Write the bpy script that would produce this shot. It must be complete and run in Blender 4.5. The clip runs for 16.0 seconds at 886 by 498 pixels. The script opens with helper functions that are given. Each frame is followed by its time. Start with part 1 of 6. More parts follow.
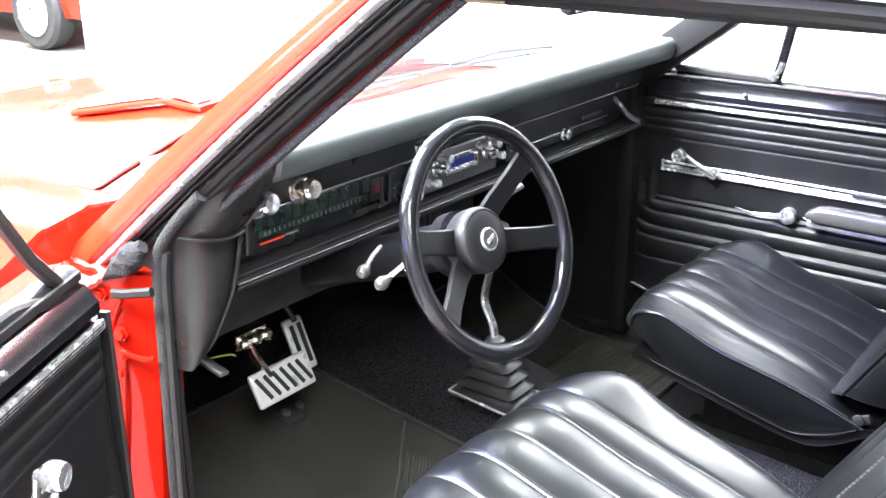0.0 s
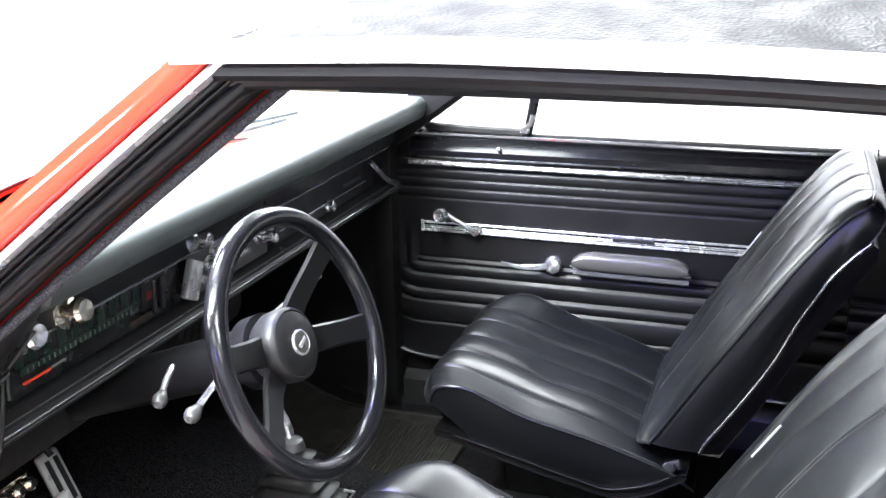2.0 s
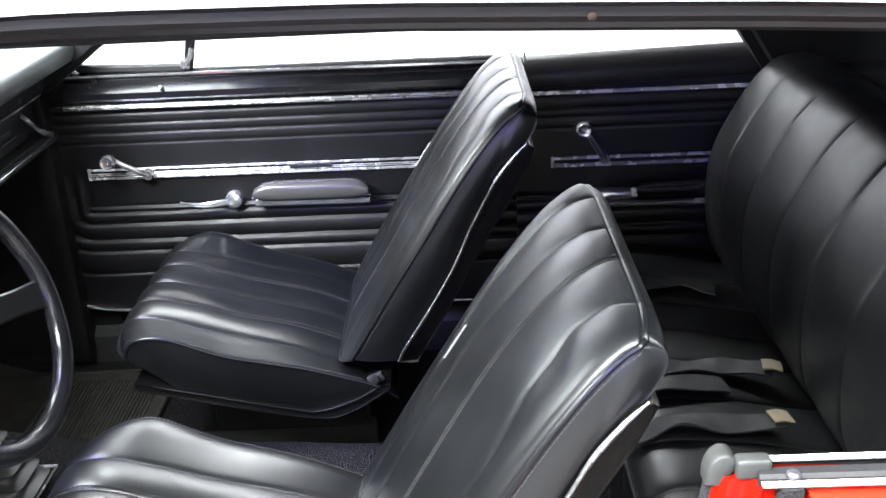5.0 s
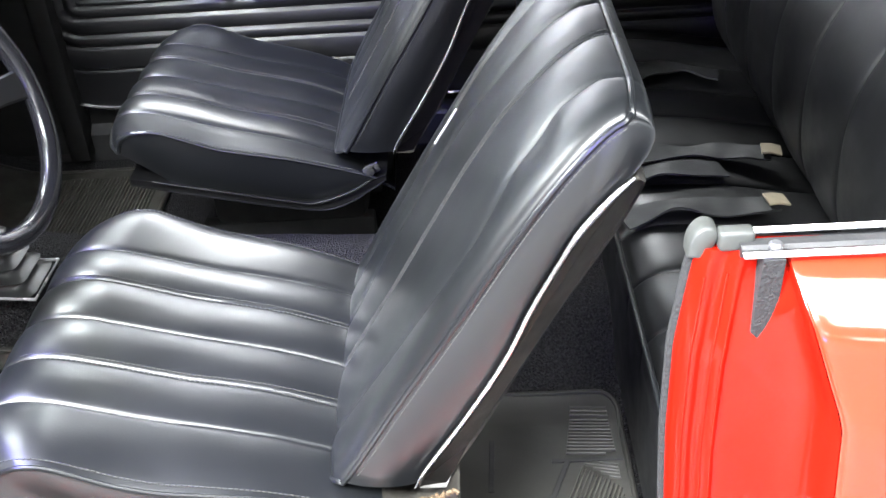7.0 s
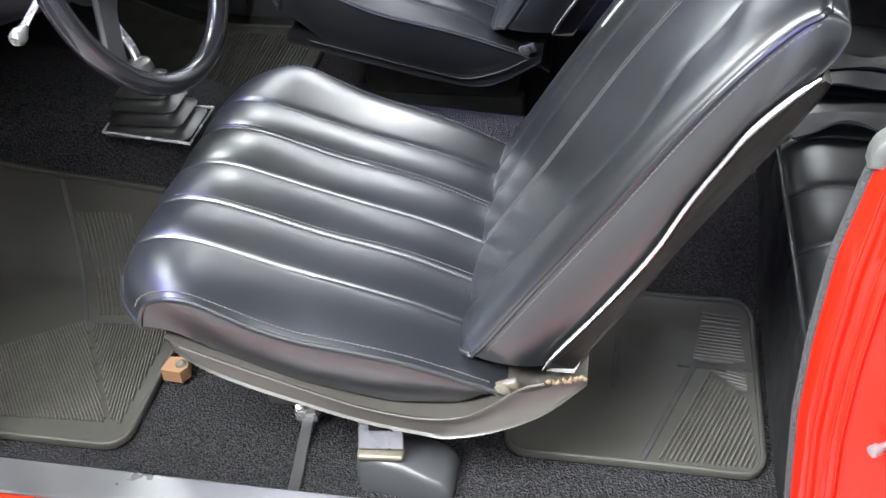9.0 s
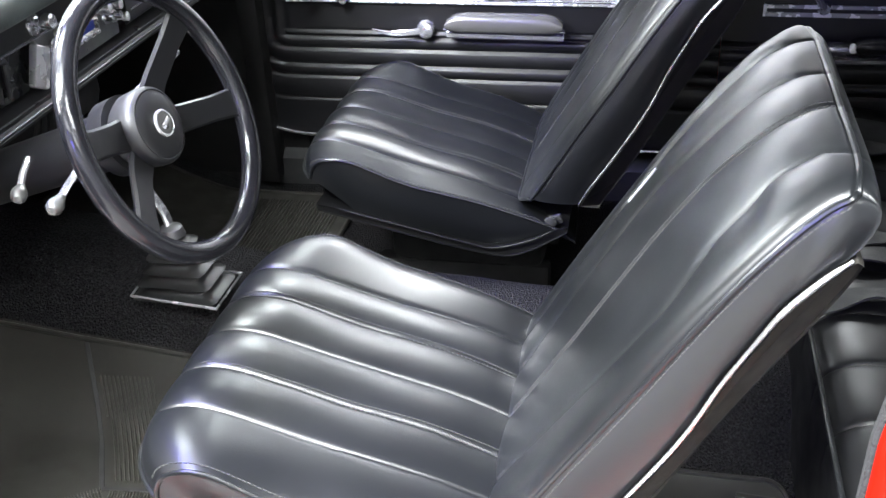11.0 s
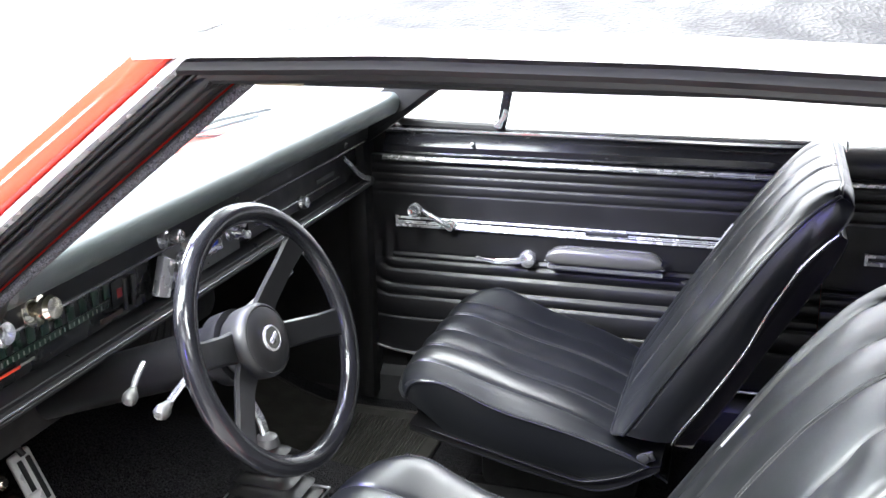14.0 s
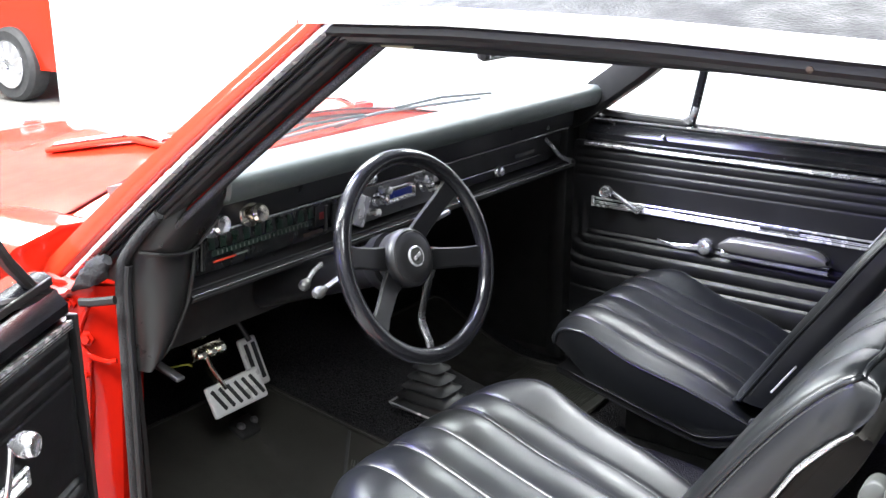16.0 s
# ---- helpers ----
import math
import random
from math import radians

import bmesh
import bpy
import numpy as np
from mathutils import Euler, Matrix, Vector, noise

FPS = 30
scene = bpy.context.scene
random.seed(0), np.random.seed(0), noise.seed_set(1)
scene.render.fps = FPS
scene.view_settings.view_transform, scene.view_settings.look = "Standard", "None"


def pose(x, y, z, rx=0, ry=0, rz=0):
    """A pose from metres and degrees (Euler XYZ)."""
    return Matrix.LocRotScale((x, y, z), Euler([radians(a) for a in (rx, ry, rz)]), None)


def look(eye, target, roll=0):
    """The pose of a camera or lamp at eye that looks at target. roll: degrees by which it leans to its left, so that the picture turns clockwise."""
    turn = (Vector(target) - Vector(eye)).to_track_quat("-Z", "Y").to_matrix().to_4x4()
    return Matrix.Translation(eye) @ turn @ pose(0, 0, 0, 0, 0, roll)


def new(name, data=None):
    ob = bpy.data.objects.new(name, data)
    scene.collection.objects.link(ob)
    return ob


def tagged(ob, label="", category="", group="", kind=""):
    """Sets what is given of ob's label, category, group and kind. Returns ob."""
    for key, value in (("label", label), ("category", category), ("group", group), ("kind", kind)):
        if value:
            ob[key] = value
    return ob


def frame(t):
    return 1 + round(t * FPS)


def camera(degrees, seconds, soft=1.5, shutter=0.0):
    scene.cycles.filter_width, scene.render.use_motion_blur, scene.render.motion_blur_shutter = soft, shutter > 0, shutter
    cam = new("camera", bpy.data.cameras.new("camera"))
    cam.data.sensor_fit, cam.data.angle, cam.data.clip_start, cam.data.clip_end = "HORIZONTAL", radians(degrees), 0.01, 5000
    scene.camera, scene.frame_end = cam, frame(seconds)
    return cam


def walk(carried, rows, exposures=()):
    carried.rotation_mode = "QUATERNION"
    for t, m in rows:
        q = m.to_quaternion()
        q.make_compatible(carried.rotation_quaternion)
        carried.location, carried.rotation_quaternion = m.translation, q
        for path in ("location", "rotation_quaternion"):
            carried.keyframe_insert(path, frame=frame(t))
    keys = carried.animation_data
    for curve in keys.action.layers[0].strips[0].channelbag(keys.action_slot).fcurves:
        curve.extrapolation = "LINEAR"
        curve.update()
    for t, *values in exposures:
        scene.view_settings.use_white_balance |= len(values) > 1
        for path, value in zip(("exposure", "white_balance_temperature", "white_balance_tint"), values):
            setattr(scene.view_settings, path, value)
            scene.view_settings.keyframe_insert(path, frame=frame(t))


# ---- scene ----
cam = camera(47.2, 16.0)
PATH = [
    (0, (0.782, -1.474, 1.438), (-0.357, 0.019, 0.752), -0.4),
    (0.5, (0.702, -1.458, 1.437), (-0.348, 0.119, 0.797), -0.4),
    (1, (0.66, -1.441, 1.45), (-0.273, 0.215, 0.828), -0.8),
    (1.5, (0.596, -1.426, 1.456), (-0.175, 0.315, 0.843), -0.7),
    (2, (0.573, -1.414, 1.456), (-0.057, 0.384, 0.848), -1.1),
    (2.5, (0.579, -1.407, 1.452), (0.066, 0.431, 0.851), -1.7),
    (3, (0.574, -1.409, 1.462), (0.188, 0.456, 0.851), -1.8),
    (3.5, (0.592, -1.408, 1.461), (0.302, 0.473, 0.848), -2.2),
    (4, (0.597, -1.411, 1.46), (0.41, 0.481, 0.839), -2.4),
    (4.2, (0.584, -1.41, 1.468), (0.444, 0.479, 0.823), -2.1),
    (6.3, (0.606, -1.414, 1.461), (0.627, 0.326, 0.474), -3.8),
    (6.5, (0.61, -1.41, 1.453), (0.607, 0.31, 0.432), -4.0),
    (7, (0.611, -1.404, 1.437), (0.539, 0.259, 0.327), -4.3),
    (7.5, (0.604, -1.403, 1.429), (0.471, 0.199, 0.239), -4.1),
    (8, (0.592, -1.399, 1.425), (0.385, 0.133, 0.157), -4.0),
    (8.2, (0.591, -1.4, 1.421), (0.349, 0.109, 0.131), -3.9),
    (10.3, (0.568, -1.407, 1.421), (0.207, 0.2, 0.286), -2.9),
    (10.5, (0.574, -1.386, 1.416), (0.203, 0.243, 0.317), -3.1),
    (10.8, (0.58, -1.394, 1.422), (0.205, 0.269, 0.376), -2.6),
    (11, (0.576, -1.389, 1.427), (0.198, 0.295, 0.416), -2.8),
    (11.5, (0.576, -1.395, 1.435), (0.191, 0.342, 0.521), -2.6),
    (12, (0.576, -1.399, 1.445), (0.183, 0.383, 0.626), -2.3),
    (12.5, (0.576, -1.403, 1.451), (0.178, 0.417, 0.723), -2.1),
    (13, (0.577, -1.405, 1.453), (0.173, 0.444, 0.806), -1.9),
    (13.5, (0.575, -1.407, 1.457), (0.109, 0.438, 0.84), -1.6),
    (14, (0.586, -1.413, 1.453), (-0.007, 0.396, 0.838), -1.3),
    (14.5, (0.638, -1.44, 1.454), (-0.057, 0.333, 0.841), -1.1),
    (15, (0.714, -1.493, 1.45), (-0.135, 0.217, 0.855), -0.6),
    (15.5, (0.824, -1.548, 1.45), (-0.134, 0.104, 0.857), -0.3),
    (16, (0.959, -1.594, 1.447), (-0.16, -0.043, 0.86), -0.0),
]
walk(cam, [(t, look(eye, target, roll)) for t, eye, target, roll in PATH],
     exposures=[(0, 1.15), (0.5, 1.15), (1, 0.98), (2, 0.5), (3, 0.14), (4, 0.10), (7, 0.94), (8.2, 0.82), (10.5, 0.48), (11, 0.74), (12, 1.1), (13, 1.06), (14.5, 0.48), (15.2, 0.33), (16, 0.14)])

# ---------- world and lights ----------
world = bpy.data.worlds.new("showroom_world")
scene.world = world
world.use_nodes = True
world.node_tree.nodes["Background"].inputs[0].default_value = (0.9, 0.95, 1.0, 1)
world.node_tree.nodes["Background"].inputs[1].default_value = 0.05

LAMP_POWER = 820.0
LAMP_ROWS = [(-7.0, -4.6, 1.15), (-7.0, 2.0, 1.15), (-2.7, -3.1, 1.2), (-0.6, -5.7, 0.12), (-0.8, -2.7, 0.85), (0.9, -1.9, 0.20), (2.8, -2.9, 0.32), (3.4, -5.7, 0.12), (-2.4, 1.6, 0.62), (-0.2, 4.7, 0.46), (-2.0, -0.5, 0.35)]


def ceiling_lamp(x, y, power=LAMP_POWER, sx=2.6, sy=1.0):
    d = bpy.data.lights.new("fluorescent_lamp", "AREA")
    d.shape, d.size, d.size_y, d.energy, d.color = "RECTANGLE", sx, sy, power, (0.94, 0.98, 1.0)
    ob = new("fluorescent_lamp", d)
    ob.matrix_world = Matrix.Translation((x, y, 4.30))
    return ob


for lx, ly, lp in LAMP_ROWS:
    ceiling_lamp(lx, ly, LAMP_POWER * lp)

# violet light of a sign on the wall beside the open door
sign = bpy.data.lights.new("violet_sign_light", "AREA")
sign.shape, sign.size, sign.size_y, sign.energy, sign.color = "RECTANGLE", 1.2, 0.25, 60.0, (0.16, 0.12, 1.0)
sign_ob = new("violet_sign_light", sign)
sign_ob.matrix_world = look((-0.9, -5.6, 2.55), (0.2, 0.0, 0.9))

# violet fill lamp added over the hood for blue seat glints, its fitting unseen
violet_fill = bpy.data.lights.new("violet_fill_light", "AREA")
violet_fill.shape, violet_fill.size, violet_fill.size_y, violet_fill.energy, violet_fill.color = "RECTANGLE", 0.6, 0.45, 190.0, (0.13, 0.10, 1.0)
violet_fill_ob = new("violet_fill_light", violet_fill)
violet_fill_ob.matrix_world = Matrix.Translation((-1.7, -0.3, 4.2))

# ---------- materials ----------


def material(name, base, rough=0.5, metal=0.0, var=0.15, var_scale=6.0, rvar=0.12, grain=0.0, grain_scale=300.0,
             grain_kind="noise", coat=0.0, spec=0.5, tint=None, rscale=25.0, coarse=0.0, coarse_scale=30.0, emit=None, sheen=0.0, gdist=0.001, coat_rough=0.04, contrast=0.0):
    m = bpy.data.materials.new(name)
    m.use_nodes = True
    nt = m.node_tree
    b = nt.nodes["Principled BSDF"]
    L = nt.links.new
    co = nt.nodes.new("ShaderNodeTexCoord")
    n1 = nt.nodes.new("ShaderNodeTexNoise")
    n1.inputs["Scale"].default_value, n1.inputs["Detail"].default_value = var_scale, 6
    L(co.outputs["Object"], n1.inputs["Vector"])
    mix = nt.nodes.new("ShaderNodeMix")
    mix.data_type = "RGBA"
    lo = [c * (1 - var) for c in base]
    hi = [min(1, c * (1 + var)) for c in base] if tint is None else list(tint)
    mix.inputs["A"].default_value, mix.inputs["B"].default_value = (*lo, 1), (*hi, 1)
    if contrast:
        mc = nt.nodes.new("ShaderNodeMapRange")
        mc.inputs["From Min"].default_value, mc.inputs["From Max"].default_value = 0.5 - contrast, 0.5 + contrast
        L(n1.outputs["Fac"], mc.inputs["Value"])
        L(mc.outputs["Result"], mix.inputs["Factor"])
    else:
        L(n1.outputs["Fac"], mix.inputs["Factor"])
    L(mix.outputs["Result"], b.inputs["Base Color"])
    n2 = nt.nodes.new("ShaderNodeTexNoise")
    n2.inputs["Scale"].default_value, n2.inputs["Detail"].default_value = rscale, 5
    L(co.outputs["Object"], n2.inputs["Vector"])
    mr = nt.nodes.new("ShaderNodeMapRange")
    mr.inputs["From Min"].default_value, mr.inputs["From Max"].default_value = 0.3, 0.7
    mr.inputs["To Min"].default_value, mr.inputs["To Max"].default_value = max(0.02, rough - rvar), min(1, rough + rvar)
    L(n2.outputs["Fac"], mr.inputs["Value"])
    L(mr.outputs["Result"], b.inputs["Roughness"])
    b.inputs["Metallic"].default_value = metal
    b.inputs["Specular IOR Level"].default_value = spec
    b.inputs["Coat Weight"].default_value = coat
    b.inputs["Coat Roughness"].default_value = coat_rough
    if sheen:
        b.inputs["Sheen Weight"].default_value = sheen
    last = None
    if coarse:
        n4 = nt.nodes.new("ShaderNodeTexNoise")
        n4.inputs["Scale"].default_value, n4.inputs["Detail"].default_value = coarse_scale, 3
        L(co.outputs["Object"], n4.inputs["Vector"])
        bp = nt.nodes.new("ShaderNodeBump")
        bp.inputs["Strength"].default_value, bp.inputs["Distance"].default_value = coarse, 0.004
        L(n4.outputs["Fac"], bp.inputs["Height"])
        last = bp
    if grain:
        if grain_kind == "cells":
            n3 = nt.nodes.new("ShaderNodeTexVoronoi")
            out = "Distance"
        else:
            n3 = nt.nodes.new("ShaderNodeTexNoise")
            n3.inputs["Detail"].default_value = 4
            out = "Fac"
        n3.inputs["Scale"].default_value = grain_scale
        L(co.outputs["Object"], n3.inputs["Vector"])
        bp = nt.nodes.new("ShaderNodeBump")
        bp.inputs["Strength"].default_value, bp.inputs["Distance"].default_value = grain, gdist
        L(n3.outputs[out], bp.inputs["Height"])
        if last:
            L(last.outputs["Normal"], bp.inputs["Normal"])
        last = bp
    if last:
        L(last.outputs["Normal"], b.inputs["Normal"])
    if emit:
        b.inputs["Emission Color"].default_value, b.inputs["Emission Strength"].default_value = (*emit[:3], 1), emit[3]
    return m


def glass_material(name, colour=(0.93, 0.97, 0.95), dust=0.03):
    m = bpy.data.materials.new(name)
    m.use_nodes = True
    nt = m.node_tree
    nt.nodes.remove(nt.nodes["Principled BSDF"])
    tr, gl, df = (nt.nodes.new("ShaderNodeBsdf" + k) for k in ("Transparent", "Glossy", "Diffuse"))
    tr.inputs[0].default_value = (*colour, 1)
    gl.inputs["Roughness"].default_value = 0.02
    lw = nt.nodes.new("ShaderNodeLayerWeight")
    pw = nt.nodes.new("ShaderNodeMath")
    pw.operation, pw.inputs[1].default_value = "POWER", 4.0
    fr = nt.nodes.new("ShaderNodeMath")
    fr.operation, fr.inputs[1].default_value, fr.inputs[2].default_value = "MULTIPLY_ADD", 0.35, 0.04
    nt.links.new(lw.outputs["Facing"], pw.inputs[0])
    nt.links.new(pw.outputs[0], fr.inputs[0])
    m1, m2 = nt.nodes.new("ShaderNodeMixShader"), nt.nodes.new("ShaderNodeMixShader")
    nz = nt.nodes.new("ShaderNodeTexNoise")
    nz.inputs["Scale"].default_value = 9
    mu = nt.nodes.new("ShaderNodeMath")
    mu.operation, mu.inputs[1].default_value = "MULTIPLY", dust
    L = nt.links.new
    L(nz.outputs["Fac"], mu.inputs[0])
    L(mu.outputs[0], m2.inputs[0])
    L(fr.outputs[0], m1.inputs[0])
    L(tr.outputs[0], m1.inputs[1])
    L(gl.outputs[0], m1.inputs[2])
    L(m1.outputs[0], m2.inputs[1])
    L(df.outputs[0], m2.inputs[2])
    L(m2.outputs[0], nt.nodes["Material Output"].inputs["Surface"])
    return m


SEAT = material("black_seat_vinyl", (0.0058, 0.0064, 0.0072), 0.325, grain=0.10, grain_scale=420, rvar=0.03, rscale=18, coarse=0.09, coarse_scale=6, spec=0.58)
PIPING = material("bright_piping", (0.75, 0.75, 0.75), 0.22, metal=0.9, var=0.1, rvar=0.1)
# seat vinyl with its gloss cut, giving the rear bench its shade
SHADEDV = material("shaded_seat_vinyl", (0.0055, 0.0056, 0.006), 0.42, grain=0.14, grain_scale=420, rvar=0.06, coarse=0.09, coarse_scale=6, spec=0.34)
# SHELL again, darkened for the shade round the passenger seat
SHADESHELL = material("shaded_shell_plastic", (0.006, 0.006, 0.0065), 0.40, spec=0.14, rvar=0.06, grain=0.06, grain_scale=500)
SPOKE = material("satin_black_spoke", (0.009, 0.009, 0.010), 0.40, spec=0.3, rvar=0.08, grain=0.08, grain_scale=400)
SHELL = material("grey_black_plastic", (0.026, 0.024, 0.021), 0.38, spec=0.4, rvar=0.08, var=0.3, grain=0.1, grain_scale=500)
DOORV = material("black_door_vinyl", (0.0075, 0.0075, 0.0085), 0.40, grain=0.16, grain_scale=600, grain_kind="cells", rvar=0.08, spec=0.42)
BLACKPAINT = material("satin_black_paint", (0.008, 0.008, 0.010), 0.22, rvar=0.06, spec=0.5)
# black pad tinted teal to carry the windscreen's sheen in its colour
PAD = material("black_dash_pad", (0.060, 0.074, 0.071), 0.50, grain=0.3, grain_scale=500, grain_kind="cells", rvar=0.06, coarse=0.1, spec=0.9)
FASCIA = material("black_dash_metal", (0.018, 0.018, 0.019), 0.33, rvar=0.06)
PLASTIC = material("black_plastic", (0.014, 0.014, 0.015), 0.42, rvar=0.1, grain=0.08, grain_scale=400)
RIMMAT = material("glossy_black_rim", (0.010, 0.010, 0.012), 0.20, rvar=0.06, coarse=0.15, coarse_scale=60)
GREY = material("grey_satin_metal", (0.16, 0.16, 0.165), 0.35, metal=0.7, rvar=0.1)
CHROME = material("chrome", (0.84, 0.84, 0.86), 0.14, metal=0.88, var=0.06, rvar=0.05, rscale=60)
ALU = material("brushed_aluminium", (0.72, 0.72, 0.72), 0.28, metal=1.0, var=0.1, rvar=0.1, rscale=80)
BRIGHT = material("bright_trim_moulding", (0.76, 0.76, 0.77), 0.27, metal=0.62, var=0.08, rvar=0.08, rscale=40)
RED = material("red_car_paint", (0.46, 0.021, 0.007), 0.50, var=0.05, rvar=0.03, spec=0.05, coat=0.9, var_scale=3, coat_rough=0.10)
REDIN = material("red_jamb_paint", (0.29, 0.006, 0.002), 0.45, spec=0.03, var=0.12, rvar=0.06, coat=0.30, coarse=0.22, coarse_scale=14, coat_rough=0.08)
RUBBER = material("black_rubber_seal", (0.018, 0.018, 0.018), 0.6, rvar=0.15, var=0.4, grain=0.5, grain_scale=250, coarse=0.2, coarse_scale=50)
FUZZ = material("grey_fuzzy_seal", (0.024, 0.024, 0.027), 0.9, rvar=0.08, var=0.8, var_scale=620, contrast=0.16, tint=(0.10, 0.10, 0.105), grain=1.0, grain_scale=300, gdist=0.003)
SOFTRUB = material("smooth_black_rubber", (0.009, 0.009, 0.0095), 0.38, spec=0.4, rvar=0.08, var=0.3, coarse=0.15, coarse_scale=30)
# rib tops lightened for wear and for the light they catch
MATRIB = material("lit_worn_rib", (0.052, 0.050, 0.043), 0.5, spec=0.3, var=0.3, var_scale=20)
GAPM = material("dark_red_shut_line", (0.05, 0.004, 0.003), 0.8, spec=0.05)
# body red made pale: the white reflection on the hinge plate is painted in
PINKP = material("pale_sheen_red_paint", (0.36, 0.055, 0.045), 0.4, var=0.5, var_scale=40, coat=0.1, spec=0.2)
LINERD = material("dark_trim_board", (0.012, 0.012, 0.012), 0.6, spec=0.2, grain=0.2, grain_scale=300)
CAPM = material("worn_grey_cap", (0.038, 0.040, 0.037), 0.5, var=0.4, var_scale=60)
TORN = material("torn_tan_fibre", (0.07, 0.045, 0.022), 0.8, var=0.6, var_scale=120)
SEALFUZZ = material("fuzzy_black_seal", (0.012, 0.012, 0.013), 0.9, rvar=0.05, var=0.6, var_scale=200, grain=1.0, grain_scale=300, gdist=0.003)
TOPV = material("black_vinyl_roof", (0.024, 0.024, 0.024), 0.58, spec=0.17, rvar=0.15, var=0.3, grain=0.9, grain_scale=260, grain_kind="cells", coarse=0.3, coarse_scale=40, var_scale=14)
CARPET = material("black_loop_carpet", (0.018, 0.018, 0.020), 0.95, rvar=0.04, var=0.7, var_scale=300, contrast=0.17, grain=1.0, grain_scale=300, gdist=0.006, grain_kind="cells", coarse=0.6, coarse_scale=90, spec=0.05, tint=(0.036, 0.035, 0.037))
MAT = material("worn_rubber_mat", (0.028, 0.027, 0.0235), 0.5, spec=0.25, rvar=0.15, var=0.35, var_scale=7, grain=0.2, grain_scale=400, coarse=0.1)
LINER = material("black_headliner", (0.012, 0.012, 0.013), 0.7, spec=0.25, grain=0.3, grain_scale=250)
DARK = material("dark_underside", (0.016, 0.016, 0.016), 0.8)
ENDV = material("soft_black_vinyl", (0.016, 0.016, 0.016), 0.36, grain=0.2, grain_scale=500, coarse=0.5, coarse_scale=14, spec=0.5)
BOOTM = material("glossy_bellows_rubber", (0.014, 0.014, 0.014), 0.42, spec=0.6, rvar=0.08)
STITCH = material("grey_thread", (0.036, 0.036, 0.036), 0.7, var=0.3, var_scale=200)
TAGM = material("silver_thread_tag", (0.7, 0.7, 0.72), 0.4, metal=0.3)
STRAP = material("woven_belt_webbing", (0.017, 0.018, 0.018), 0.7, grain=0.6, grain_scale=500, var=0.3, var_scale=40)
LABELM = material("yellowed_paper_label", (0.26, 0.22, 0.15), 0.8, var=0.25, var_scale=60)
TAN = material("tan_plastic", (0.15, 0.08, 0.04), 0.6, var=0.2, var_scale=40)
GREEN = material("green_gauge_face", (0.010, 0.028, 0.019), 0.3, var=0.3, var_scale=60)
GAUGE = material("black_gauge_face", (0.012, 0.013, 0.014), 0.25)
PALE = material("pale_gauge_print", (0.20, 0.22, 0.20), 0.5)
NEEDLE = material("orange_red_needle", (0.8, 0.07, 0.03), 0.4)
GREYP = material("grey_metal_knob", (0.11, 0.11, 0.105), 0.35, metal=0.5)
LIGHTPLASTIC = material("worn_light_plastic", (0.45, 0.47, 0.44), 0.4, var=0.15, var_scale=60)
WALLG = material("grey_unseen_wall", (0.34, 0.34, 0.35), 0.7, var=0.1, var_scale=1.5, grain=0.2, grain_scale=90)
WALLW = material("white_painted_wall", (0.84, 0.85, 0.86), 0.7, var=0.03, var_scale=1.5, grain=0.2, grain_scale=90)
CEIL = material("grey_ceiling", (0.30, 0.30, 0.31), 0.8, var=0.1)
CONCRETE = material("polished_concrete", (0.23, 0.222, 0.205), 0.45, var=0.12, var_scale=1.2, rvar=0.12, grain=0.1, grain_scale=120)
TYRE = material("tyre_rubber", (0.03, 0.03, 0.03), 0.75, grain=0.3, grain_scale=120)
GLASS = glass_material("clear_glass")
WSGLASS = glass_material("windscreen_glass", (0.90, 0.95, 0.94), 0.06)
ARMPAD = material("glossy_grey_armrest", (0.10, 0.098, 0.095), 0.24, metal=0.35, rvar=0.04, spec=0.7)
BLUEDISP = material("blue_radio_display", (0.03, 0.05, 0.30), 0.2)
YELLOW = material("yellow_wire", (0.30, 0.32, 0.04), 0.5)

# ---------- mesh helpers ----------


def thing(name, base, label, category, group="", kind=""):
    ob = new(name)
    ob.location = base
    ob.empty_display_size = 0.1
    return tagged(ob, label, category, group, kind)


def part(name, bm, mat, parent=None, label="", smooth=True, angle=35):
    bmesh.ops.recalc_face_normals(bm, faces=bm.faces)
    me = bpy.data.meshes.new(name)
    bm.to_mesh(me)
    bm.free()
    me.materials.append(mat)
    if smooth:
        me.polygons.foreach_set("use_smooth", [p.loop_total < 14 for p in me.polygons])
        me.set_sharp_from_angle(angle=radians(angle))
    ob = new(name, me)
    if parent:
        ob.parent = parent
        if parent.type == "EMPTY":
            ob.matrix_parent_inverse = Matrix.Translation(-parent.location)
    if label:
        ob["label"] = label
    return ob


def loft(bm, rings, closed=True, cap0=True, cap1=True):
    vs = [[bm.verts.new(p) for p in r] for r in rings]
    n = len(vs[0])
    for a, b in zip(vs, vs[1:]):
        for i in range(n if closed else n - 1):
            j = (i + 1) % n
            bm.faces.new((a[i], a[j], b[j], b[i]))
    if closed and cap0:
        bm.faces.new(vs[0])
    if closed and cap1:
        bm.faces.new(vs[-1][::-1])
    return vs


def smoothline(pts, n):
    """n points on a smooth line through pts."""
    P = [Vector(p) for p in pts]
    out = []
    m = len(P) - 1
    for k in range(n):
        s = k / (n - 1) * m
        i = min(int(s), m - 1)
        t = s - i
        p1, p2 = P[i], P[i + 1]
        p0 = P[i - 1] if i else p1 * 2 - p2
        p3 = P[i + 2] if i + 2 <= m else p2 * 2 - p1
        out.append(0.5 * ((2 * p1) + (p2 - p0) * t + (2 * p0 - 5 * p1 + 4 * p2 - p3) * t * t + (3 * p1 - p0 - 3 * p2 + p3) * t ** 3))
    return out


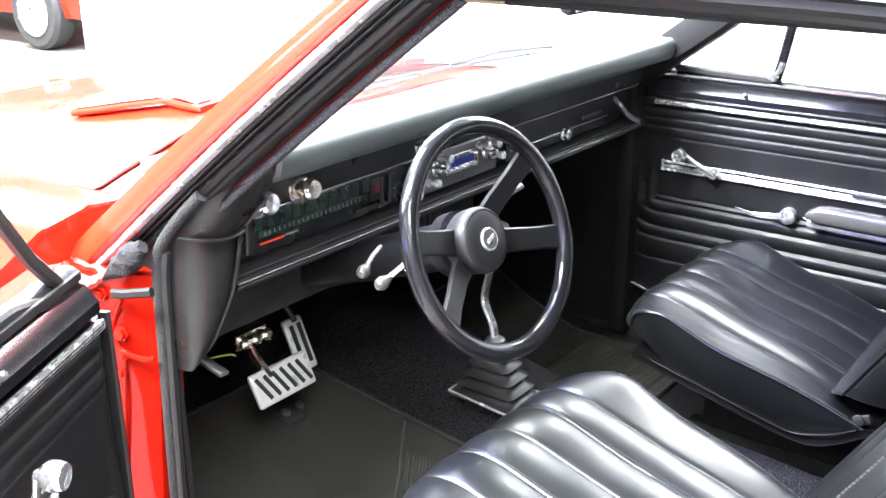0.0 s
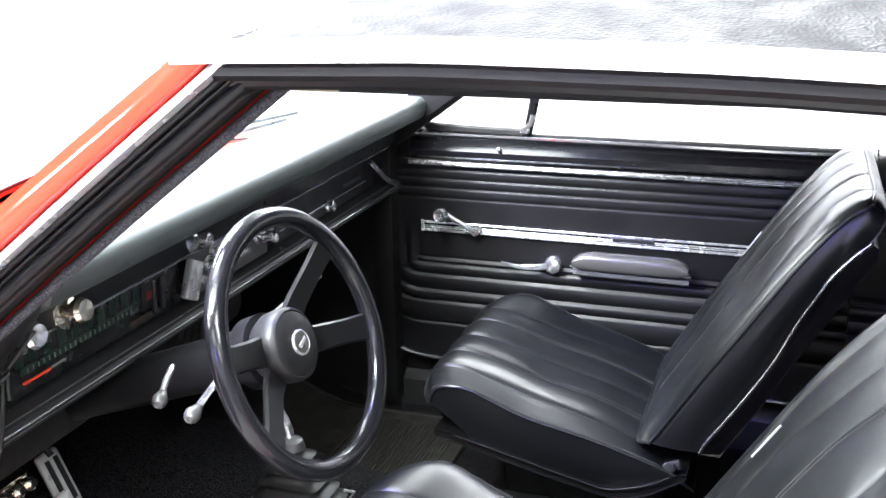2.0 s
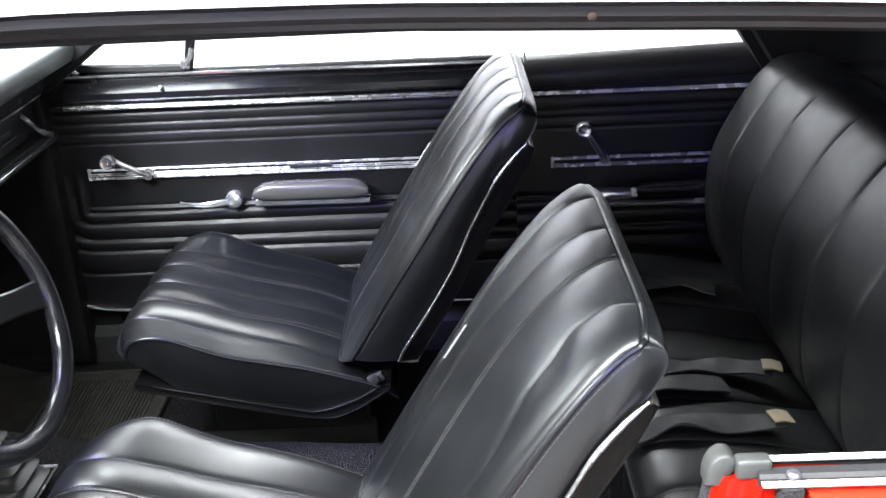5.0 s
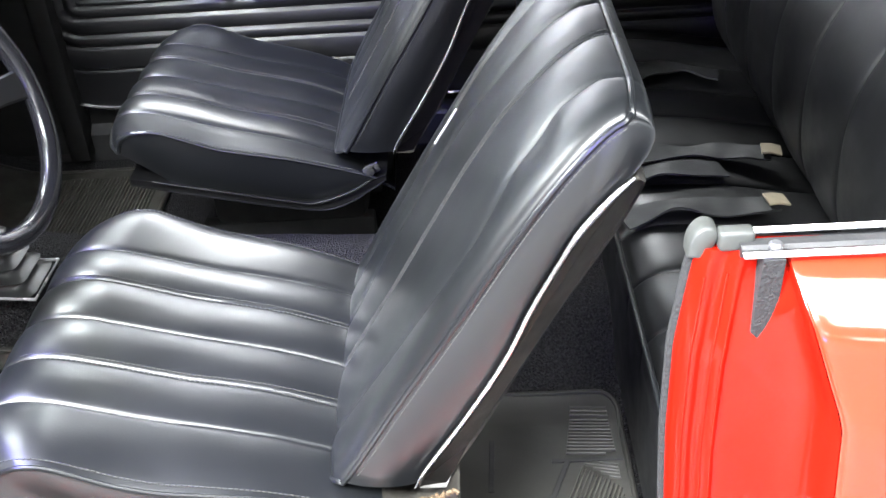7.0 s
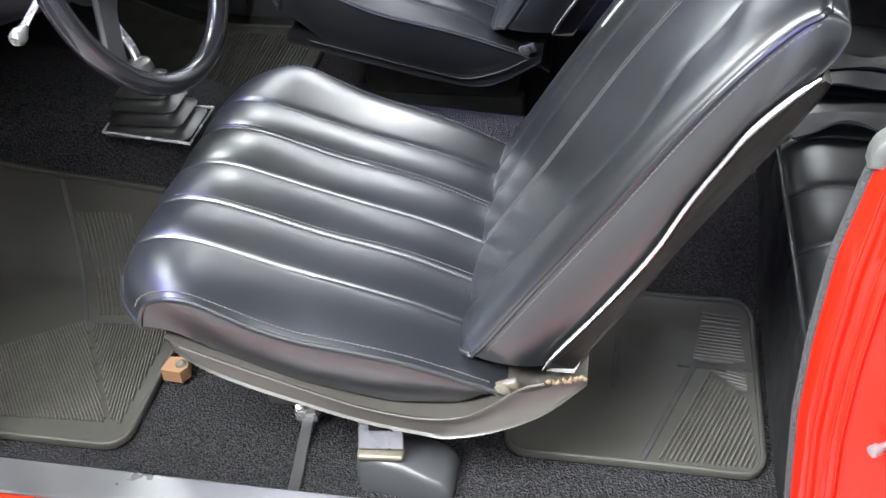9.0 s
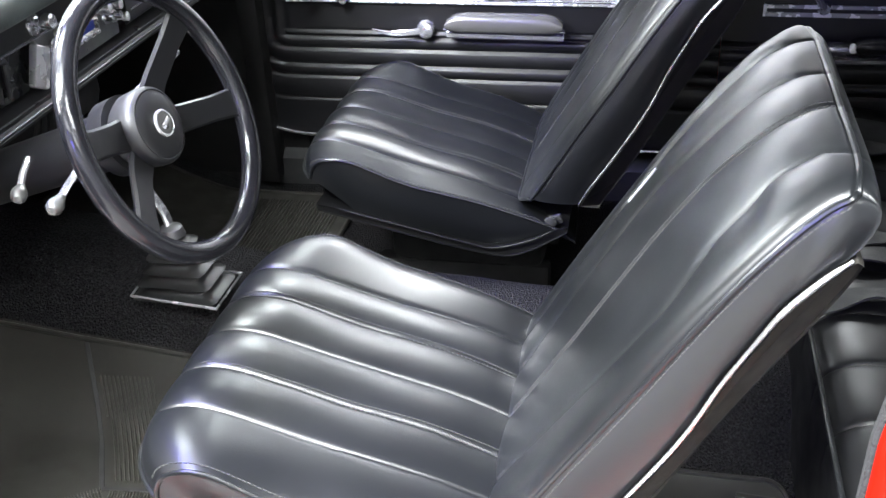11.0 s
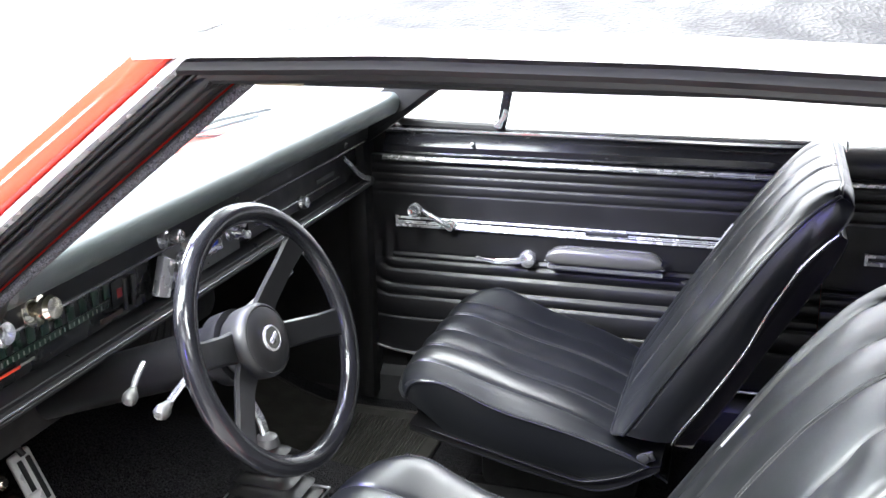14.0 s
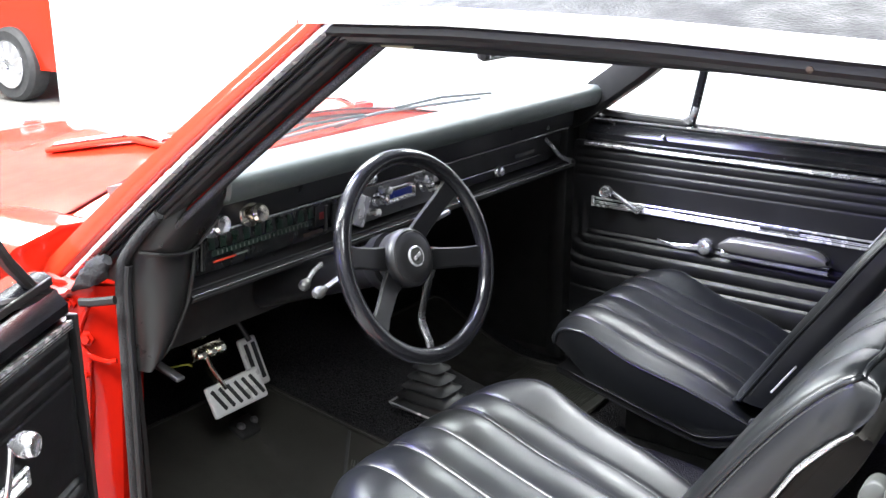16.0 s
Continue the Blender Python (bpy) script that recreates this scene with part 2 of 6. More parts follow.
def sweep(bm, pts, sec, up=(0, 0, 1), cap=True, closed=False, scale=None):
    """A section of (side, up) points carried along pts."""
    pts = [Vector(p) for p in pts]
    up = Vector(up)
    rings = []
    for i, p in enumerate(pts):
        if closed:
            t = pts[(i + 1) % len(pts)] - pts[i - 1]
        else:
            t = pts[min(i + 1, len(pts) - 1)] - pts[max(i - 1, 0)]
        t.normalize()
        s = t.cross(up)
        s.normalize()
        u = s.cross(t)
        k = scale(i / max(1, len(pts) - 1)) if scale else 1.0
        rings.append([p + s * (a * k) + u * (b * k) for a, b in sec])
    if closed:
        rings.append(rings[0])
        vs = [[bm.verts.new(q) for q in r] for r in rings[:-1]]
        n = len(sec)
        for a, b in zip(vs, vs[1:] + vs[:1]):
            for i in range(n):
                bm.faces.new((a[i], a[(i + 1) % n], b[(i + 1) % n], b[i]))
    else:
        loft(bm, rings, True, cap, cap)


def disc(r, n=10, ry=None):
    return [(r * math.cos(2 * math.pi * i / n), (ry or r) * math.sin(2 * math.pi * i / n)) for i in range(n)]


def rect(w, h, c=0.0):
    a, b = w / 2, h / 2
    if not c:
        return [(-a, -b), (a, -b), (a, b), (-a, b)]
    return [(-a + c, -b), (a - c, -b), (a, -b + c), (a, b - c), (a - c, b), (-a + c, b), (-a, b - c), (-a, -b + c)]


def tube(bm, pts, r, n=10, up=(0, 0, 1), closed=False, scale=None):
    sweep(bm, pts, disc(r, n), up, True, closed, scale)


def box(bm, c, size, bevel=0.0, rot=None, seg=2):
    g = bmesh.ops.create_cube(bm, size=1.0)["verts"]
    bmesh.ops.scale(bm, vec=size, verts=g)
    if bevel:
        es = list({e for v in g for e in v.link_edges})
        r = bmesh.ops.bevel(bm, geom=es, offset=bevel, segments=seg, affect="EDGES", profile=0.5)
        g = list({v for f in r["faces"] for v in f.verts} | {v for v in g if v.is_valid})
    if rot is not None:
        bmesh.ops.rotate(bm, matrix=rot, verts=g)
    bmesh.ops.translate(bm, vec=c, verts=g)
    return g


def lathe(bm, prof, origin, axis, n=24):
    """prof: (radius, height) along axis."""
    axis = Vector(axis).normalized()
    q = axis.to_track_quat("Z", "Y")
    rings = []
    for r, h in prof:
        rings.append([Vector(origin) + q @ Vector((max(r, 1e-4) * math.cos(2 * math.pi * i / n), max(r, 1e-4) * math.sin(2 * math.pi * i / n), h)) for i in range(n)])
    loft(bm, rings)


def B():
    return bmesh.new()


def grid(bm, fn, nu, nv):
    vs = [[bm.verts.new(fn(i / nu, j / nv)) for j in range(nv + 1)] for i in range(nu + 1)]
    for i in range(nu):
        for j in range(nv):
            bm.faces.new((vs[i][j], vs[i + 1][j], vs[i + 1][j + 1], vs[i][j + 1]))
    return vs


def slab(bm, fn, nu, nv, off):
    """A sheet fn(u, v) with thickness: off is added for its back."""
    off = Vector(off)
    a = [[bm.verts.new(fn(i / nu, j / nv)) for j in range(nv + 1)] for i in range(nu + 1)]
    b = [[bm.verts.new(v.co + off) for v in r] for r in a]
    for i in range(nu):
        for j in range(nv):
            bm.faces.new((a[i][j], a[i + 1][j], a[i + 1][j + 1], a[i][j + 1]))
            bm.faces.new((b[i][j], b[i][j + 1], b[i + 1][j + 1], b[i + 1][j]))
    for i in range(nu):
        bm.faces.new((a[i][0], b[i][0], b[i + 1][0], a[i + 1][0]))
        bm.faces.new((a[i][nv], a[i + 1][nv], b[i + 1][nv], b[i][nv]))
    for j in range(nv):
        bm.faces.new((a[0][j], a[0][j + 1], b[0][j + 1], b[0][j]))
        bm.faces.new((a[nu][j], b[nu][j], b[nu][j + 1], a[nu][j + 1]))


def interp(x, xs, ys):
    return float(np.interp(x, xs, ys))


# ---------- showroom ----------


def structure(name, bm, mat, label, category, smooth=False):
    ob = part(name, bm, mat, None, "", smooth)
    return tagged(ob, label, category, kind="structure")


bm = B()
box(bm, (-2, -1, -0.05), (34, 30, 0.1))
structure("floor", bm, CONCRETE, "pale polished concrete showroom floor", "floor")
# ceiling out of view, its grey set for the reflections it gives
bm = B()
box(bm, (-2, -1, 4.45), (34, 30, 0.1))
structure("ceiling", bm, CEIL, "plain grey showroom ceiling", "ceiling")


def wall(name, a, b, h=4.4, th=0.16, label="white painted showroom wall", paint=None):
    bm = B()
    a, b = Vector((*a, 0)), Vector((*b, 0))
    d = b - a
    box(bm, (0, 0, 0), (d.length, th, h), 0.006)
    bmesh.ops.rotate(bm, matrix=Matrix.Rotation(math.atan2(d.y, d.x), 3, "Z"), verts=bm.verts)
    bmesh.ops.translate(bm, vec=(a + b) / 2 + Vector((0, 0, h / 2)), verts=bm.verts)
    return structure(name, bm, paint or WALLW, label, "wall")


wall("wall_partition", (-4.62, 2.10), (-2.51, 5.57))
wall("wall_north", (-2.52, 5.5), (9.0, 5.5))
# walls out of view, added in grey to hold back bounced light
wall("wall_east", (9.1, 5.6), (9.1, -7.0), label="unseen grey wall closing the showroom", paint=WALLG)
wall("wall_south", (9.0, -7.1), (-14.0, -7.1), label="unseen grey wall closing the showroom", paint=WALLG)
wall("wall_west", (-14.1, -7.2), (-14.1, 9.2), label="unseen grey wall closing the showroom", paint=WALLG)
wall("wall_far", (-14.0, 9.1), (-2.7, 9.1), label="unseen grey wall closing the showroom", paint=WALLG)

# ---------- the red car: body shell ----------
car = thing("red_car", (0.3, 0, 0), "bright red two-door hardtop with a black vinyl roof and open door", "car")

HX = [-1.70, -1.60, -1.10, -0.62, -0.45]
HZ = [0.915, 0.950, 1.002, 1.052, 1.06]


def hood_z(x, y):
    z = interp(x, HX, HZ) - 0.055 * (abs(y) / 0.63) ** 2.2
    bx = max(0, min(1, (x + 1.12) / 0.10)) * max(0, min(1, (-0.66 - x) / 0.05))
    by = math.exp(-((abs(y) - 0.255) / 0.085) ** 4)
    crown = 0.020 * max(0.0, 1 - (y / 0.48) ** 2) * max(0.0, min(1.0, (x + 1.5) / 0.5))
    return z + 0.020 * bx * by + crown


def hood_pt(u, v):
    y = -0.627 + 1.254 * v
    xr = -0.520 - 0.097 * (1 - (y / 0.632) ** 2)
    xf = -1.70 + 0.10 * (abs(y) / 0.63) ** 2
    x = xr + (xf - xr) * u
    return Vector((x, y, hood_z(x, y) - 0.03 * max(0, (u - 0.94) / 0.06) ** 2))


bm = B()
slab(bm, hood_pt, 46, 60, (0, 0, -0.012))
hood = part("hood", bm, RED, car, "glossy red hood with raised louvres")
# dark strip laid in the hood's open gap, standing in for its shade
bm = B()
edge_line = [hood_pt(u, 0.0) + Vector((0, -0.0035, -0.001)) for u in np.linspace(0.9, 0.0, 20)] + [hood_pt(0.0, v) + Vector((0.0035, 0, -0.001)) for v in np.linspace(0.01, 0.99, 24)]
sweep(bm, edge_line, rect(0.006, 0.004))
part("hood_gap_strip", bm, GAPM, hood, "dark shut line round the hood")
for side in (-1, 1):
    def louvre_at(x):
        y = side * (0.297 + 0.05 * (-0.66 - x) / 0.28)
        return Vector((x, y, hood_z(x, y)))
    bm = B()
    sweep(bm, [louvre_at(x) + Vector((0, 0, 0.003)) for x in np.linspace(-0.955, -0.640, 9)], rect(0.062, 0.012, 0.004))
    lou = part("hood_louvre", bm, RED, hood, "raised red louvre frame")
    for k in range(3):
        xa = -0.940 + 0.098 * k
        bm = B()
        sweep(bm, [louvre_at(x) + Vector((0, 0, 0.0085)) for x in (xa - 0.004, xa + 0.046, xa + 0.092)], rect(0.044, 0.006, 0.001))
        part("louvre_surround", bm, GAPM, lou, "dark gap round the louvre")
        bm = B()
        sweep(bm, [louvre_at(x) + Vector((0, 0, 0.011)) for x in (xa, xa + 0.044, xa + 0.088)], rect(0.036, 0.010, 0.003))
        part("louvre_fin", bm, BRIGHT, lou, "bright metal louvre insert")
bm = B()
box(bm, (-1.60, 0.0, 0.962), (0.03, 0.06, 0.018), 0.006)
part("hood_emblem", bm, CHROME, hood, "small chrome hood emblem")


def fender(side):
    bm = B()

    def f(u, v):
        x = (-0.430 if side < 0 else -0.50) - 1.28 * u
        prof = [(0.633, 0.0), (0.70, 0.006), (0.78, -0.012), (0.845, -0.05), (0.885, -0.11), (0.90, -0.20), (0.885, -0.36), (0.87, -0.55)]
        s = v * (len(prof) - 1)
        i = min(int(s), len(prof) - 2)
        a, b = prof[i], prof[i + 1]
        y = a[0] + (b[0] - a[0]) * (s - i)
        dz = a[1] + (b[1] - a[1]) * (s - i)
        inner = y
        if u < 0.1:
            inner = y - 0.04 * (1 - u / 0.1) * max(0, 1 - v * 2)
        return Vector((x, side * (y + (0.03 if u > 0.5 else 0) * 0), interp(x, HX, HZ) - 0.052 + dz))
    slab(bm, f, 40, 42, (0, -side * 0.008, -0.006))
    fd = part("fender", bm, RED, car)
    if side > 0:
        return
    bm = B()
    zt = interp(-0.44, HX, HZ) - 0.056
    edge_ = [(0.64, 0.0), (0.70, 0.004), (0.78, -0.014), (0.843, -0.052), (0.882, -0.11), (0.896, -0.20), (0.88, -0.36), (0.865, -0.55), (0.64, -0.55)]
    loft(bm, [[(x, side * y, zt + dz) for y, dz in edge_] for x in (-0.446, -0.436)])
    part("fender_end", bm, RED, fd, "red fender end panel")


fender(-1)
fender(1)
# cowl between hood and windscreen
bm = B()


def cowl_pt(u, v):
    y = -0.70 + 1.40 * v
    xr = -0.528 - 0.097 * (1 - min(1, (y / 0.632) ** 2)) + 0.008
    xf = -0.40 - 0.09 * (1 - (y / 0.70) ** 2)
    x = xr + (xf - xr) * u
    return Vector((x, y, 1.050 - 0.055 * (abs(y) / 0.66) ** 2.4 - 0.016 * math.sin(math.pi * u)))


slab(bm, cowl_pt, 10, 50, (0, 0, -0.02))
part("cowl_panel", bm, RED, car)
bm = B()
box(bm, (-1.30, 0, 0.62), (0.78, 1.2, 0.5))
part("engine_bay", bm, DARK, car)
bm = B()
box(bm, (-1.74, 0, 0.72), (0.10, 1.62, 0.36), 0.04)
part("grille", bm, CHROME, car, "chrome front grille and bumper")


def wiper(pts):
    w = thing("windscreen_wiper", pts[0], "thin metal windscreen wiper resting on the cowl", "wiper", "windscreen wipers")
    bm = B()
    tube(bm, smoothline(pts, 14), 0.004, 6)
    arm = part("wiper_arm", bm, GREY, w)
    bm = B()
    a, b = Vector(pts[-1]), Vector(pts[1])
    tube(bm, [b + Vector((0.03, 0, 0.012)), (a + b) / 2 + Vector((0.02, 0, 0.02)), a + Vector((0.02, 0.02, 0.012))], 0.0035, 6)
    part("wiper_blade", bm, RUBBER, w)


wiper([(-0.505, -0.31, 1.040), (-0.508, -0.22, 1.052), (-0.515, 0.10, 1.058)])
wiper([(-0.520, 0.05, 1.050), (-0.515, 0.22, 1.062), (-0.485, 0.57, 1.054)])

# A-pillars, driver side with its stack of mouldings
P0, P1 = Vector((-0.430, -0.733, 0.909)), Vector((0.092, -0.642, 1.345))
AL = [P0 + (P1 - P0) * (k / 12) + Vector((0, -0.006, 0.006)) * math.sin(math.pi * k / 12) for k in range(13)]
OUT = (0, -1, 0.0)


def pillar_strip(name, sec, mat, label="", parent=car, a=0, b=13):
    bm = B()
    pillar_sweep(bm, sec)
    return part(name, bm, mat, parent, label)


def pillar_sweep(bm, sec):
    sweep(bm, AL, sec, OUT)
    bm.verts.ensure_lookup_table()
    if sec[0][0] < -0.02:
        for i in range(13):
            for v in bm.verts[i * len(sec):(i + 1) * len(sec)]:
                v.co = AL[i] + (v.co - AL[i]) * (1.0 - 0.035 * i)
    t = (AL[-1] - AL[-2]).normalized()
    for v in bm.verts[-len(sec):]:
        v.co += t * ((1.346 - v.co.z) / t.z)


pillar = pillar_strip("a_pillar", [(-0.045, -0.06), (-0.052, -0.030), (-0.047, -0.008), (-0.030, 0.005), (-0.009, 0.011), (-0.006, 0.010), (0.001, -0.004), (0.001, -0.03), (-0.01, -0.06)], RED, "glossy red windscreen pillar")
pillar_strip("drip_moulding", [(0.000, -0.02), (0.000, 0.001), (0.003, 0.005), (0.008, 0.004), (0.011, -0.002), (0.011, -0.02)], BRIGHT, "bright drip moulding", pillar)
bm = B()
pillar_sweep(bm, [(0.010, -0.06), (0.010, -0.006), (0.034, -0.036), (0.034, -0.06)])
part("pillar_weatherstrip", bm, RUBBER, pillar, "black rubber weatherstrip")
for off, w, h in ((0.0135, 0.006, 0.004), (0.0185, 0.005, -0.002), (0.0275, 0.013, -0.010)):
    pillar_strip("weatherstrip_rib", [(off + a, h - 0.012 + b) for a, b in disc(w / 2, 12, w * 0.62)], SOFTRUB, "", pillar)
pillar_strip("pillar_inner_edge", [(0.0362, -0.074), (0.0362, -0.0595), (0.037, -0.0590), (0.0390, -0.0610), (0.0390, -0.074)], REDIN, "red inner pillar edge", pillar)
pillar_strip("pillar_windlace", [(0.046 + a, -0.056 + b) for a, b in disc(0.0055, 12)], FUZZ, "fuzzy grey windlace", pillar)
pillar_strip("pillar_inner_cover", [(0.020, -0.078), (0.030, -0.06), (0.048, -0.060), (0.046, -0.078)], LINER, "", pillar)
bm = B()
rings = []
for k in range(12):
    q = k / 11
    c = Vector((-0.278, -0.726, 0.992)) + Vector((-0.070, -0.014, -0.056)) * q
    w, h = 0.009 + 0.009 * math.sin(math.pi * min(1, q * 1.25)) - 0.007 * max(0, q - 0.75) * 4 * 0.8, 0.008 + 0.004 * math.sin(math.pi * q)
    ax, ay = Vector((0.62, 0.0, -0.78)), Vector((0.1, -0.97, 0.1))
    rings.append([c + ax * (w * math.cos(t) * (1 + 0.5 * noise.noise((q * 7, t * 2, 1)))) + ay * (h * math.sin(t) * (1 + 0.8 * noise.noise((q * 9, t * 3, 5)))) for t in np.linspace(0, 2 * math.pi, 14, endpoint=False)])
loft(bm, rings)
part("pillar_seal_end", bm, SEALFUZZ, pillar, "worn torn rubber seal end", angle=50)
# passenger side pillar, seen from inside
bm = B()
sweep(bm, [(-0.36, 0.705, 0.972), (-0.245, 0.690, 1.050), (-0.10, 0.675, 1.155), (0.10, 0.635, 1.315)], [(-0.034, -0.03), (-0.034, 0.016), (-0.006, 0.028), (0.030, 0.024), (0.040, 0.010), (0.040, -0.03)], (0, -1, 0))
part("a_pillar", bm, LINERD, car, "black trimmed inner pillar")

DULLBROWN = material("dull_brown", (0.030, 0.017, 0.011), 0.8)
# roof
RX = [0.0, 0.10, 0.30, 0.53, 0.82, 1.10, 1.45, 1.80]
RZ = [1.350, 1.356, 1.363, 1.361, 1.349, 1.331, 1.285, 1.20]
RY = [0.632, 0.640, 0.652, 0.657, 0.652, 0.640, 0.60, 0.55]


def rail(x, dy=0.0, dz=0.0, side=-1):
    return Vector((x, side * (interp(x, RX, RY) + dy), interp(x, RX, RZ) + dz))


XS = [0.055 + 1.55 * k / 34 for k in range(35)]


def roof_pt(u, v):
    x = 0.045 + 1.58 * u
    s = -1 + 2 * v
    y = s * (interp(x, RX, RY) - 0.006)
    front = 0.018 * max(0, 1 - u / 0.08) ** 2
    return Vector((x, y, interp(x, RX, RZ) + 0.004 + 0.062 * (1 - abs(s) ** 2.6) * (0.55 + 0.45 * min(1, u * 5)) - front))


bm = B()
slab(bm, roof_pt, 50, 60, (0, 0, -0.012))
roof = part("roof", bm, TOPV, car, "grained black vinyl roof")
bm = B()
slab(bm, lambda u, v: Vector((0.13 + 1.4 * u, (-0.59 + 1.18 * v), 1.322 + 0.055 * (1 - abs(-1 + 2 * v) ** 2.6) - 0.05 * max(0, u - 0.5) ** 2 * 4 * 0.6)), 12, 16, (0, 0, -0.006))
part("headliner", bm, LINER, car)
for side in (-1, 1):
    rr = [rail(x, 0.0, 0.0, side) for x in XS]
    bm = B()
    sweep(bm, rr, [(-0.011, -0.009), (0.012, -0.009), (0.013, 0.006), (0.006, 0.011), (-0.011, 0.009)] if side < 0 else rect(0.022, 0.02, 0.004))
    dr = part("drip_rail", bm, BRIGHT, car, "bright roof drip rail")
    bm = B()
    sweep(bm, [p + Vector((0, 0.006 * -side, -0.017)) for p in rr], rect(0.022, 0.017, 0.005))
    sweep(bm, [p + Vector((0, 0.022 * -side, -0.027)) for p in rr], disc(0.009, 10))
    part("roof_weatherstrip", bm, SOFTRUB, dr, "black rubber roof weatherstrip")
    bm = B()
    sweep(bm, [p + Vector((0, 0.036 * -side, -0.034)) for p in rr], rect(0.006, 0.004))
    part("headliner_edge", bm, LIGHTPLASTIC if side < 0 else LINER, dr, "pale headliner edge strip")
# small disc coloured for a reddish reflection on the weatherstrip
bm = B()
lathe(bm, [(0.0, 0.0), (0.0035, 0.001), (0.0035, 0.002), (0.0, 0.003)], rail(0.69, 0.004, -0.020), (0, -1, -0.3), 12)
part("weatherstrip_glint", bm, DULLBROWN, roof, "tiny brown spot painted for a reddish reflection")
bm = B()
sweep(bm, [(0.135 - 0.06 * (abs(y) / 0.63) ** 2, y, 1.327 + 0.035 * (1 - (abs(y) / 0.63) ** 2)) for y in np.linspace(-0.62, 0.62, 17)], rect(0.075, 0.03, 0.008))
part("windscreen_header", bm, LINER, car)
bm = B()
sweep(bm, [(0.085 - 0.06 * (abs(y) / 0.63) ** 2, y, 1.338 + 0.035 * (1 - (abs(y) / 0.63) ** 2)) for y in np.linspace(-0.63, 0.63, 17)], rect(0.02, 0.03, 0.006))
part("windscreen_surround", bm, BRIGHT, car)
# sun visor clip at the driver's corner
bm = B()
box(bm, (0.165, -0.585, 1.322), (0.05, 0.02, 0.012), 0.003)
part("visor_clip", bm, LABELM, car, "yellowed visor clip")
# windscreen


def ws_pt(u, v):
    s = -1 + 2 * v
    b = Vector((-0.395 - 0.095 * (1 - s * s), s * 0.70, 1.04 - 0.05 * abs(s) ** 2.4))
    t = Vector((0.055 - 0.05 * s * s + 0.02, s * 0.615, 1.338 + 0.03 * (1 - s * s)))
    return b + (t - b) * u


bm = B()
grid(bm, ws_pt, 8, 24)
ws = part("windscreen", bm, WSGLASS, car, "clear curved windscreen glass")
ws.visible_shadow = False

# rear-view mirror
mir = thing("rear_view_mirror", (0.04, 0.0, 1.29), "black rear-view mirror hanging from the header", "mirror")
bm = B()
box(bm, (0.045, -0.100, 1.279), (0.025, 0.25, 0.046), 0.011)
hs = part("mirror_housing", bm, PLASTIC, mir)
bm = B()
box(bm, (0.0595, -0.100, 1.279), (0.003, 0.235, 0.036), 0.001)
part("mirror_glass", bm, CHROME, hs, "mirror glass")
bm = B()
tube(bm, [(0.035, -0.04, 1.312), (0.06, 0.0, 1.345)], 0.006)
part("mirror_stem", bm, CHROME, mir)

# hinge pillar (door jamb)
bm = B()
JP = [(-0.43, -0.742), (-0.405, -0.756), (-0.37, -0.752), (-0.33, -0.735), (-0.302, -0.723), (-0.287, -0.712), (-0.283, -0.69), (-0.30, -0.66), (-0.43, -0.66)]


def jamb_ring(z):
    k = interp(z, [0.36, 0.55, 0.80, 0.93], [-0.060, -0.035, -0.006, 0.0])
    bulge = 0.010 * math.exp(-((z - 0.84) / 0.05) ** 2)
    return [(x + k, y - (bulge if -0.40 < x < -0.31 else 0), z) for x, y in JP]


loft(bm, [jamb_ring(z) for z in np.linspace(0.36, 0.945, 26)])
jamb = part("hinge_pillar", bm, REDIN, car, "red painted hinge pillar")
bm = B()
slab(bm, lambda u, v: Vector((-0.432 + 0.085 * u, -0.735 - 0.045 * v, 0.948 - 0.022 * v + 0.008 * noise.noise((u * 5, v * 5, 2)))), 12, 10, (0, 0, -0.006))
part("hinge_cavity_plate", bm, PINKP, jamb, "crumpled pale red hinge plate", angle=20)
for (x, y, z), r in (((-0.325, -0.742, 0.862), 0.008), ((-0.352, -0.748, 0.915), 0.007), ((-0.335, -0.742, 0.80), 0.005)):
    bm = B()
    lathe(bm, [(r * 1.5, 0), (r * 1.5, 0.003), (r, 0.004), (r, 0.009), (0, 0.010)], (x, y, z), (0.35, -1, 0.1), 6)
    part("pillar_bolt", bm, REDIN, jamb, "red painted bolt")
bm = B()
sweep(bm, [(-0.325, -0.748, 0.922), (-0.300, -0.744, 0.926), (-0.262, -0.732, 0.934)], rect(0.010, 0.013, 0.003))
part("door_check", bm, LINERD, jamb, "black door check strap")
# pressed rim of the hinge pocket and the seam below it
for pts_, r_ in (([(-0.318, -0.7400, 0.915), (-0.336, -0.7445, 0.880), (-0.338, -0.7455, 0.855), (-0.326, -0.7425, 0.834), (-0.300, -0.7320, 0.826), (-0.284, -0.7240, 0.828)], 0.0042),
                 ([(-0.328, -0.7410, 0.822), (-0.345, -0.7410, 0.72), (-0.362, -0.7410, 0.62), (-0.376, -0.7410, 0.50)], 0.0034)):
    bm = B()
    tube(bm, smoothline(pts_, 26), r_, 8, (0, 1, 0))
    part("pressed_rim", bm, REDIN, jamb, "pressed rim in the red pillar")
# seal that runs down the pillar and turns into the upright
bm = B()
SEALP = [(-0.306, -0.706, 0.38), (-0.294, -0.708, 0.58), (-0.284, -0.709, 0.78), (-0.279, -0.709, 0.90), (-0.278, -0.708, 0.945), (-0.273, -0.706, 0.980), (-0.258, -0.700, 1.006), (-0.232, -0.694, 1.036), (-0.200, -0.688, 1.066)]
sweep(bm, smoothline(SEALP, 60), disc(0.0085, 12), (0, 1, 0))
seal_ = part("door_seal", bm, SEALFUZZ, car, "black rubber door seal")
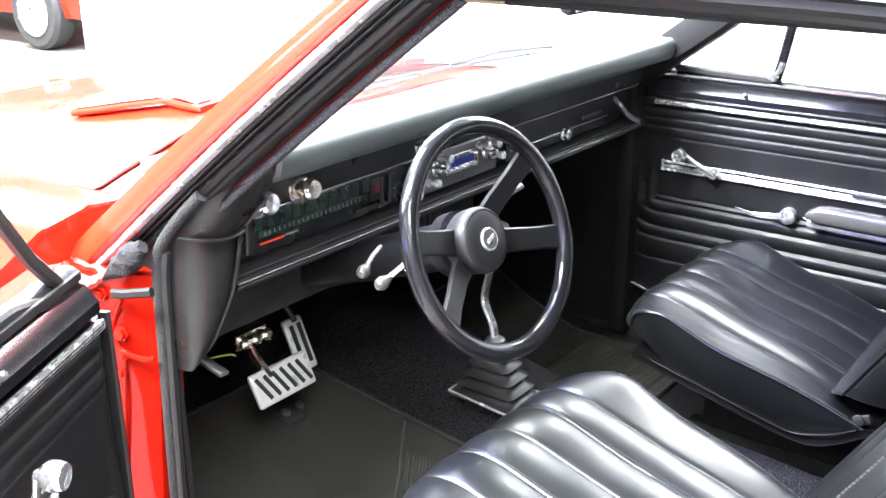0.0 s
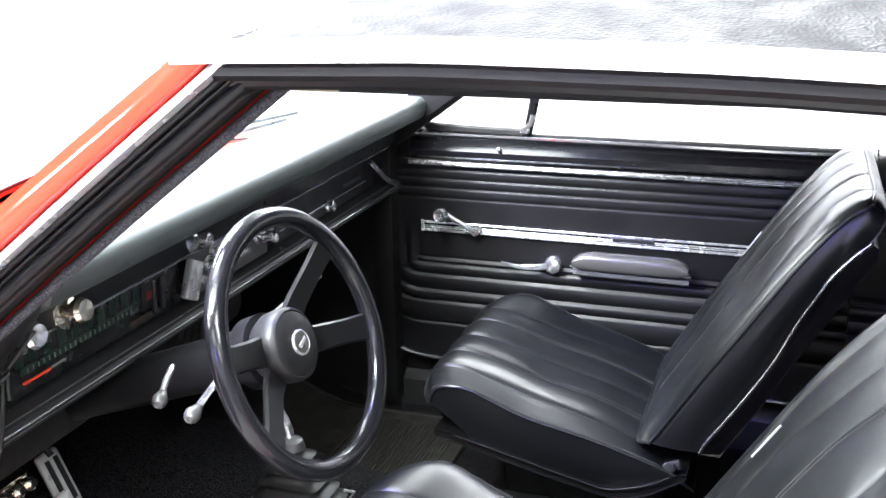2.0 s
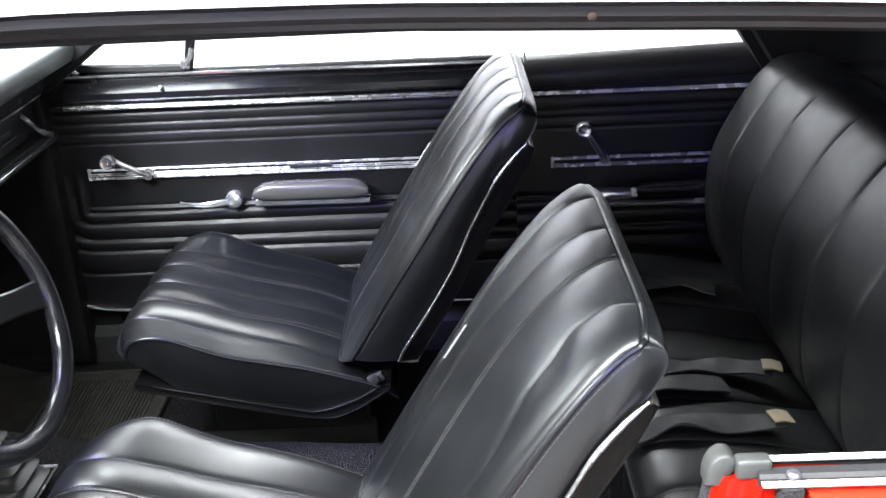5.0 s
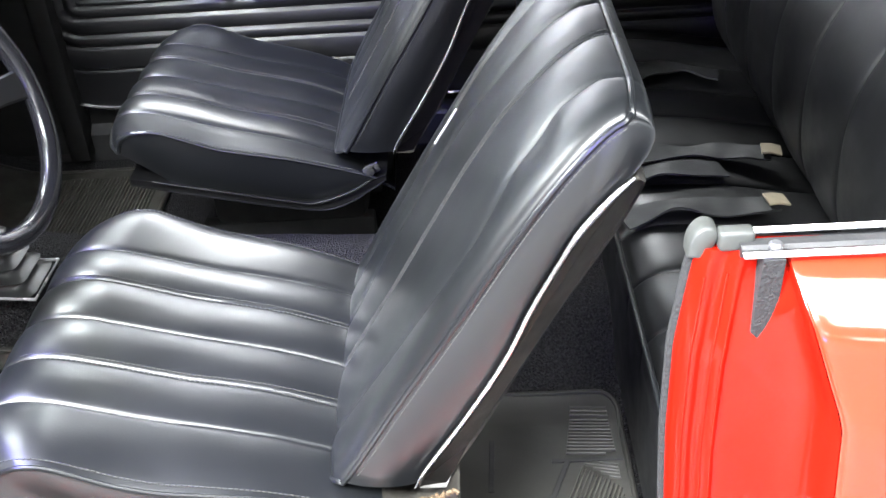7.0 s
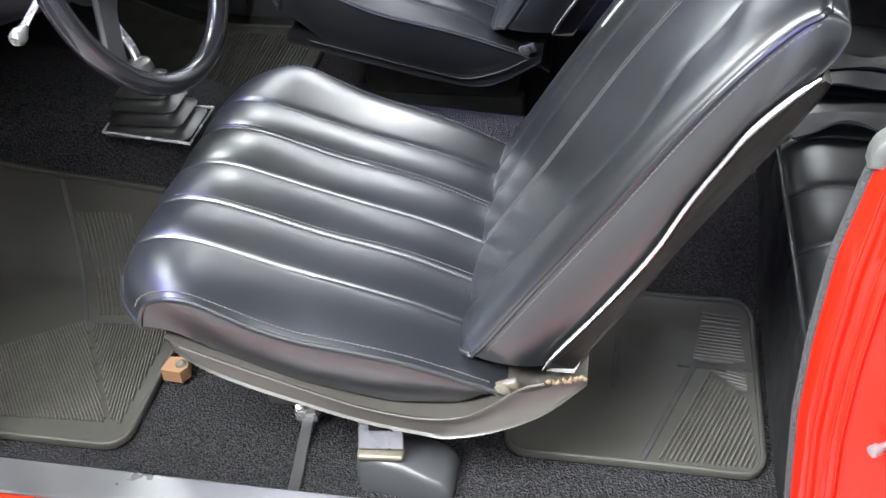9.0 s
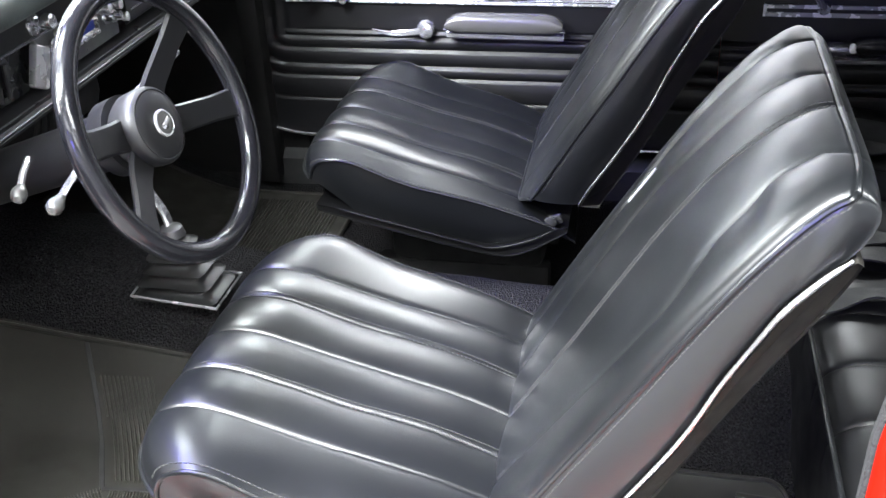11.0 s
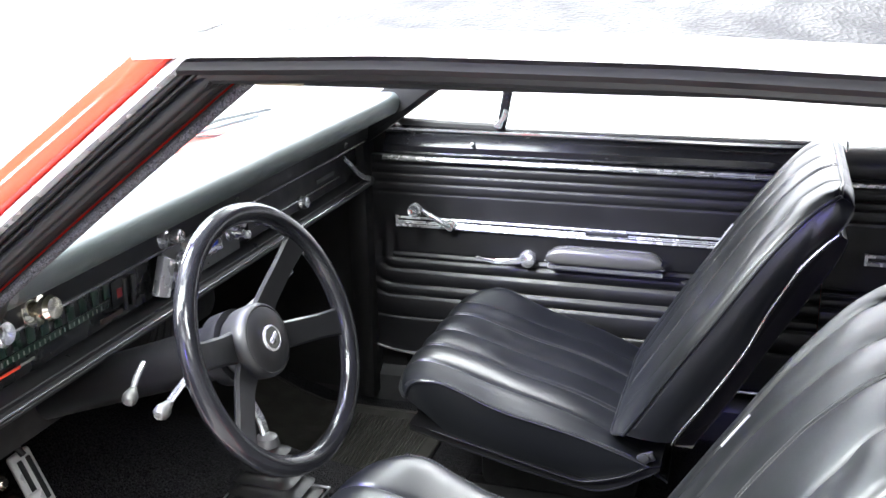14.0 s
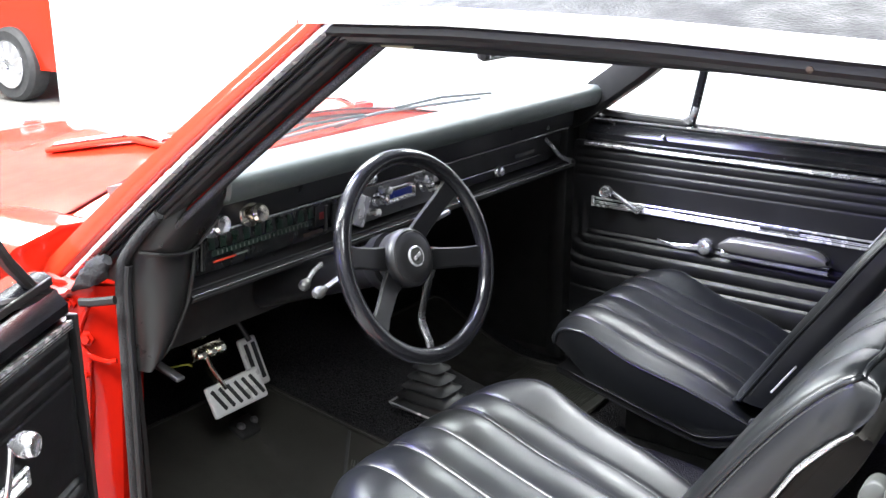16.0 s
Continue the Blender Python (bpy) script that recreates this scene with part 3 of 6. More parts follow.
bm = B()
sweep(bm, smoothline([(x + 0.010, y + 0.004, z) for x, y, z in SEALP[:6]], 40), rect(0.010, 0.012, 0.003), (0, 1, 0))
part("seal_flange", bm, PLASTIC, seal_, "black plastic seal flange")

# floor, tunnel, firewall and sill


def floor_z(x, y):
    toe = max(0.0, min(1.0, (-0.38 - x) / 0.40))
    z = 0.335 + 0.20 * toe ** 1.3
    tun = math.exp(-(abs(y) / 0.185) ** 4)
    th = interp(x, [-0.9, -0.5, -0.1, 0.4, 1.0], [0.34, 0.245, 0.165, 0.13, 0.10])
    z = max(z, 0.335 + (th + 0.02) * tun) if tun > 0.02 else z
    if x > 0.80:
        z += 0.0
    return z


def floor_pt(u, v):
    x = -0.86 + 2.25 * u
    y = -0.70 + 1.40 * v
    return Vector((x, y, floor_z(x, y) + 0.003 * noise.noise((x * 9, y * 9, 0))))


bm = B()
slab(bm, floor_pt, 70, 70, (0, 0, -0.03))
part("floor_pan", bm, CARPET, car, "black loop-pile carpet over floor and tunnel")
bm = B()
slab(bm, lambda u, v: Vector((-0.80 + 0.08 * u, -0.72 + 1.44 * v, 0.40 + 0.55 * u)), 6, 6, (-0.03, 0, 0))
part("firewall", bm, CARPET, car)
for side in (-1, 1):
    bm = B()
    sweep(bm, [(-0.45, side * 0.745, 0.40), (0.2, side * 0.745, 0.405), (0.86, side * 0.745, 0.41)], [(-0.05, -0.16), (0.05, -0.16), (0.05, 0.0), (0.02, 0.022), (-0.02, 0.022), (-0.05, 0.0)])
    sl = part("door_sill", bm, RED if side < 0 else DARK, car)
    bm = B()
    slab(bm, lambda u, v: Vector((-0.80 + 0.52 * u, side * (0.690 - 0.005 * math.sin(3.14 * v)), 0.36 + 0.62 * v)), 8, 8, (0, side * 0.008, 0))
    part("kick_panel", bm, LINERD, car)
    if side > 0:
        continue
    bm = B()
    sweep(bm, [(-0.35, side * 0.722, 0.428), (0.2, side * 0.722, 0.430), (0.80, side * 0.722, 0.434)], rect(0.05, 0.006, 0.002))
    part("sill_plate", bm, GREY, sl, "ribbed aluminium sill plate")
    # bottom chrome bead by the kick panel
bm = B()
tube(bm, smoothline([(-0.33, 0.685, 0.50), (-0.27, 0.692, 0.482), (-0.19, 0.695, 0.468), (0.1, 0.695, 0.462), (0.7, 0.695, 0.460)], 20), 0.004, 8)
part("sill_bead", bm, CHROME, car, "thin chrome sill bead")

# quarter panel and lock pillar beside the opening (driver side)
QZ = [0.36, 0.70, 0.84, 0.915, 0.955]


def seal_x(z):
    return interp(z, [0.36, 0.551, 0.65, 0.75, 0.854, 0.94, 0.955], [0.815, 0.793, 0.782, 0.778, 0.779, 0.789, 0.793])


def quarter_edge(z):
    return Vector((interp(z, QZ, [0.905, 0.902, 0.897, 0.874, 0.862]), interp(z, QZ, [-0.80, -0.812, -0.800, -0.768, -0.716])))


def jamb_section(z):
    a, e = Vector((seal_x(z), -0.694)), quarter_edge(z)
    k = interp(z, [0.36, 0.86, 0.955], [1.0, 1.0, 0.45])
    pts = [a, a + Vector((0.003, -0.012 * k)), a + Vector((0.013, -0.024 * k)), a + Vector((0.024, -0.0215 * k)), a + Vector((0.036, -0.0345 * k)), a + Vector((0.044, -0.0320 * k))]
    c = pts[-1]
    pts += [c.lerp(e, 0.40) + Vector((0.010, 0.014)) * k, c.lerp(e, 0.68) + Vector((0.013, 0.012)) * k, c.lerp(e, 0.88) + Vector((0.005, 0.002)) * k, e]
    return [v.xy for v in smoothline([(p.x, p.y, 0) for p in pts], 46)]


bm = B()
rows_ = np.linspace(0.36, 0.955, 46)
loft(bm, [[(p.x, p.y, z) for p in jamb_section(z)] + [(0.90, -0.69, z), (seal_x(z) + 0.004, -0.684, z)] for z in rows_])
lockp = bm
bm = B()


def panel_section(z):
    e = quarter_edge(z)
    y1, y2 = interp(z, QZ, [-0.80, -0.838, -0.832, -0.800, -0.722]), interp(z, QZ, [-0.81, -0.858, -0.850, -0.812, -0.728])
    pts = [e + Vector((0.001, -0.0005)), e + Vector((0.012, -0.008 if z < 0.93 else -0.002)), Vector((0.96, (e.y + y1) / 2)), Vector((1.04, y1)), Vector((1.25, y2)), Vector((1.9, y2 - 0.004))]
    return [v.xy for v in smoothline([(p.x, p.y, 0) for p in pts], 40)]


loft(bm, [[(p.x, p.y, z) for p in panel_section(z)] + [(1.9, -0.70, z), (0.92, -0.70, z)] for z in rows_])
qp = part("quarter_panel", bm, RED, car, "glossy red rear quarter panel", angle=50)
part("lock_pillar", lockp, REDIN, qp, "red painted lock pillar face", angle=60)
bm = B()
sweep(bm, [(seal_x(z) + 0.001, -0.691, z) for z in np.linspace(0.37, 0.946, 40)], disc(0.0062, 10, 0.006), (0, 1, 0))
part("lock_pillar_seal", bm, SEALFUZZ, qp, "fuzzy black pillar seal")
bm = B()
lathe(bm, [(0.009, 0.0), (0.010, 0.002), (0.0038, 0.003), (0.0035, 0.024), (0.0058, 0.025), (0.0058, 0.033), (0.0, 0.034)], (0.866, -0.734, 0.670), (-0.82, -0.57, 0), 16)
for k0, z0, z1 in ((9, 0.40, 0.93), (17, 0.40, 0.935), (20, 0.40, 0.90)):
    bmb = B()
    sweep(bmb, [(jamb_section(z)[k0].x, jamb_section(z)[k0].y, z) for z in np.linspace(z0, z1, 30)], disc(0.0016, 8, 0.0016), (0, 1, 0))
    part("pressed_bead", bmb, REDIN, qp)
st = part("door_striker", bm, GREY, qp, "chrome door striker pin")
bm = B()
box(bm, (0.868, -0.734, 0.670), (0.004, 0.020, 0.030), 0.001, Matrix.Rotation(radians(35), 3, "Z"))
part("striker_plate", bm, GREY, st)
bm = B()
loft(bm, [[(x0, -0.712 - d, z0), (x1, -0.712 - d, z1), (x1 - 0.003, -0.712 - d, z2), (x0 - 0.003, -0.712 - d, z3)] for d, x0, x1, z0, z1, z2, z3 in ((0.0, 0.840, 0.858, 0.958, 0.958, 0.868, 0.884), (0.016, 0.840, 0.858, 0.958, 0.958, 0.866, 0.884))])
part("window_channel", bm, SEALFUZZ, qp, "black window felt channel")
bm = B()
cap_line = [(0.783, 0.946), (0.7835, 0.960), (0.788, 0.972), (0.796, 0.9795), (0.805, 0.979), (0.811, 0.972), (0.809, 0.962), (0.804, 0.954), (0.801, 0.945)]
cap_line = [v.xz for v in smoothline([(x, 0, z) for x, z in cap_line + cap_line[:1]], 33)][:-1]
cc = Vector((0.797, 0.962))
loft(bm, [[(cc.x + (x - cc.x) * k, y, cc.y - 0.003 + (z - cc.y) * k) for x, z in cap_line] for y, k in ((-0.682, 0.88), (-0.695, 0.88), (-0.6985, 0.865), (-0.7005, 0.82), (-0.7015, 0.74))])
part("corner_cap", bm, CAPM, qp, "worn pale plastic corner cap", angle=75)
bm = B()
box(bm, (0.823, -0.700, 0.9635), (0.030, 0.016, 0.019), 0.004, None, 3)
part("corner_block", bm, CAPM, qp, "pale plastic block beside the cap")
for dy, dz, r in ((0.0, 0.0, 0.0027), (0.028, 0.006, 0.0025)):
    bm = B()
    sweep(bm, [(0.825, -0.722 + dy, 0.960 + dz), (1.2, -0.73 + dy, 0.964 + dz), (1.85, -0.735 + dy, 0.95 + dz)], rect(r * 2.4, r * 1.5, 0.003))
    part("belt_moulding", bm, BRIGHT, qp, "bright belt moulding")
bm = B()
sweep(bm, [(0.825, -0.708, 0.958), (1.2, -0.716, 0.962), (1.85, -0.72, 0.95)], rect(0.016, 0.012, 0.003))
part("window_slot_felt", bm, RUBBER, qp)
bm = B()
lathe(bm, [(0.006, 0.0), (0.006, 0.003), (0.004, 0.005), (0, 0.005)], (0.852, -0.716, 0.963), (0, 0, 1), 12)
part("corner_screw", bm, GREY, qp)
# inner quarter trim on the driver side and the far body
bm = B()
slab(bm, lambda u, v: Vector((0.83 + 1.0 * u, -0.68, 0.36 + 0.59 * v)), 4, 4, (0, -0.015, 0))
part("quarter_inner_trim", bm, DOORV, car)
bm = B()
slab(bm, lambda u, v: Vector((-0.30 + 2.2 * u, 0.80 + 0.03 * math.sin(3.14 * v), 0.36 + 0.60 * v)), 6, 6, (0, 0.02, 0))
part("side_lining", bm, DARK, car)
bm = B()
slab(bm, lambda u, v: Vector((-0.42 + 2.38 * u, 0.83 + 0.03 * math.sin(3.14 * v), 0.36 + 0.58 * v)), 8, 8, (0, 0.012, 0))
part("body_side", bm, RED, car, "glossy red passenger side")
bm = B()
box(bm, (-0.300, 0.725, 0.70), (0.05, 0.13, 0.70), 0.012)
part("hinge_pillar_trim", bm, LINERD, car)
bm = B()
box(bm, (-0.270, 0.762, 0.69), (0.12, 0.085, 0.66), 0.008)
part("hinge_pillar_filler", bm, LINERD, car)
# C-pillars, rear shelf, back glass surround
for side in (-1, 1):
    bm = B()
    loft(bm, [[(x0, side * (y - 0.02), z), (x0, side * (y + 0.02), z), (x1, side * (y + 0.02), z), (x1, side * (y - 0.02), z)] for x0, x1, y, z in ((1.24, 1.85, 0.675, 0.95), (1.195, 1.78, 0.672, 1.02), (1.125, 1.72, 0.655, 1.12), (1.06, 1.68, 0.63, 1.24), (1.02, 1.62, 0.60, 1.325))])
    rp = part("rear_pillar", bm, LINER, car, "black trimmed rear roof pillar")
    bm = B()
    sweep(bm, [(1.245, side * 0.649, 0.985), (1.205, side * 0.646, 1.045), (1.165, side * 0.634, 1.105)], rect(0.007, 0.004, 0.001), (0, 1, 0))
    part("pillar_moulding", bm, GREY, rp, "thin bright pillar moulding")
bm = B()
box(bm, (1.65, 0, 0.97), (0.55, 1.34, 0.03), 0.008)
part("rear_shelf", bm, LINER, car)
bm = B()
box(bm, (1.92, 0, 0.65), (0.06, 1.6, 0.64), 0.02)
part("rear_bulkhead", bm, DARK, car)

# boot, tail, back glass and wheels
bm = B()
loft(bm, [[(x, -0.80, 0.40), (x, -0.86, 0.55), (x, -0.86, 0.78), (x, -0.80, zt - 0.03), (x, -0.70, zt), (x, 0.70, zt), (x, 0.80, zt - 0.03), (x, 0.86, 0.78), (x, 0.86, 0.55), (x, 0.80, 0.40)] for x, zt in ((1.955, 0.955), (2.2, 0.945), (2.5, 0.925), (2.62, 0.90), (2.66, 0.86))])
tail = part("boot", bm, RED, car, "glossy red boot and tail")
bm = B()
sweep(bm, [(2.60, -0.86, 0.50), (2.70, -0.78, 0.50), (2.72, 0.0, 0.50), (2.70, 0.78, 0.50), (2.60, 0.86, 0.50)], rect(0.06, 0.12, 0.02))
part("rear_bumper", bm, CHROME, tail, "chrome rear bumper")
bm = B()
slab(bm, lambda u, v: Vector((1.64 + 0.29 * u, (-0.52 - 0.08 * u) * (1 - 2 * v), 1.268 - 0.30 * u + 0.05 * (1 - u) * (1 - (1 - 2 * v) ** 2))), 6, 12, (0.003, 0, 0.003))
g = part("back_glass", bm, GLASS, car, "clear back glass")
g.visible_shadow = False
for wx in (-1.12, 1.72):
    for side in (-1, 1):
        bm = B()
        lathe(bm, [(0.19, 0.0), (0.29, -0.005), (0.325, 0.03), (0.33, 0.10), (0.325, 0.17), (0.29, 0.20), (0.19, 0.20)], (wx, side * 0.62, 0.33), (0, side, 0), 36)
        tyre = part("wheel", bm, TYRE, car, "black tyre")
        bm = B()
        lathe(bm, [(0.20, 0.19), (0.20, 0.20), (0.17, 0.185), (0.08, 0.20), (0.06, 0.215), (0, 0.215)], (wx, side * 0.62, 0.33), (0, side, 0), 30)
        part("rim", bm, CHROME, tyre, "chrome wheel rim")
bm = B()
box(bm, (0.45, 0, 0.29), (4.1, 1.30, 0.05), 0.01)
part("underbody", bm, DARK, car)

# ---------- door panels ----------


def rolls(x, z):
    """Relief of the embossed door panel, towards the room."""
    d = 0.0
    for zc in (0.931, 0.909, 0.888, 0.864):
        d -= 0.0022 * math.exp(-((z - zc) / 0.0030) ** 2)
    if z > 0.86:
        d += 0.0010 * abs(math.sin((z - 0.864) / 0.0223 * math.pi))
    a, b = -0.225 - x, 0.712 - z
    q = b if a < 0 else (a if b < 0 else math.hypot(a, b))
    if q > -0.01 and z < 0.82:
        keep = 1.0 if z < 0.73 else max(0.0, 1 - (z - 0.73) / 0.08)
        marks = (-0.008, 0.006, 0.034, 0.072, 0.100, 0.155)
        for zc in marks:
            d -= 0.0036 * keep * math.exp(-((q - zc) / 0.0032) ** 2)
        for m0, m1 in zip(marks, marks[1:]):
            if m0 <= q <= m1:
                d += 0.0042 * keep * math.sin((q - m0) / (m1 - m0) * math.pi)
    return d


def car_door(name, pt, label, crank, length=0.98, full=True, pivot=(-0.083, 0.796)):
    o = thing(name, pt(0.2, 0.05, 0.45), label, "car door")

    def sw(bm, pts, sec, up):
        sweep(bm, [pt(*p) for p in pts], sec, up)
    inn = (pt(0, -1, 0) - pt(0, 0, 0)).normalized()
    upv = (0, 0, 1)
    x0, x1 = -0.262, -0.262 + length
    bm = B()
    px0, pl = (-0.315, length + 0.05) if full else (-0.264, length - 0.001)
    slab(bm, lambda u, v: pt(px0 + pl * u, -rolls(px0 + pl * u, 0.468 + 0.482 * v) + 0.012 * max(0, 1 - u / 0.03) ** 2, 0.468 + 0.482 * v), 110, 190, -inn * 0.02)
    part("inner_panel", bm, DOORV, o, "pleated black vinyl door panel", angle=60)
    bm = B()
    sx0 = x0 - 0.002 if not full else x0 + 0.03
    loft(bm, [[pt(x, 0.115, 0.50), pt(x, 0.115, 0.93), pt(x, 0.09, 1.002), pt(x, 0.045, 1.012), pt(x, 0.06, 0.95), pt(x, 0.06, 0.92), pt(x, 0.022, 0.90), pt(x, 0.022, 0.47), pt(x, 0.09, 0.44)] for x in np.linspace(sx0, x1, 12)])
    part("door_shell", bm, RED, o, "glossy red outer door shell")
    if not full:
        bm = B()
        sw(bm, [(-0.267, 0.008, 0.462), (-0.267, 0.008, 0.70), (-0.267, 0.008, 0.950)], rect(0.008, 0.026, 0.003), inn)
        part("door_edge_trim", bm, SOFTRUB, o, "black rubber door edge")
    # rolled metal cap under the window
    bm = B()
    prof = [(0.038, 1.018), (0.022, 1.018), (0.012, 1.012), (0.012, 1.001), (0.016, 0.998), (0.006, 0.990), (-0.006, 0.975), (-0.006, 0.962), (0.002, 0.953), (0.030, 0.948)]
    loft(bm, [[pt(x, a, b) for a, b in prof] for x in np.linspace(x0 + 0.02, x1, 16)])
    cap = part("door_cap", bm, BLACKPAINT, o, "glossy black painted door cap")
    bm = B()
    sw(bm, [(x0 + 0.03, 0.009, 1.010), (x1, 0.009, 1.006)], rect(0.005, 0.006 if full else 0.011, 0.001), upv)
    part("window_felt", bm, CHROME if full else RUBBER, cap, "thin bright window strip" if full else "black felt window strip")
    bm = B()
    sw(bm, [(x0 + 0.017, -0.004, 0.9445), (0.2, -0.004, 0.9435), (x1, -0.004, 0.941)], [(-0.004, -0.006), (0.004, -0.004), (0.006, 0.0), (0.004, 0.004), (-0.004, 0.006)], upv)
    bt_ = part("belt_trim", bm, BRIGHT, o, "chrome belt trim strip")
    for dz in (-0.002, 0.002):
        bm = B()
        sw(bm, [(x0 + 0.017, -0.0095, 0.9440 + dz), (x1, -0.0095, 0.9415 + dz)], rect(0.0012, 0.0011), upv)
        part("trim_groove", bm, BLACKPAINT, bt_, "black groove in the trim")
    # long ribbed trim
    tr0, tr1 = (-0.214 if full else -0.090), 0.62
    bm = B()
    sw(bm, [(tr0, -0.002, 0.7975), (tr1, -0.002, 0.7965)], rect(0.006, 0.024, 0.002), upv)
    tr = part("mid_trim", bm, BLACKPAINT, o, "black and chrome ribbed trim")
    for dz, h in ((0.0095, 0.005), (-0.0095, 0.006), (0.001, 0.0025), (-0.003, 0.0025)):
        bm = B()
        sw(bm, [(tr0, -0.0065, 0.7975 + dz), (tr1, -0.0065, 0.7965 + dz)], rect(0.004, h, 0.001), upv)
        part("trim_rib", bm, BRIGHT, tr)
    bm = B()
    sw(bm, [(0.225, -0.0085, 0.7995), (0.315, -0.0085, 0.7995)], rect(0.006, 0.009, 0.002), upv)
    part("trim_badge", bm, PLASTIC, tr)
    bm = B()
    sw(bm, [(tr0 - 0.003, -0.006, 0.7975), (tr0 + 0.003, -0.006, 0.7975)], rect(0.006, 0.026, 0.001), upv)
    part("trim_end", bm, BRIGHT, tr)
    # armrest
    bm = B()
    sw(bm, [(0.146, -0.018, 0.7265), (0.395, -0.018, 0.7245)], rect(0.038, 0.016, 0.004), upv)
    ab = part("armrest_base", bm, CHROME, o, "chrome armrest base")
    bm = B()
    n = 22
    rings = []
    for k in range(n):
        s = k / (n - 1)
        e = 1 - abs(2 * s - 1) ** 9
        rings.append([pt(0.147 + 0.247 * s, -0.020 - 0.020 + a * 0.95, 0.756 + b * (0.35 + 0.65 * e) - 0.004 * (1 - e)) for a, b in [(0.022 * math.copysign(abs(math.cos(t)) ** 0.6, math.cos(t)), 0.020 * math.copysign(abs(math.sin(t)) ** 0.6, math.sin(t))) for t in np.linspace(0, 2 * math.pi, 18, endpoint=False)]])
    loft(bm, rings)
    part("armrest_pad", bm, ARMPAD, ab, "glossy grey armrest pad")
    bm = B()
    sw(bm, [(0.141, -0.041, 0.7415), (0.399, -0.041, 0.7395)], rect(0.006, 0.004, 0.001), upv)
    part("armrest_bead", bm, CHROME, ab)
    window_crank(o, pt, pivot, crank, inn)
    # release lever
    bm = B()
    hp = [(0.093, -0.016, 0.729), (0.06, -0.026, 0.726), (0.02, -0.030, 0.725), (-0.018, -0.034, 0.735)]
    sweep(bm, [pt(*p) for p in smoothline(hp, 12)], rect(0.016, 0.007, 0.003), inn, scale=lambda s: 1.0 - 0.75 * s ** 2)
    dh = part("door_handle", bm, CHROME, o, "chrome door release lever")
    bm = B()
    lathe(bm, [(0.020, 0), (0.020, 0.010), (0.017, 0.018), (0.008, 0.022), (0, 0.022)], pt(0.095, -0.002, 0.729), inn, 20)
    part("handle_knob", bm, CHROME, dh)
    bm = B()
    lathe(bm, [(0.006, 0), (0.006, 0.004), (0.0045, 0.006), (0.0045, 0.016), (0.003, 0.018), (0, 0.018)], pt(-0.030, 0.002, 0.978), inn + Vector((0, 0, 0.6)), 12)
    part("lock_button", bm, GREY, o, "small chrome lock button")
    for sx, sz in ((-0.292, 0.505), (0.66, 0.50)):
        bm = B()
        lathe(bm, [(0.007, -0.004), (0.007, 0.003), (0.004, 0.005), (0, 0.005)], pt(sx, -0.008, sz), inn, 12)
        part("panel_screw", bm, CHROME, o, "chrome panel screw")
    # quarter-light frame
    bm = B()
    sw(bm, [(0.024, 0.018, 1.005), (0.036, 0.012, 1.05), (0.060, 0.0, 1.165), (0.085, -0.03, 1.30)][:4 if full else 2], rect(0.016, 0.020, 0.004), (1, 0, 0) if abs(inn.y) > 0.9 else inn)
    vf = part("vent_post", bm, BLACKPAINT, o, "black quarter-light post")
    bm = B()
    fr = [(0.02, 0.018, 1.020), (-0.10, 0.018, 1.022), (-0.205, 0.018, 1.026), (-0.218, 0.017, 1.036), (-0.19, 0.014, 1.068), (-0.06, -0.002, 1.180), (0.085, -0.03, 1.30)]
    sw(bm, fr if full else [(0.02, 0.018, 1.020), (-0.10, 0.018, 1.018), (-0.20, 0.018, 0.995), (-0.250, 0.018, 0.985), (-0.225, 0.018, 0.998), (-0.197, 0.018, 1.013), (-0.149, 0.018, 1.061), (-0.101, 0.016, 1.124), (-0.055, 0.012, 1.185)], rect(0.016, 0.016, 0.004), inn)
    part("vent_frame", bm, RUBBER, vf, "black rubber vent frame")
    bm = B()
    v = [bm.verts.new(pt(*p)) for p in (((0.024, 0.018, 1.016), (-0.20, 0.018, 1.013), (-0.149, 0.018, 1.061), (-0.055, 0.012, 1.185), (0.036, 0.012, 1.185)) if not full else ((0.024, 0.018, 1.016), (-0.20, 0.018, 1.026), (-0.06, -0.002, 1.18), (0.06, -0.018, 1.27), (0.062, 0.0, 1.165)))]
    bm.faces.new(v)
    g = part("vent_pane", bm, GLASS, vf, "clear quarter-light pane")
    g.visible_shadow = False
    bm = B()
    lathe(bm, [(0.011, 0), (0.011, 0.008), (0.007, 0.012), (0, 0.012)], pt(0.026, 0.004, 1.030), inn, 14)
    sweep(bm, [pt(0.026, -0.006, 1.030), pt(0.040, -0.008, 1.044), pt(0.046, -0.008, 1.064)], rect(0.010, 0.006, 0.002), inn)
    part("vent_latch", bm, CHROME, vf, "chrome vent latch")
    return o


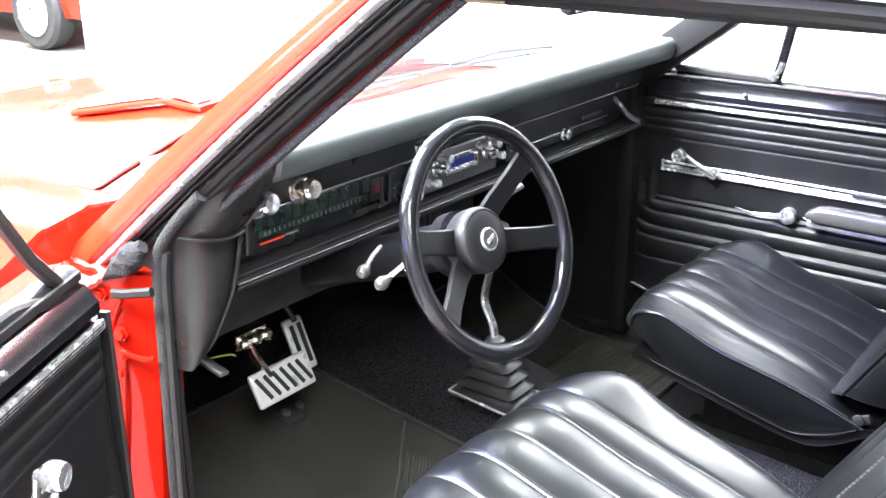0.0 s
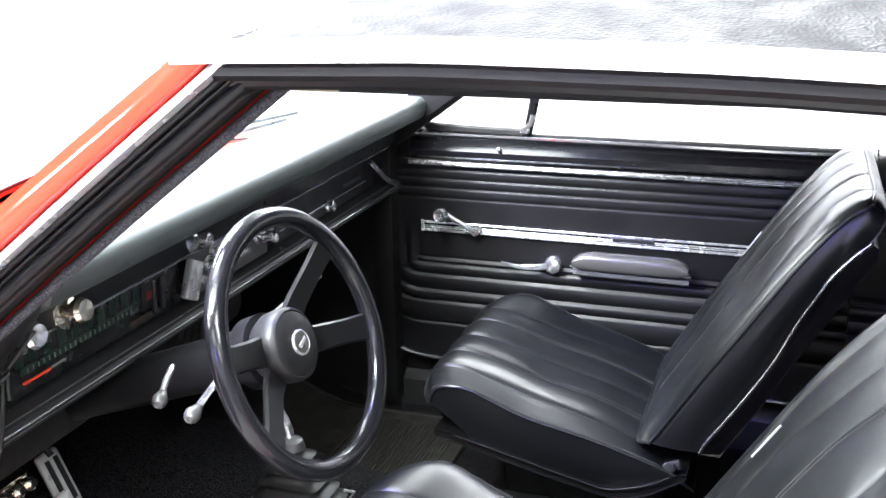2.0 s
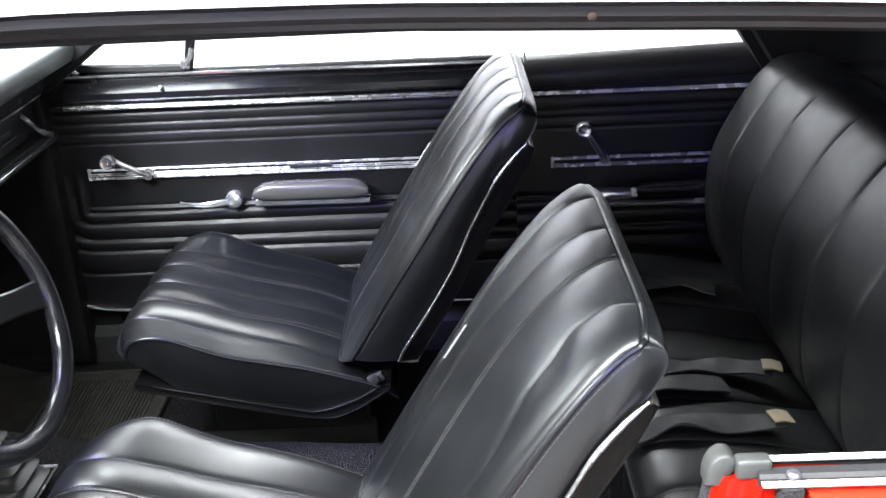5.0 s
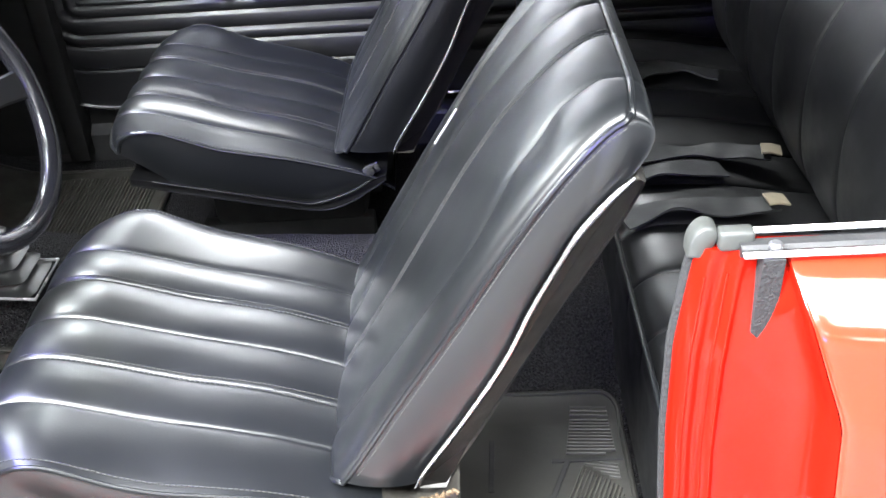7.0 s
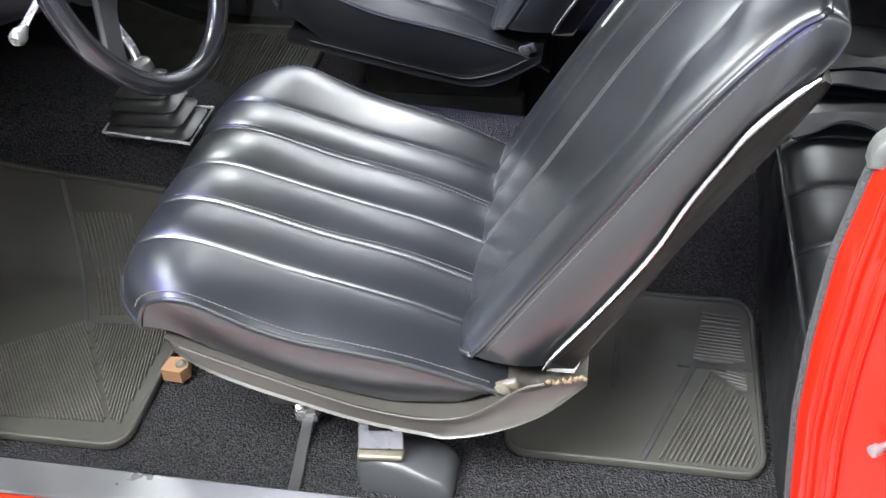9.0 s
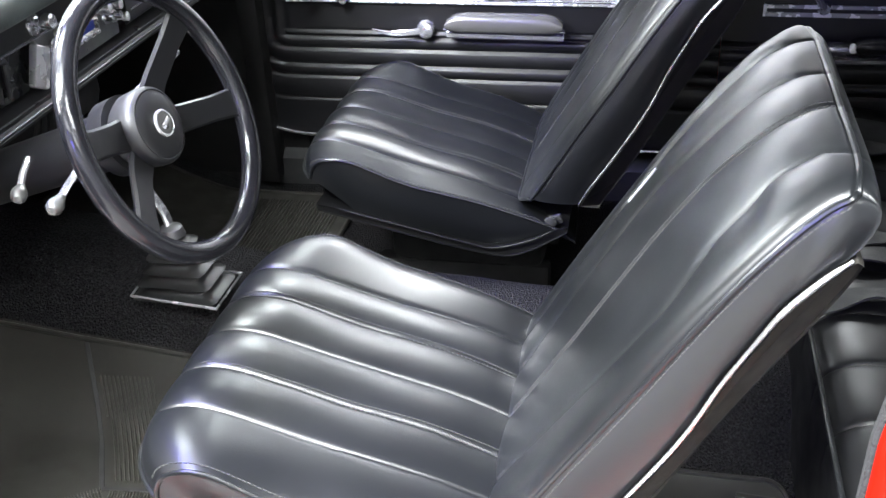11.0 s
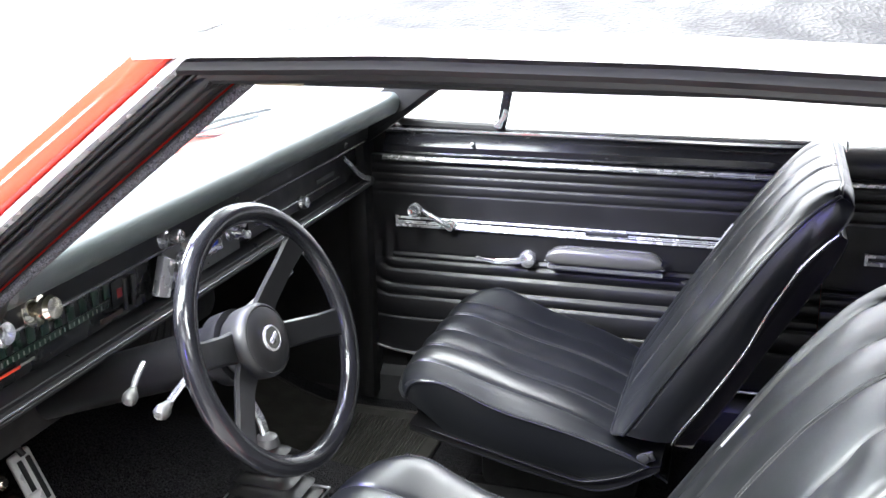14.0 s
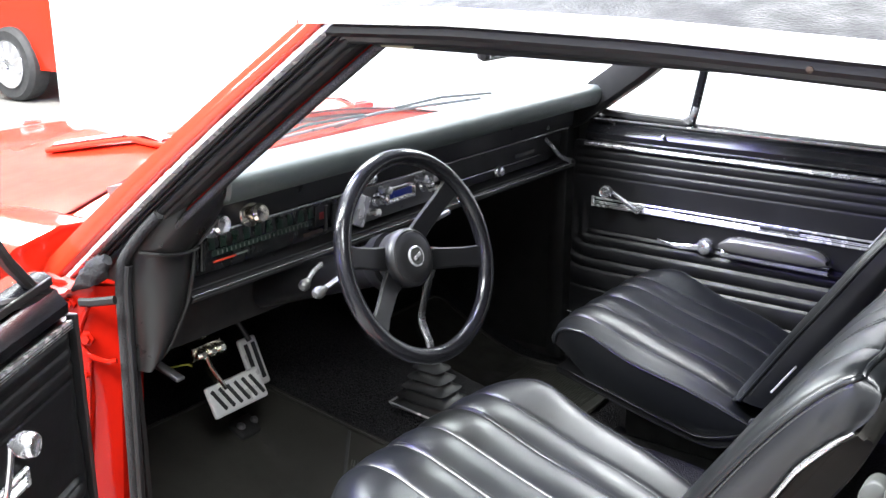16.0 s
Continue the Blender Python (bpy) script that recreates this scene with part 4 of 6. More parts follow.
def window_crank(o, pt, piv, knob, inn):
    bm = B()
    px, pz = piv
    kx, kz = knob
    lathe(bm, [(0.013, 0), (0.013, 0.014), (0.010, 0.020), (0, 0.020)], pt(px, -0.004, pz), inn, 16)
    pts = [(px, -0.020, pz), (px + (kx - px) * 0.3, -0.030, pz + (kz - pz) * 0.3), (px + (kx - px) * 0.75, -0.038, pz + (kz - pz) * 0.75), (kx, -0.040, kz)]
    sweep(bm, [pt(*p) for p in smoothline(pts, 10)], disc(0.0065, 10, 0.004), inn, scale=lambda s: 1.15 - 0.35 * s)
    c = part("window_crank", bm, CHROME, o, "chrome window crank")
    bm = B()
    lathe(bm, [(0.006, 0), (0.007, 0.006), (0.013, 0.009), (0.0160, 0.014), (0.0160, 0.026), (0.0135, 0.031), (0.0125, 0.0305), (0.006, 0.0295), (0, 0.0295)], pt(kx, -0.040, kz), inn, 18)
    part("crank_knob", bm, CHROME, c, "round chrome crank knob")


car_door("passenger_door", lambda x, d, z: Vector((x, 0.700 + d, z)), "closed car door with pleated black vinyl and chrome trim", (-0.151, 0.841))
DD, DN, DA = Vector((0.49, -0.872, 0)), Vector((0.872, 0.49, 0)), Vector((-0.213, -0.846, 0))
car_door("driver_door", lambda x, d, z: DA + DD * (x + 0.245) - DN * d + Vector((0, 0, z)), "wide open red car door with black vinyl panel", (-0.010, 0.888), full=False, pivot=(-0.004, 0.800))

# rear side panel on the passenger side
side = thing("rear_side_panel", (1.0, 0.69, 0.45), "black pleated rear side panel with chrome strip", "trim panel")
QPT = lambda x, d, z: Vector((x, 0.672 + d, z))
bm = B()
slab(bm, lambda u, v: QPT(0.715 + 0.82 * u, -rolls(0.715 + 0.82 * u, 0.40 + 0.54 * v), 0.40 + 0.54 * v), 60, 190, (0, 0.02, 0))
part("inner_panel", bm, DOORV, side, angle=60)
bm = B()
prof = [(0.055, 1.010), (0.035, 1.014), (0.015, 1.006), (0.0, 0.990), (-0.004, 0.97), (0.0, 0.953), (0.02, 0.947), (0.05, 0.947)]
loft(bm, [[QPT(x, a, b + 0.012 * max(0, (x - 0.75) / 0.5)) for a, b in prof] for x in np.linspace(0.715, 1.55, 14)])
part("panel_cap", bm, DOORV, side, "padded black window ledge")
for (x0, x1, z, h, nm, mt) in ((0.735, 1.5, 0.9435, 0.008, "belt_trim", BRIGHT), (0.789, 1.30, 0.800, 0.007, "trim_rib", BRIGHT), (0.789, 1.30, 0.784, 0.008, "trim_rib", BRIGHT)):
    bm = B()
    sweep(bm, [QPT(x0, -0.005, z), QPT(x1, -0.005, z - 0.002)], rect(0.006, h, 0.001))
    part(nm, bm, mt, side)
bm = B()
sweep(bm, [QPT(0.789, -0.005, 0.792), QPT(0.795, -0.005, 0.792)], rect(0.007, 0.024, 0.001))
part("trim_end", bm, BRIGHT, side)
bm = B()
rings = []
for k in range(18):
    q = k / 17
    e = 1 - abs(2 * q - 1) ** 7
    rings.append([QPT(0.962 + 0.168 * q, -0.032 + 0.024 * math.copysign(abs(math.cos(t)) ** 0.6, math.cos(t)), 0.733 + 0.016 * (0.4 + 0.6 * e) * math.copysign(abs(math.sin(t)) ** 0.6, math.sin(t))) for t in np.linspace(0, 2 * math.pi, 16, endpoint=False)])
loft(bm, rings)
ash = part("rear_armrest", bm, RIMMAT, side, "glossy black rear armrest pad")
bm = B()
sweep(bm, [QPT(0.885, -0.030, 0.708), QPT(1.132, -0.030, 0.707)], rect(0.052, 0.014, 0.004))
part("armrest_base", bm, CHROME, ash, "chrome rear armrest base")
bm = B()
box(bm, QPT(0.922, -0.030, 0.726), (0.070, 0.044, 0.016), 0.005)
part("ashtray_lid", bm, CHROME, ash, "chrome ashtray lid")
bm = B()
box(bm, QPT(0.962, -0.046, 0.731), (0.014, 0.020, 0.018), 0.005)
part("ashtray_catch", bm, BRIGHT, ash)
window_crank(side, QPT, (0.902, 0.800), (0.852, 0.878), Vector((0, -1, 0)))
bm = B()
tube(bm, [(0.735, 0.66, 1.010), (0.735, 0.668, 1.03)], 0.003)
part("window_stop", bm, CHROME, side)

# ---------- dashboard ----------
dash = thing("dashboard", (-0.30, 0.0, 0.90), "black padded dashboard with chrome trim lines and round knobs", "dashboard")
DY0, DY1 = -0.590, 0.675


def dash_strip(name, prof, mat, y0, y1, parent=dash, label="", n=30, bend=True, round_ends=0.0, angle=35):
    bm = B()
    rings = []
    cx = sum(p[0] for p in prof) / len(prof)
    cz = sum(p[1] for p in prof) / len(prof)
    for k in range(n + 1):
        y = y0 + (y1 - y0) * k / n
        e = 1.0
        if round_ends:
            q = min(y - y0, y1 - y)
            e = 1 - 0.45 * max(0, 1 - q / round_ends) ** 2.5
        dx = 0.018 * (y / 0.62) ** 2 if bend else 0.0
        rings.append([(cx + (x - cx) * (0.5 + 0.5 * e), y, cz + (z - cz) * e) for x, z in prof])
    loft(bm, rings)
    return part(name, bm, mat, parent, label, angle=angle)


pad_top = [tuple(v.xz) for v in smoothline([(-0.500, 0, 1.038), (-0.44, 0, 1.056), (-0.34, 0, 1.083), (-0.25, 0, 1.098), (-0.212, 0, 1.101), (-0.196, 0, 1.0995), (-0.187, 0, 1.092), (-0.1855, 0, 1.080), (-0.190, 0, 1.064), (-0.200, 0, 1.053), (-0.225, 0, 1.044), (-0.262, 0, 1.034)], 40)]
dash_strip("dash_pad", pad_top + [(-0.30, 1.02), (-0.48, 0.99)], PAD, DY0 + 0.01, DY1 + 0.005, label="grained black dash pad", round_ends=0.012, n=60)
dash_strip("upper_fascia", [(-0.262, 1.036), (-0.267, 1.010), (-0.271, 0.992), (-0.300, 0.990), (-0.330, 1.03)], FASCIA, DY0, DY1)
dash_strip("recess_panel", [(-0.296, 0.990), (-0.298, 0.912), (-0.33, 0.90), (-0.33, 1.0)], FASCIA, DY0, DY1)
dash_strip("lower_rail", [(-0.297, 0.915), (-0.275, 0.908), (-0.262, 0.903), (-0.258, 0.897), (-0.262, 0.886), (-0.285, 0.878), (-0.36, 0.872), (-0.50, 0.88), (-0.50, 0.91)], FASCIA, DY0, DY1, label="black lower dash rail")
for z, x, h, d, mt in ((0.9885, -0.2715, 0.0035, 0.004, CHROME), (0.8985, -0.2585, 0.0022, 0.004, CHROME), (0.8925, -0.2595, 0.0014, 0.003, GREY), (0.906, -0.268, 0.0012, 0.003, GREY)):
    bm = B()
    sweep(bm, [(x, DY0, z), (x, 0.0, z), (x, DY1 - 0.02, z)], rect(d, h, 0.0005))
    part("chrome_trim_line", bm, mt, dash, "thin chrome trim line")
dash_strip("glove_box_door", [(-0.292, 0.985), (-0.285, 0.980), (-0.284, 0.918), (-0.292, 0.912)], PLASTIC, 0.13, 0.585, label="glossy black glove box door")
bm = B()
sweep(bm, [(-0.2825, 0.14, 0.937), (-0.2825, 0.53, 0.937)], rect(0.002, 0.0025))
part("glove_box_line", bm, CHROME, dash)
bm = B()
lathe(bm, [(0.014, 0), (0.014, 0.006), (0.011, 0.010), (0.011, 0.017), (0.008, 0.019), (0, 0.019)], (-0.284, 0.339, 0.930), (1, 0, 0.1), 18)
part("glove_box_lock", bm, CHROME, dash, "chrome glove box lock")
bm = B()
sweep(bm, smoothline([(-0.275, 0.545, 0.975), (-0.268, 0.565, 0.955), (-0.262, 0.60, 0.925), (-0.258, 0.645, 0.905)], 12), rect(0.012, 0.006, 0.002), (1, 0, 0))
part("end_trim", bm, CHROME, dash, "curved chrome end trim")
bm = B()
box(bm, (-0.281, 0.46, 0.952), (0.002, 0.085, 0.008))
part("glove_box_script", bm, GREY, dash)
DKRED = material("dark_red_plastic", (0.25, 0.02, 0.02), 0.3)
# instrument cluster
bm = B()
box(bm, (-0.293, -0.372, 0.950), (0.010, 0.405, 0.070), 0.004)
cl = part("gauge_panel", bm, GAUGE, dash, "black instrument cluster with green gauge band")
for k in range(10):
    bm = B()
    box(bm, (-0.2865, -0.520 + 0.0265 * k, 0.9655), (0.003, 0.014, 0.022), 0.001)
    part("gauge_segment", bm, GREEN, cl)
bm = B()
box(bm, (-0.2868, -0.40, 0.9470), (0.002, 0.24, 0.010), 0.0005)
part("speed_scale", bm, GREEN, cl)
for k in range(22):
    bm = B() if k == 0 else bm
    box(bm, (-0.2853, -0.508 + 0.0100 * k, 0.9470), (0.001, 0.0016, 0.006))
part("scale_marks", bm, PALE, cl)
bm = B()
box(bm, (-0.2845, -0.495, 0.9335), (0.002, 0.050, 0.0032))
part("needle", bm, NEEDLE, cl, "orange-red speed needle")
bm = B()
box(bm, (-0.2845, -0.455, 0.9345), (0.002, 0.026, 0.003))
part("odometer_mark", bm, PALE, cl)
for y in (-0.565, -0.545, -0.245, -0.225):
    bm = B()
    sweep(bm, [(-0.284, y, 0.925), (-0.284, y + 0.004, 0.972)], rect(0.008, 0.006, 0.002), (1, 0, 0))
    part("cluster_divider", bm, FASCIA, cl)
bm = B()
box(bm, (-0.2865, -0.255, 0.955), (0.003, 0.030, 0.040), 0.001)
part("warning_panel", bm, PLASTIC, cl)
bm = B()
box(bm, (-0.2845, -0.255, 0.955), (0.002, 0.012, 0.014), 0.001)
part("red_emblem", bm, DKRED, cl, "small red emblem")
bm = B()
box(bm, (-0.284, -0.28, 0.928), (0.002, 0.05, 0.007))
part("amber_bar", bm, DULLBROWN, cl)


def knob(y, z, x=-0.268, r=0.016, mat=CHROME, label="round chrome knob on the dashboard"):
    k = thing("dash_knob", (x, y, z), label, "knob", "dash knobs")
    bm = B()
    lathe(bm, [(r * 1.3, 0), (r * 1.3, 0.003), (r, 0.006), (r * 0.5, 0.008), (r * 0.45, 0.016)], (x, y, z), (1, 0, 0.15), 20)
    part("bezel", bm, mat, k)
    bm = B()
    lathe(bm, [(r * 0.45, 0.014), (r * 0.85, 0.019), (r * 0.95, 0.028), (r * 0.75, 0.034), (0, 0.035)], (x, y, z), (1, 0, 0.15), 12)
    part("grip", bm, mat, k)


BRASSY = material("brassy_chrome", (0.72, 0.67, 0.56), 0.12, metal=1.0, var=0.1)
knob(-0.535, 1.005, r=0.018)
knob(-0.450, 1.005, r=0.018, mat=BRASSY, label="yellowed chrome knob on the dashboard")
knob(-0.160, 1.010, r=0.013, mat=CHROME)
# radio with silver plate
rad = thing("car_radio", (-0.285, -0.03, 0.95), "silver radio plate with chrome knobs and blue display", "radio")
bm = B()
box(bm, (-0.284, -0.030, 0.949), (0.010, 0.235, 0.068), 0.003)
part("faceplate", bm, GREY, rad, "satin silver faceplate")
bm = B()
box(bm, (-0.277, -0.030, 0.955), (0.008, 0.100, 0.034), 0.002)
rb = part("radio_body", bm, CHROME, rad)
bm = B()
box(bm, (-0.2725, -0.032, 0.957), (0.002, 0.070, 0.014), 0.0005)
part("display", bm, BLUEDISP, rb, "dark blue display")
for k in range(5):
    bm = B()
    box(bm, (-0.2715, -0.066 + 0.018 * k, 0.943), (0.006, 0.013, 0.006), 0.001)
    part("radio_button", bm, CHROME, rb)
for y in (-0.108, 0.045):
    bm = B()
    lathe(bm, [(0.014, 0), (0.014, 0.006), (0.009, 0.007), (0.009, 0.020), (0.006, 0.021), (0.006, 0.032), (0, 0.033)], (-0.279, y, 0.956), (1, 0, 0.1), 16)
    part("tuning_knob", bm, CHROME, rad)
bm = B()
box(bm, (-0.276, -0.155, 0.945), (0.014, 0.035, 0.062), 0.004, Matrix.Rotation(radians(-25), 3, "X"))
part("slide_lever_plate", bm, BRIGHT, rad, "chrome heater lever plate")
for y, z in ((-0.125, 0.935), (-0.090, 0.972), (0.028, 0.972), (0.062, 0.968), (0.075, 0.944)):
    bm = B()
    lathe(bm, [(0.008, 0), (0.008, 0.004), (0.005, 0.006), (0.005, 0.016), (0.0075, 0.018), (0.0075, 0.026), (0, 0.028)], (-0.279, y, z), (1, 0, 0.1), 12)
    part("control_knob", bm, BRIGHT, rad, "small bright control knob")
# vinyl end piece between dash and door seal
bm = B()
rows = [(0.805, -0.696, -0.682, -0.262), (0.83, -0.696, -0.650, -0.255), (0.86, -0.696, -0.632, -0.250), (0.90, -0.695, -0.612, -0.246), (0.95, -0.693, -0.596, -0.246), (0.983, -0.692, -0.586, -0.250), (0.992, -0.690, -0.584, -0.240), (1.03, -0.682, -0.566, -0.215), (1.07, -0.670, -0.55, -0.196), (1.095, -0.64, -0.545, -0.192)]
rings = []
for z, a, b, x in rows:
    mid = (a + b) / 2
    rings.append([(x - 0.012, a, z), (x + 0.010, (a * 2 + b) / 3, z), (x + 0.012, (a + b * 2) / 3, z), (x - 0.002, b, z), (x - 0.06, b, z), (x - 0.06, a, z)])
loft(bm, rings)
ec = part("dash_end_cover", bm, ENDV, dash, "soft black vinyl dash end cover", angle=70)
bm = B()
tube(bm, smoothline([(x + 0.001, b, z) for z, a, b, x in rows[:8]], 50), 0.0032, 8)
part("cover_welt", bm, ENDV, ec, "worn cover edge welt")
bm = B()
sweep(bm, smoothline([(-0.238, -0.588, 0.984), (-0.226, -0.625, 0.986), (-0.228, -0.66, 0.992), (-0.250, -0.692, 1.000)], 16), disc(0.0028, 8))
part("cover_seam", bm, ENDV, ec)
# wiring and clutter beneath
bm = B()
box(bm, (-0.42, -0.447, 0.722), (0.035, 0.07, 0.028), 0.004)
fb = part("fuse_block", bm, BRASSY, dash, "brassy fuse block")
for k in range(3):
    bm = B()
    lathe(bm, [(0.010, 0), (0.011, 0.012), (0.006, 0.018), (0, 0.018)], (-0.402, -0.468 + 0.022 * k, 0.722), (1, 0, 0.2), 10)
    part("terminal", bm, BRASSY, fb)
bm = B()
tube(bm, smoothline([(-0.43, -0.52, 0.705), (-0.40, -0.50, 0.713), (-0.41, -0.48, 0.70)], 12), 0.0016, 6)
part("wire", bm, YELLOW, dash, "yellow wire")
bm = B()
box(bm, (-0.46, -0.2, 0.80), (0.16, 0.75, 0.10), 0.03)
part("under_dash_box", bm, DARK, dash)
for k in range(6):
    bm = B()
    tube(bm, smoothline([(-0.33, -0.10 + 0.015 * k, 0.87), (-0.36, -0.09 + 0.02 * k, 0.80 - 0.01 * k), (-0.42, -0.05 + 0.02 * k, 0.75), (-0.5, 0.0 + 0.01 * k, 0.78)], 12), 0.004, 6)
    part("wire", bm, RUBBER, dash, "black wire under the dash")
bm = B()
box(bm, (-0.35, -0.580, 0.742), (0.070, 0.020, 0.009), 0.005, Matrix.Rotation(radians(12), 3, "Y"), 3)
part("parking_brake_handle", bm, GREY, dash, "chrome parking brake release handle")

# ---------- steering wheel and column ----------
WC = Vector((0.009, -0.343, 0.954))
TH, PS = 0.357, -0.067
WN = Vector((math.cos(TH) * math.cos(PS), math.sin(PS), math.sin(TH) * math.cos(PS)))
WR = Vector((0, 0, 1)).cross(WN).normalized()
WU = WN.cross(WR)
wheel = thing("steering_wheel", WC, "glossy black four-spoke sports steering wheel with round hub", "steering wheel")


def wp(ang, r, h=0.0):
    a = radians(ang)
    return WC + WR * (r * math.cos(a)) + WU * (r * math.sin(a)) + WN * h


bm = B()
rings = []
for k in range(96):
    a = 360 * k / 96
    c = wp(a, 0.1635)
    rd = (c - WC).normalized()
    grip = 0.0135
    rings.append([c + rd * (grip * math.cos(t)) + WN * (grip * math.sin(t)) for t in np.linspace(0, 2 * math.pi, 16, endpoint=False)])
vs = [[bm.verts.new(q) for q in r] for r in rings]
for a, b in zip(vs, vs[1:] + vs[:1]):
    for i in range(16):
        bm.faces.new((a[i], a[(i + 1) % 16], b[(i + 1) % 16], b[i]))
part("rim", bm, RIMMAT, wheel, "glossy black padded rim")
for ang in (37.5, -13.5, 167.5, -145.0):
    bm = B()
    rings = []
    for r, w, h in ((0.040, 0.021, -0.036), (0.07, 0.0185, -0.032), (0.12, 0.0175, -0.016), (0.156, 0.020, -0.003)):
        c = wp(ang, r, h)
        d = (wp(ang, 1) - wp(ang, 0)).normalized()
        s = WN.cross(d)
        rings.append([c + s * w + WN * 0.001, c + s * (w - 0.003) + WN * 0.005, c - s * (w - 0.003) + WN * 0.005, c - s * w + WN * 0.001, c - s * (w - 0.003) - WN * 0.004, c + s * (w - 0.003) - WN * 0.004])
    loft(bm, rings)
    part("spoke", bm, SPOKE, wheel, "flat satin black spoke")
bm = B()
lathe(bm, [(0.038, -0.062), (0.047, -0.047), (0.0490, -0.028), (0.0490, -0.020), (0.0475, -0.0155), (0.0440, -0.0125), (0.0425, -0.0132), (0.040, -0.0112), (0.026, -0.0085), (0.0, -0.0078)], WC, WN, 40)
hub = part("hub", bm, PLASTIC, wheel, "round black hub cap")
bm = B()
lathe(bm, [(0.0170, -0.009), (0.0170, -0.0055), (0.0155, -0.0045), (0.0150, -0.006), (0, -0.006)], WC, WN, 28)
em = part("emblem_ring", bm, BRIGHT, hub, "round chrome emblem")
bm = B()
lathe(bm, [(0.0140, -0.0065), (0.0140, -0.0050), (0, -0.0048)], WC, WN, 24)
part("emblem_disc", bm, GREYP, em, "grey metal emblem centre")
bm = B()
box(bm, (0, 0, 0), (0.018, 0.0055, 0.002), 0.0005)
bmesh.ops.transform(bm, matrix=Matrix.Translation(WC + WN * (-0.004)) @ Matrix((WR, WU, WN)).transposed().to_4x4() @ Matrix.Rotation(radians(24), 4, "Z"), verts=bm.verts)
part("emblem_bar", bm, BRIGHT, em)
column = thing("steering_column", WC - WN * 0.2, "black steering column with two chrome levers", "steering column")
bm = B()
lathe(bm, [(0.050, -0.060), (0.048, -0.085), (0.036, -0.10), (0.034, -0.36), (0.034, -0.55), (0.0, -0.55)], WC, WN, 28)
part("column_jacket", bm, SPOKE, column)
for a, b, nm in ((Vector((-0.150, -0.405, 0.925)), Vector((-0.125, -0.472, 0.913)), "tilt_lever"), (Vector((-0.060, -0.385, 0.945)), Vector((-0.042, -0.528, 0.933)), "indicator_lever")):
    bm = B()
    tube(bm, [a, (a + b) / 2 + Vector((0, 0, 0.004)), b], 0.0042, 8)
    lv = part(nm, bm, CHROME, column, "chrome column lever")
    bm = B()
    d = (b - a).normalized()
    lathe(bm, [(0.004, -0.02), (0.006, -0.012), (0.0095, -0.002), (0.009, 0.006), (0.005, 0.011), (0, 0.012)], b, d, 14)
    part("lever_knob", bm, GREYP, lv, "worn pale lever knob")
bm = B()
a, b = Vector((-0.07, -0.30, 0.955)), Vector((-0.045, -0.185, 0.985))
tube(bm, [a, b], 0.005, 8)
part("shift_stub", bm, CHROME, column)

# ---------- gear shifter ----------
shift = thing("gear_shifter", (-0.16, -0.07, 0.53), "bent chrome gear lever in a ribbed black boot", "gear shifter")
bm = B()
rings = []
for k in range(25):
    z = 0.536 + 0.0037 * k
    dip = 0.012 * abs(math.sin(math.pi * k / 5)) ** 0.7
    w = 0.074 - 0.0019 * k - dip
    wy = 0.052 - 0.0012 * k - dip
    cx, cy = -0.162 - 0.0007 * k, -0.080 + 0.0010 * k
    rr = 0.014
    ring = []
    for sx, sy in ((1, -1), (1, 1), (-1, 1), (-1, -1)):
        for t in (0, 0.5, 1):
            a = (math.atan2(sy, sx) - math.pi / 4) + t * math.pi / 2
            ring.append((cx + sx * (w - rr) + rr * math.cos(a), cy + sy * (wy - rr) + rr * math.sin(a), z))
    rings.append(ring)
loft(bm, rings)
part("boot", bm, BOOTM, shift, "ribbed black rubber boot", angle=50)
bm = B()
fr = [(-0.238, -0.122, 0.538), (-0.081, -0.140, 0.538), (-0.080, -0.030, 0.538), (-0.244, -0.022, 0.538)]
sweep(bm, fr, rect(0.0035, 0.005, 0.001), (0, 0, 1), closed=True)
part("boot_frame", bm, BRIGHT, shift, "chrome boot frame")
bm = B()
lathe(bm, [(0.022, 0), (0.018, 0.014), (0.010, 0.018), (0, 0.018)], (-0.178, -0.057, 0.622), (0, 0, 1), 14)
part("lever_collar", bm, GREY, shift)
bm = B()
sweep(bm, smoothline([(-0.180, -0.055, 0.63), (-0.190, -0.050, 0.66), (-0.212, -0.045, 0.70), (-0.205, -0.043, 0.75), (-0.185, -0.043, 0.82)], 18), rect(0.020, 0.009, 0.003), (1, 0, 0.2))
part("lever", bm, CHROME, shift, "flat chrome lever")
bm = B()
lathe(bm, [(0.010, 0), (0.020, 0.012), (0.022, 0.024), (0.016, 0.038), (0, 0.042)], (-0.185, -0.043, 0.818), (0.1, 0, 1), 18)
part("shift_knob", bm, PLASTIC, shift)

# ---------- pedals ----------


PEDALM = material("scuffed_cast_aluminium", (0.74, 0.74, 0.72), 0.36, metal=0.25, var=0.12, var_scale=60, rvar=0.1)


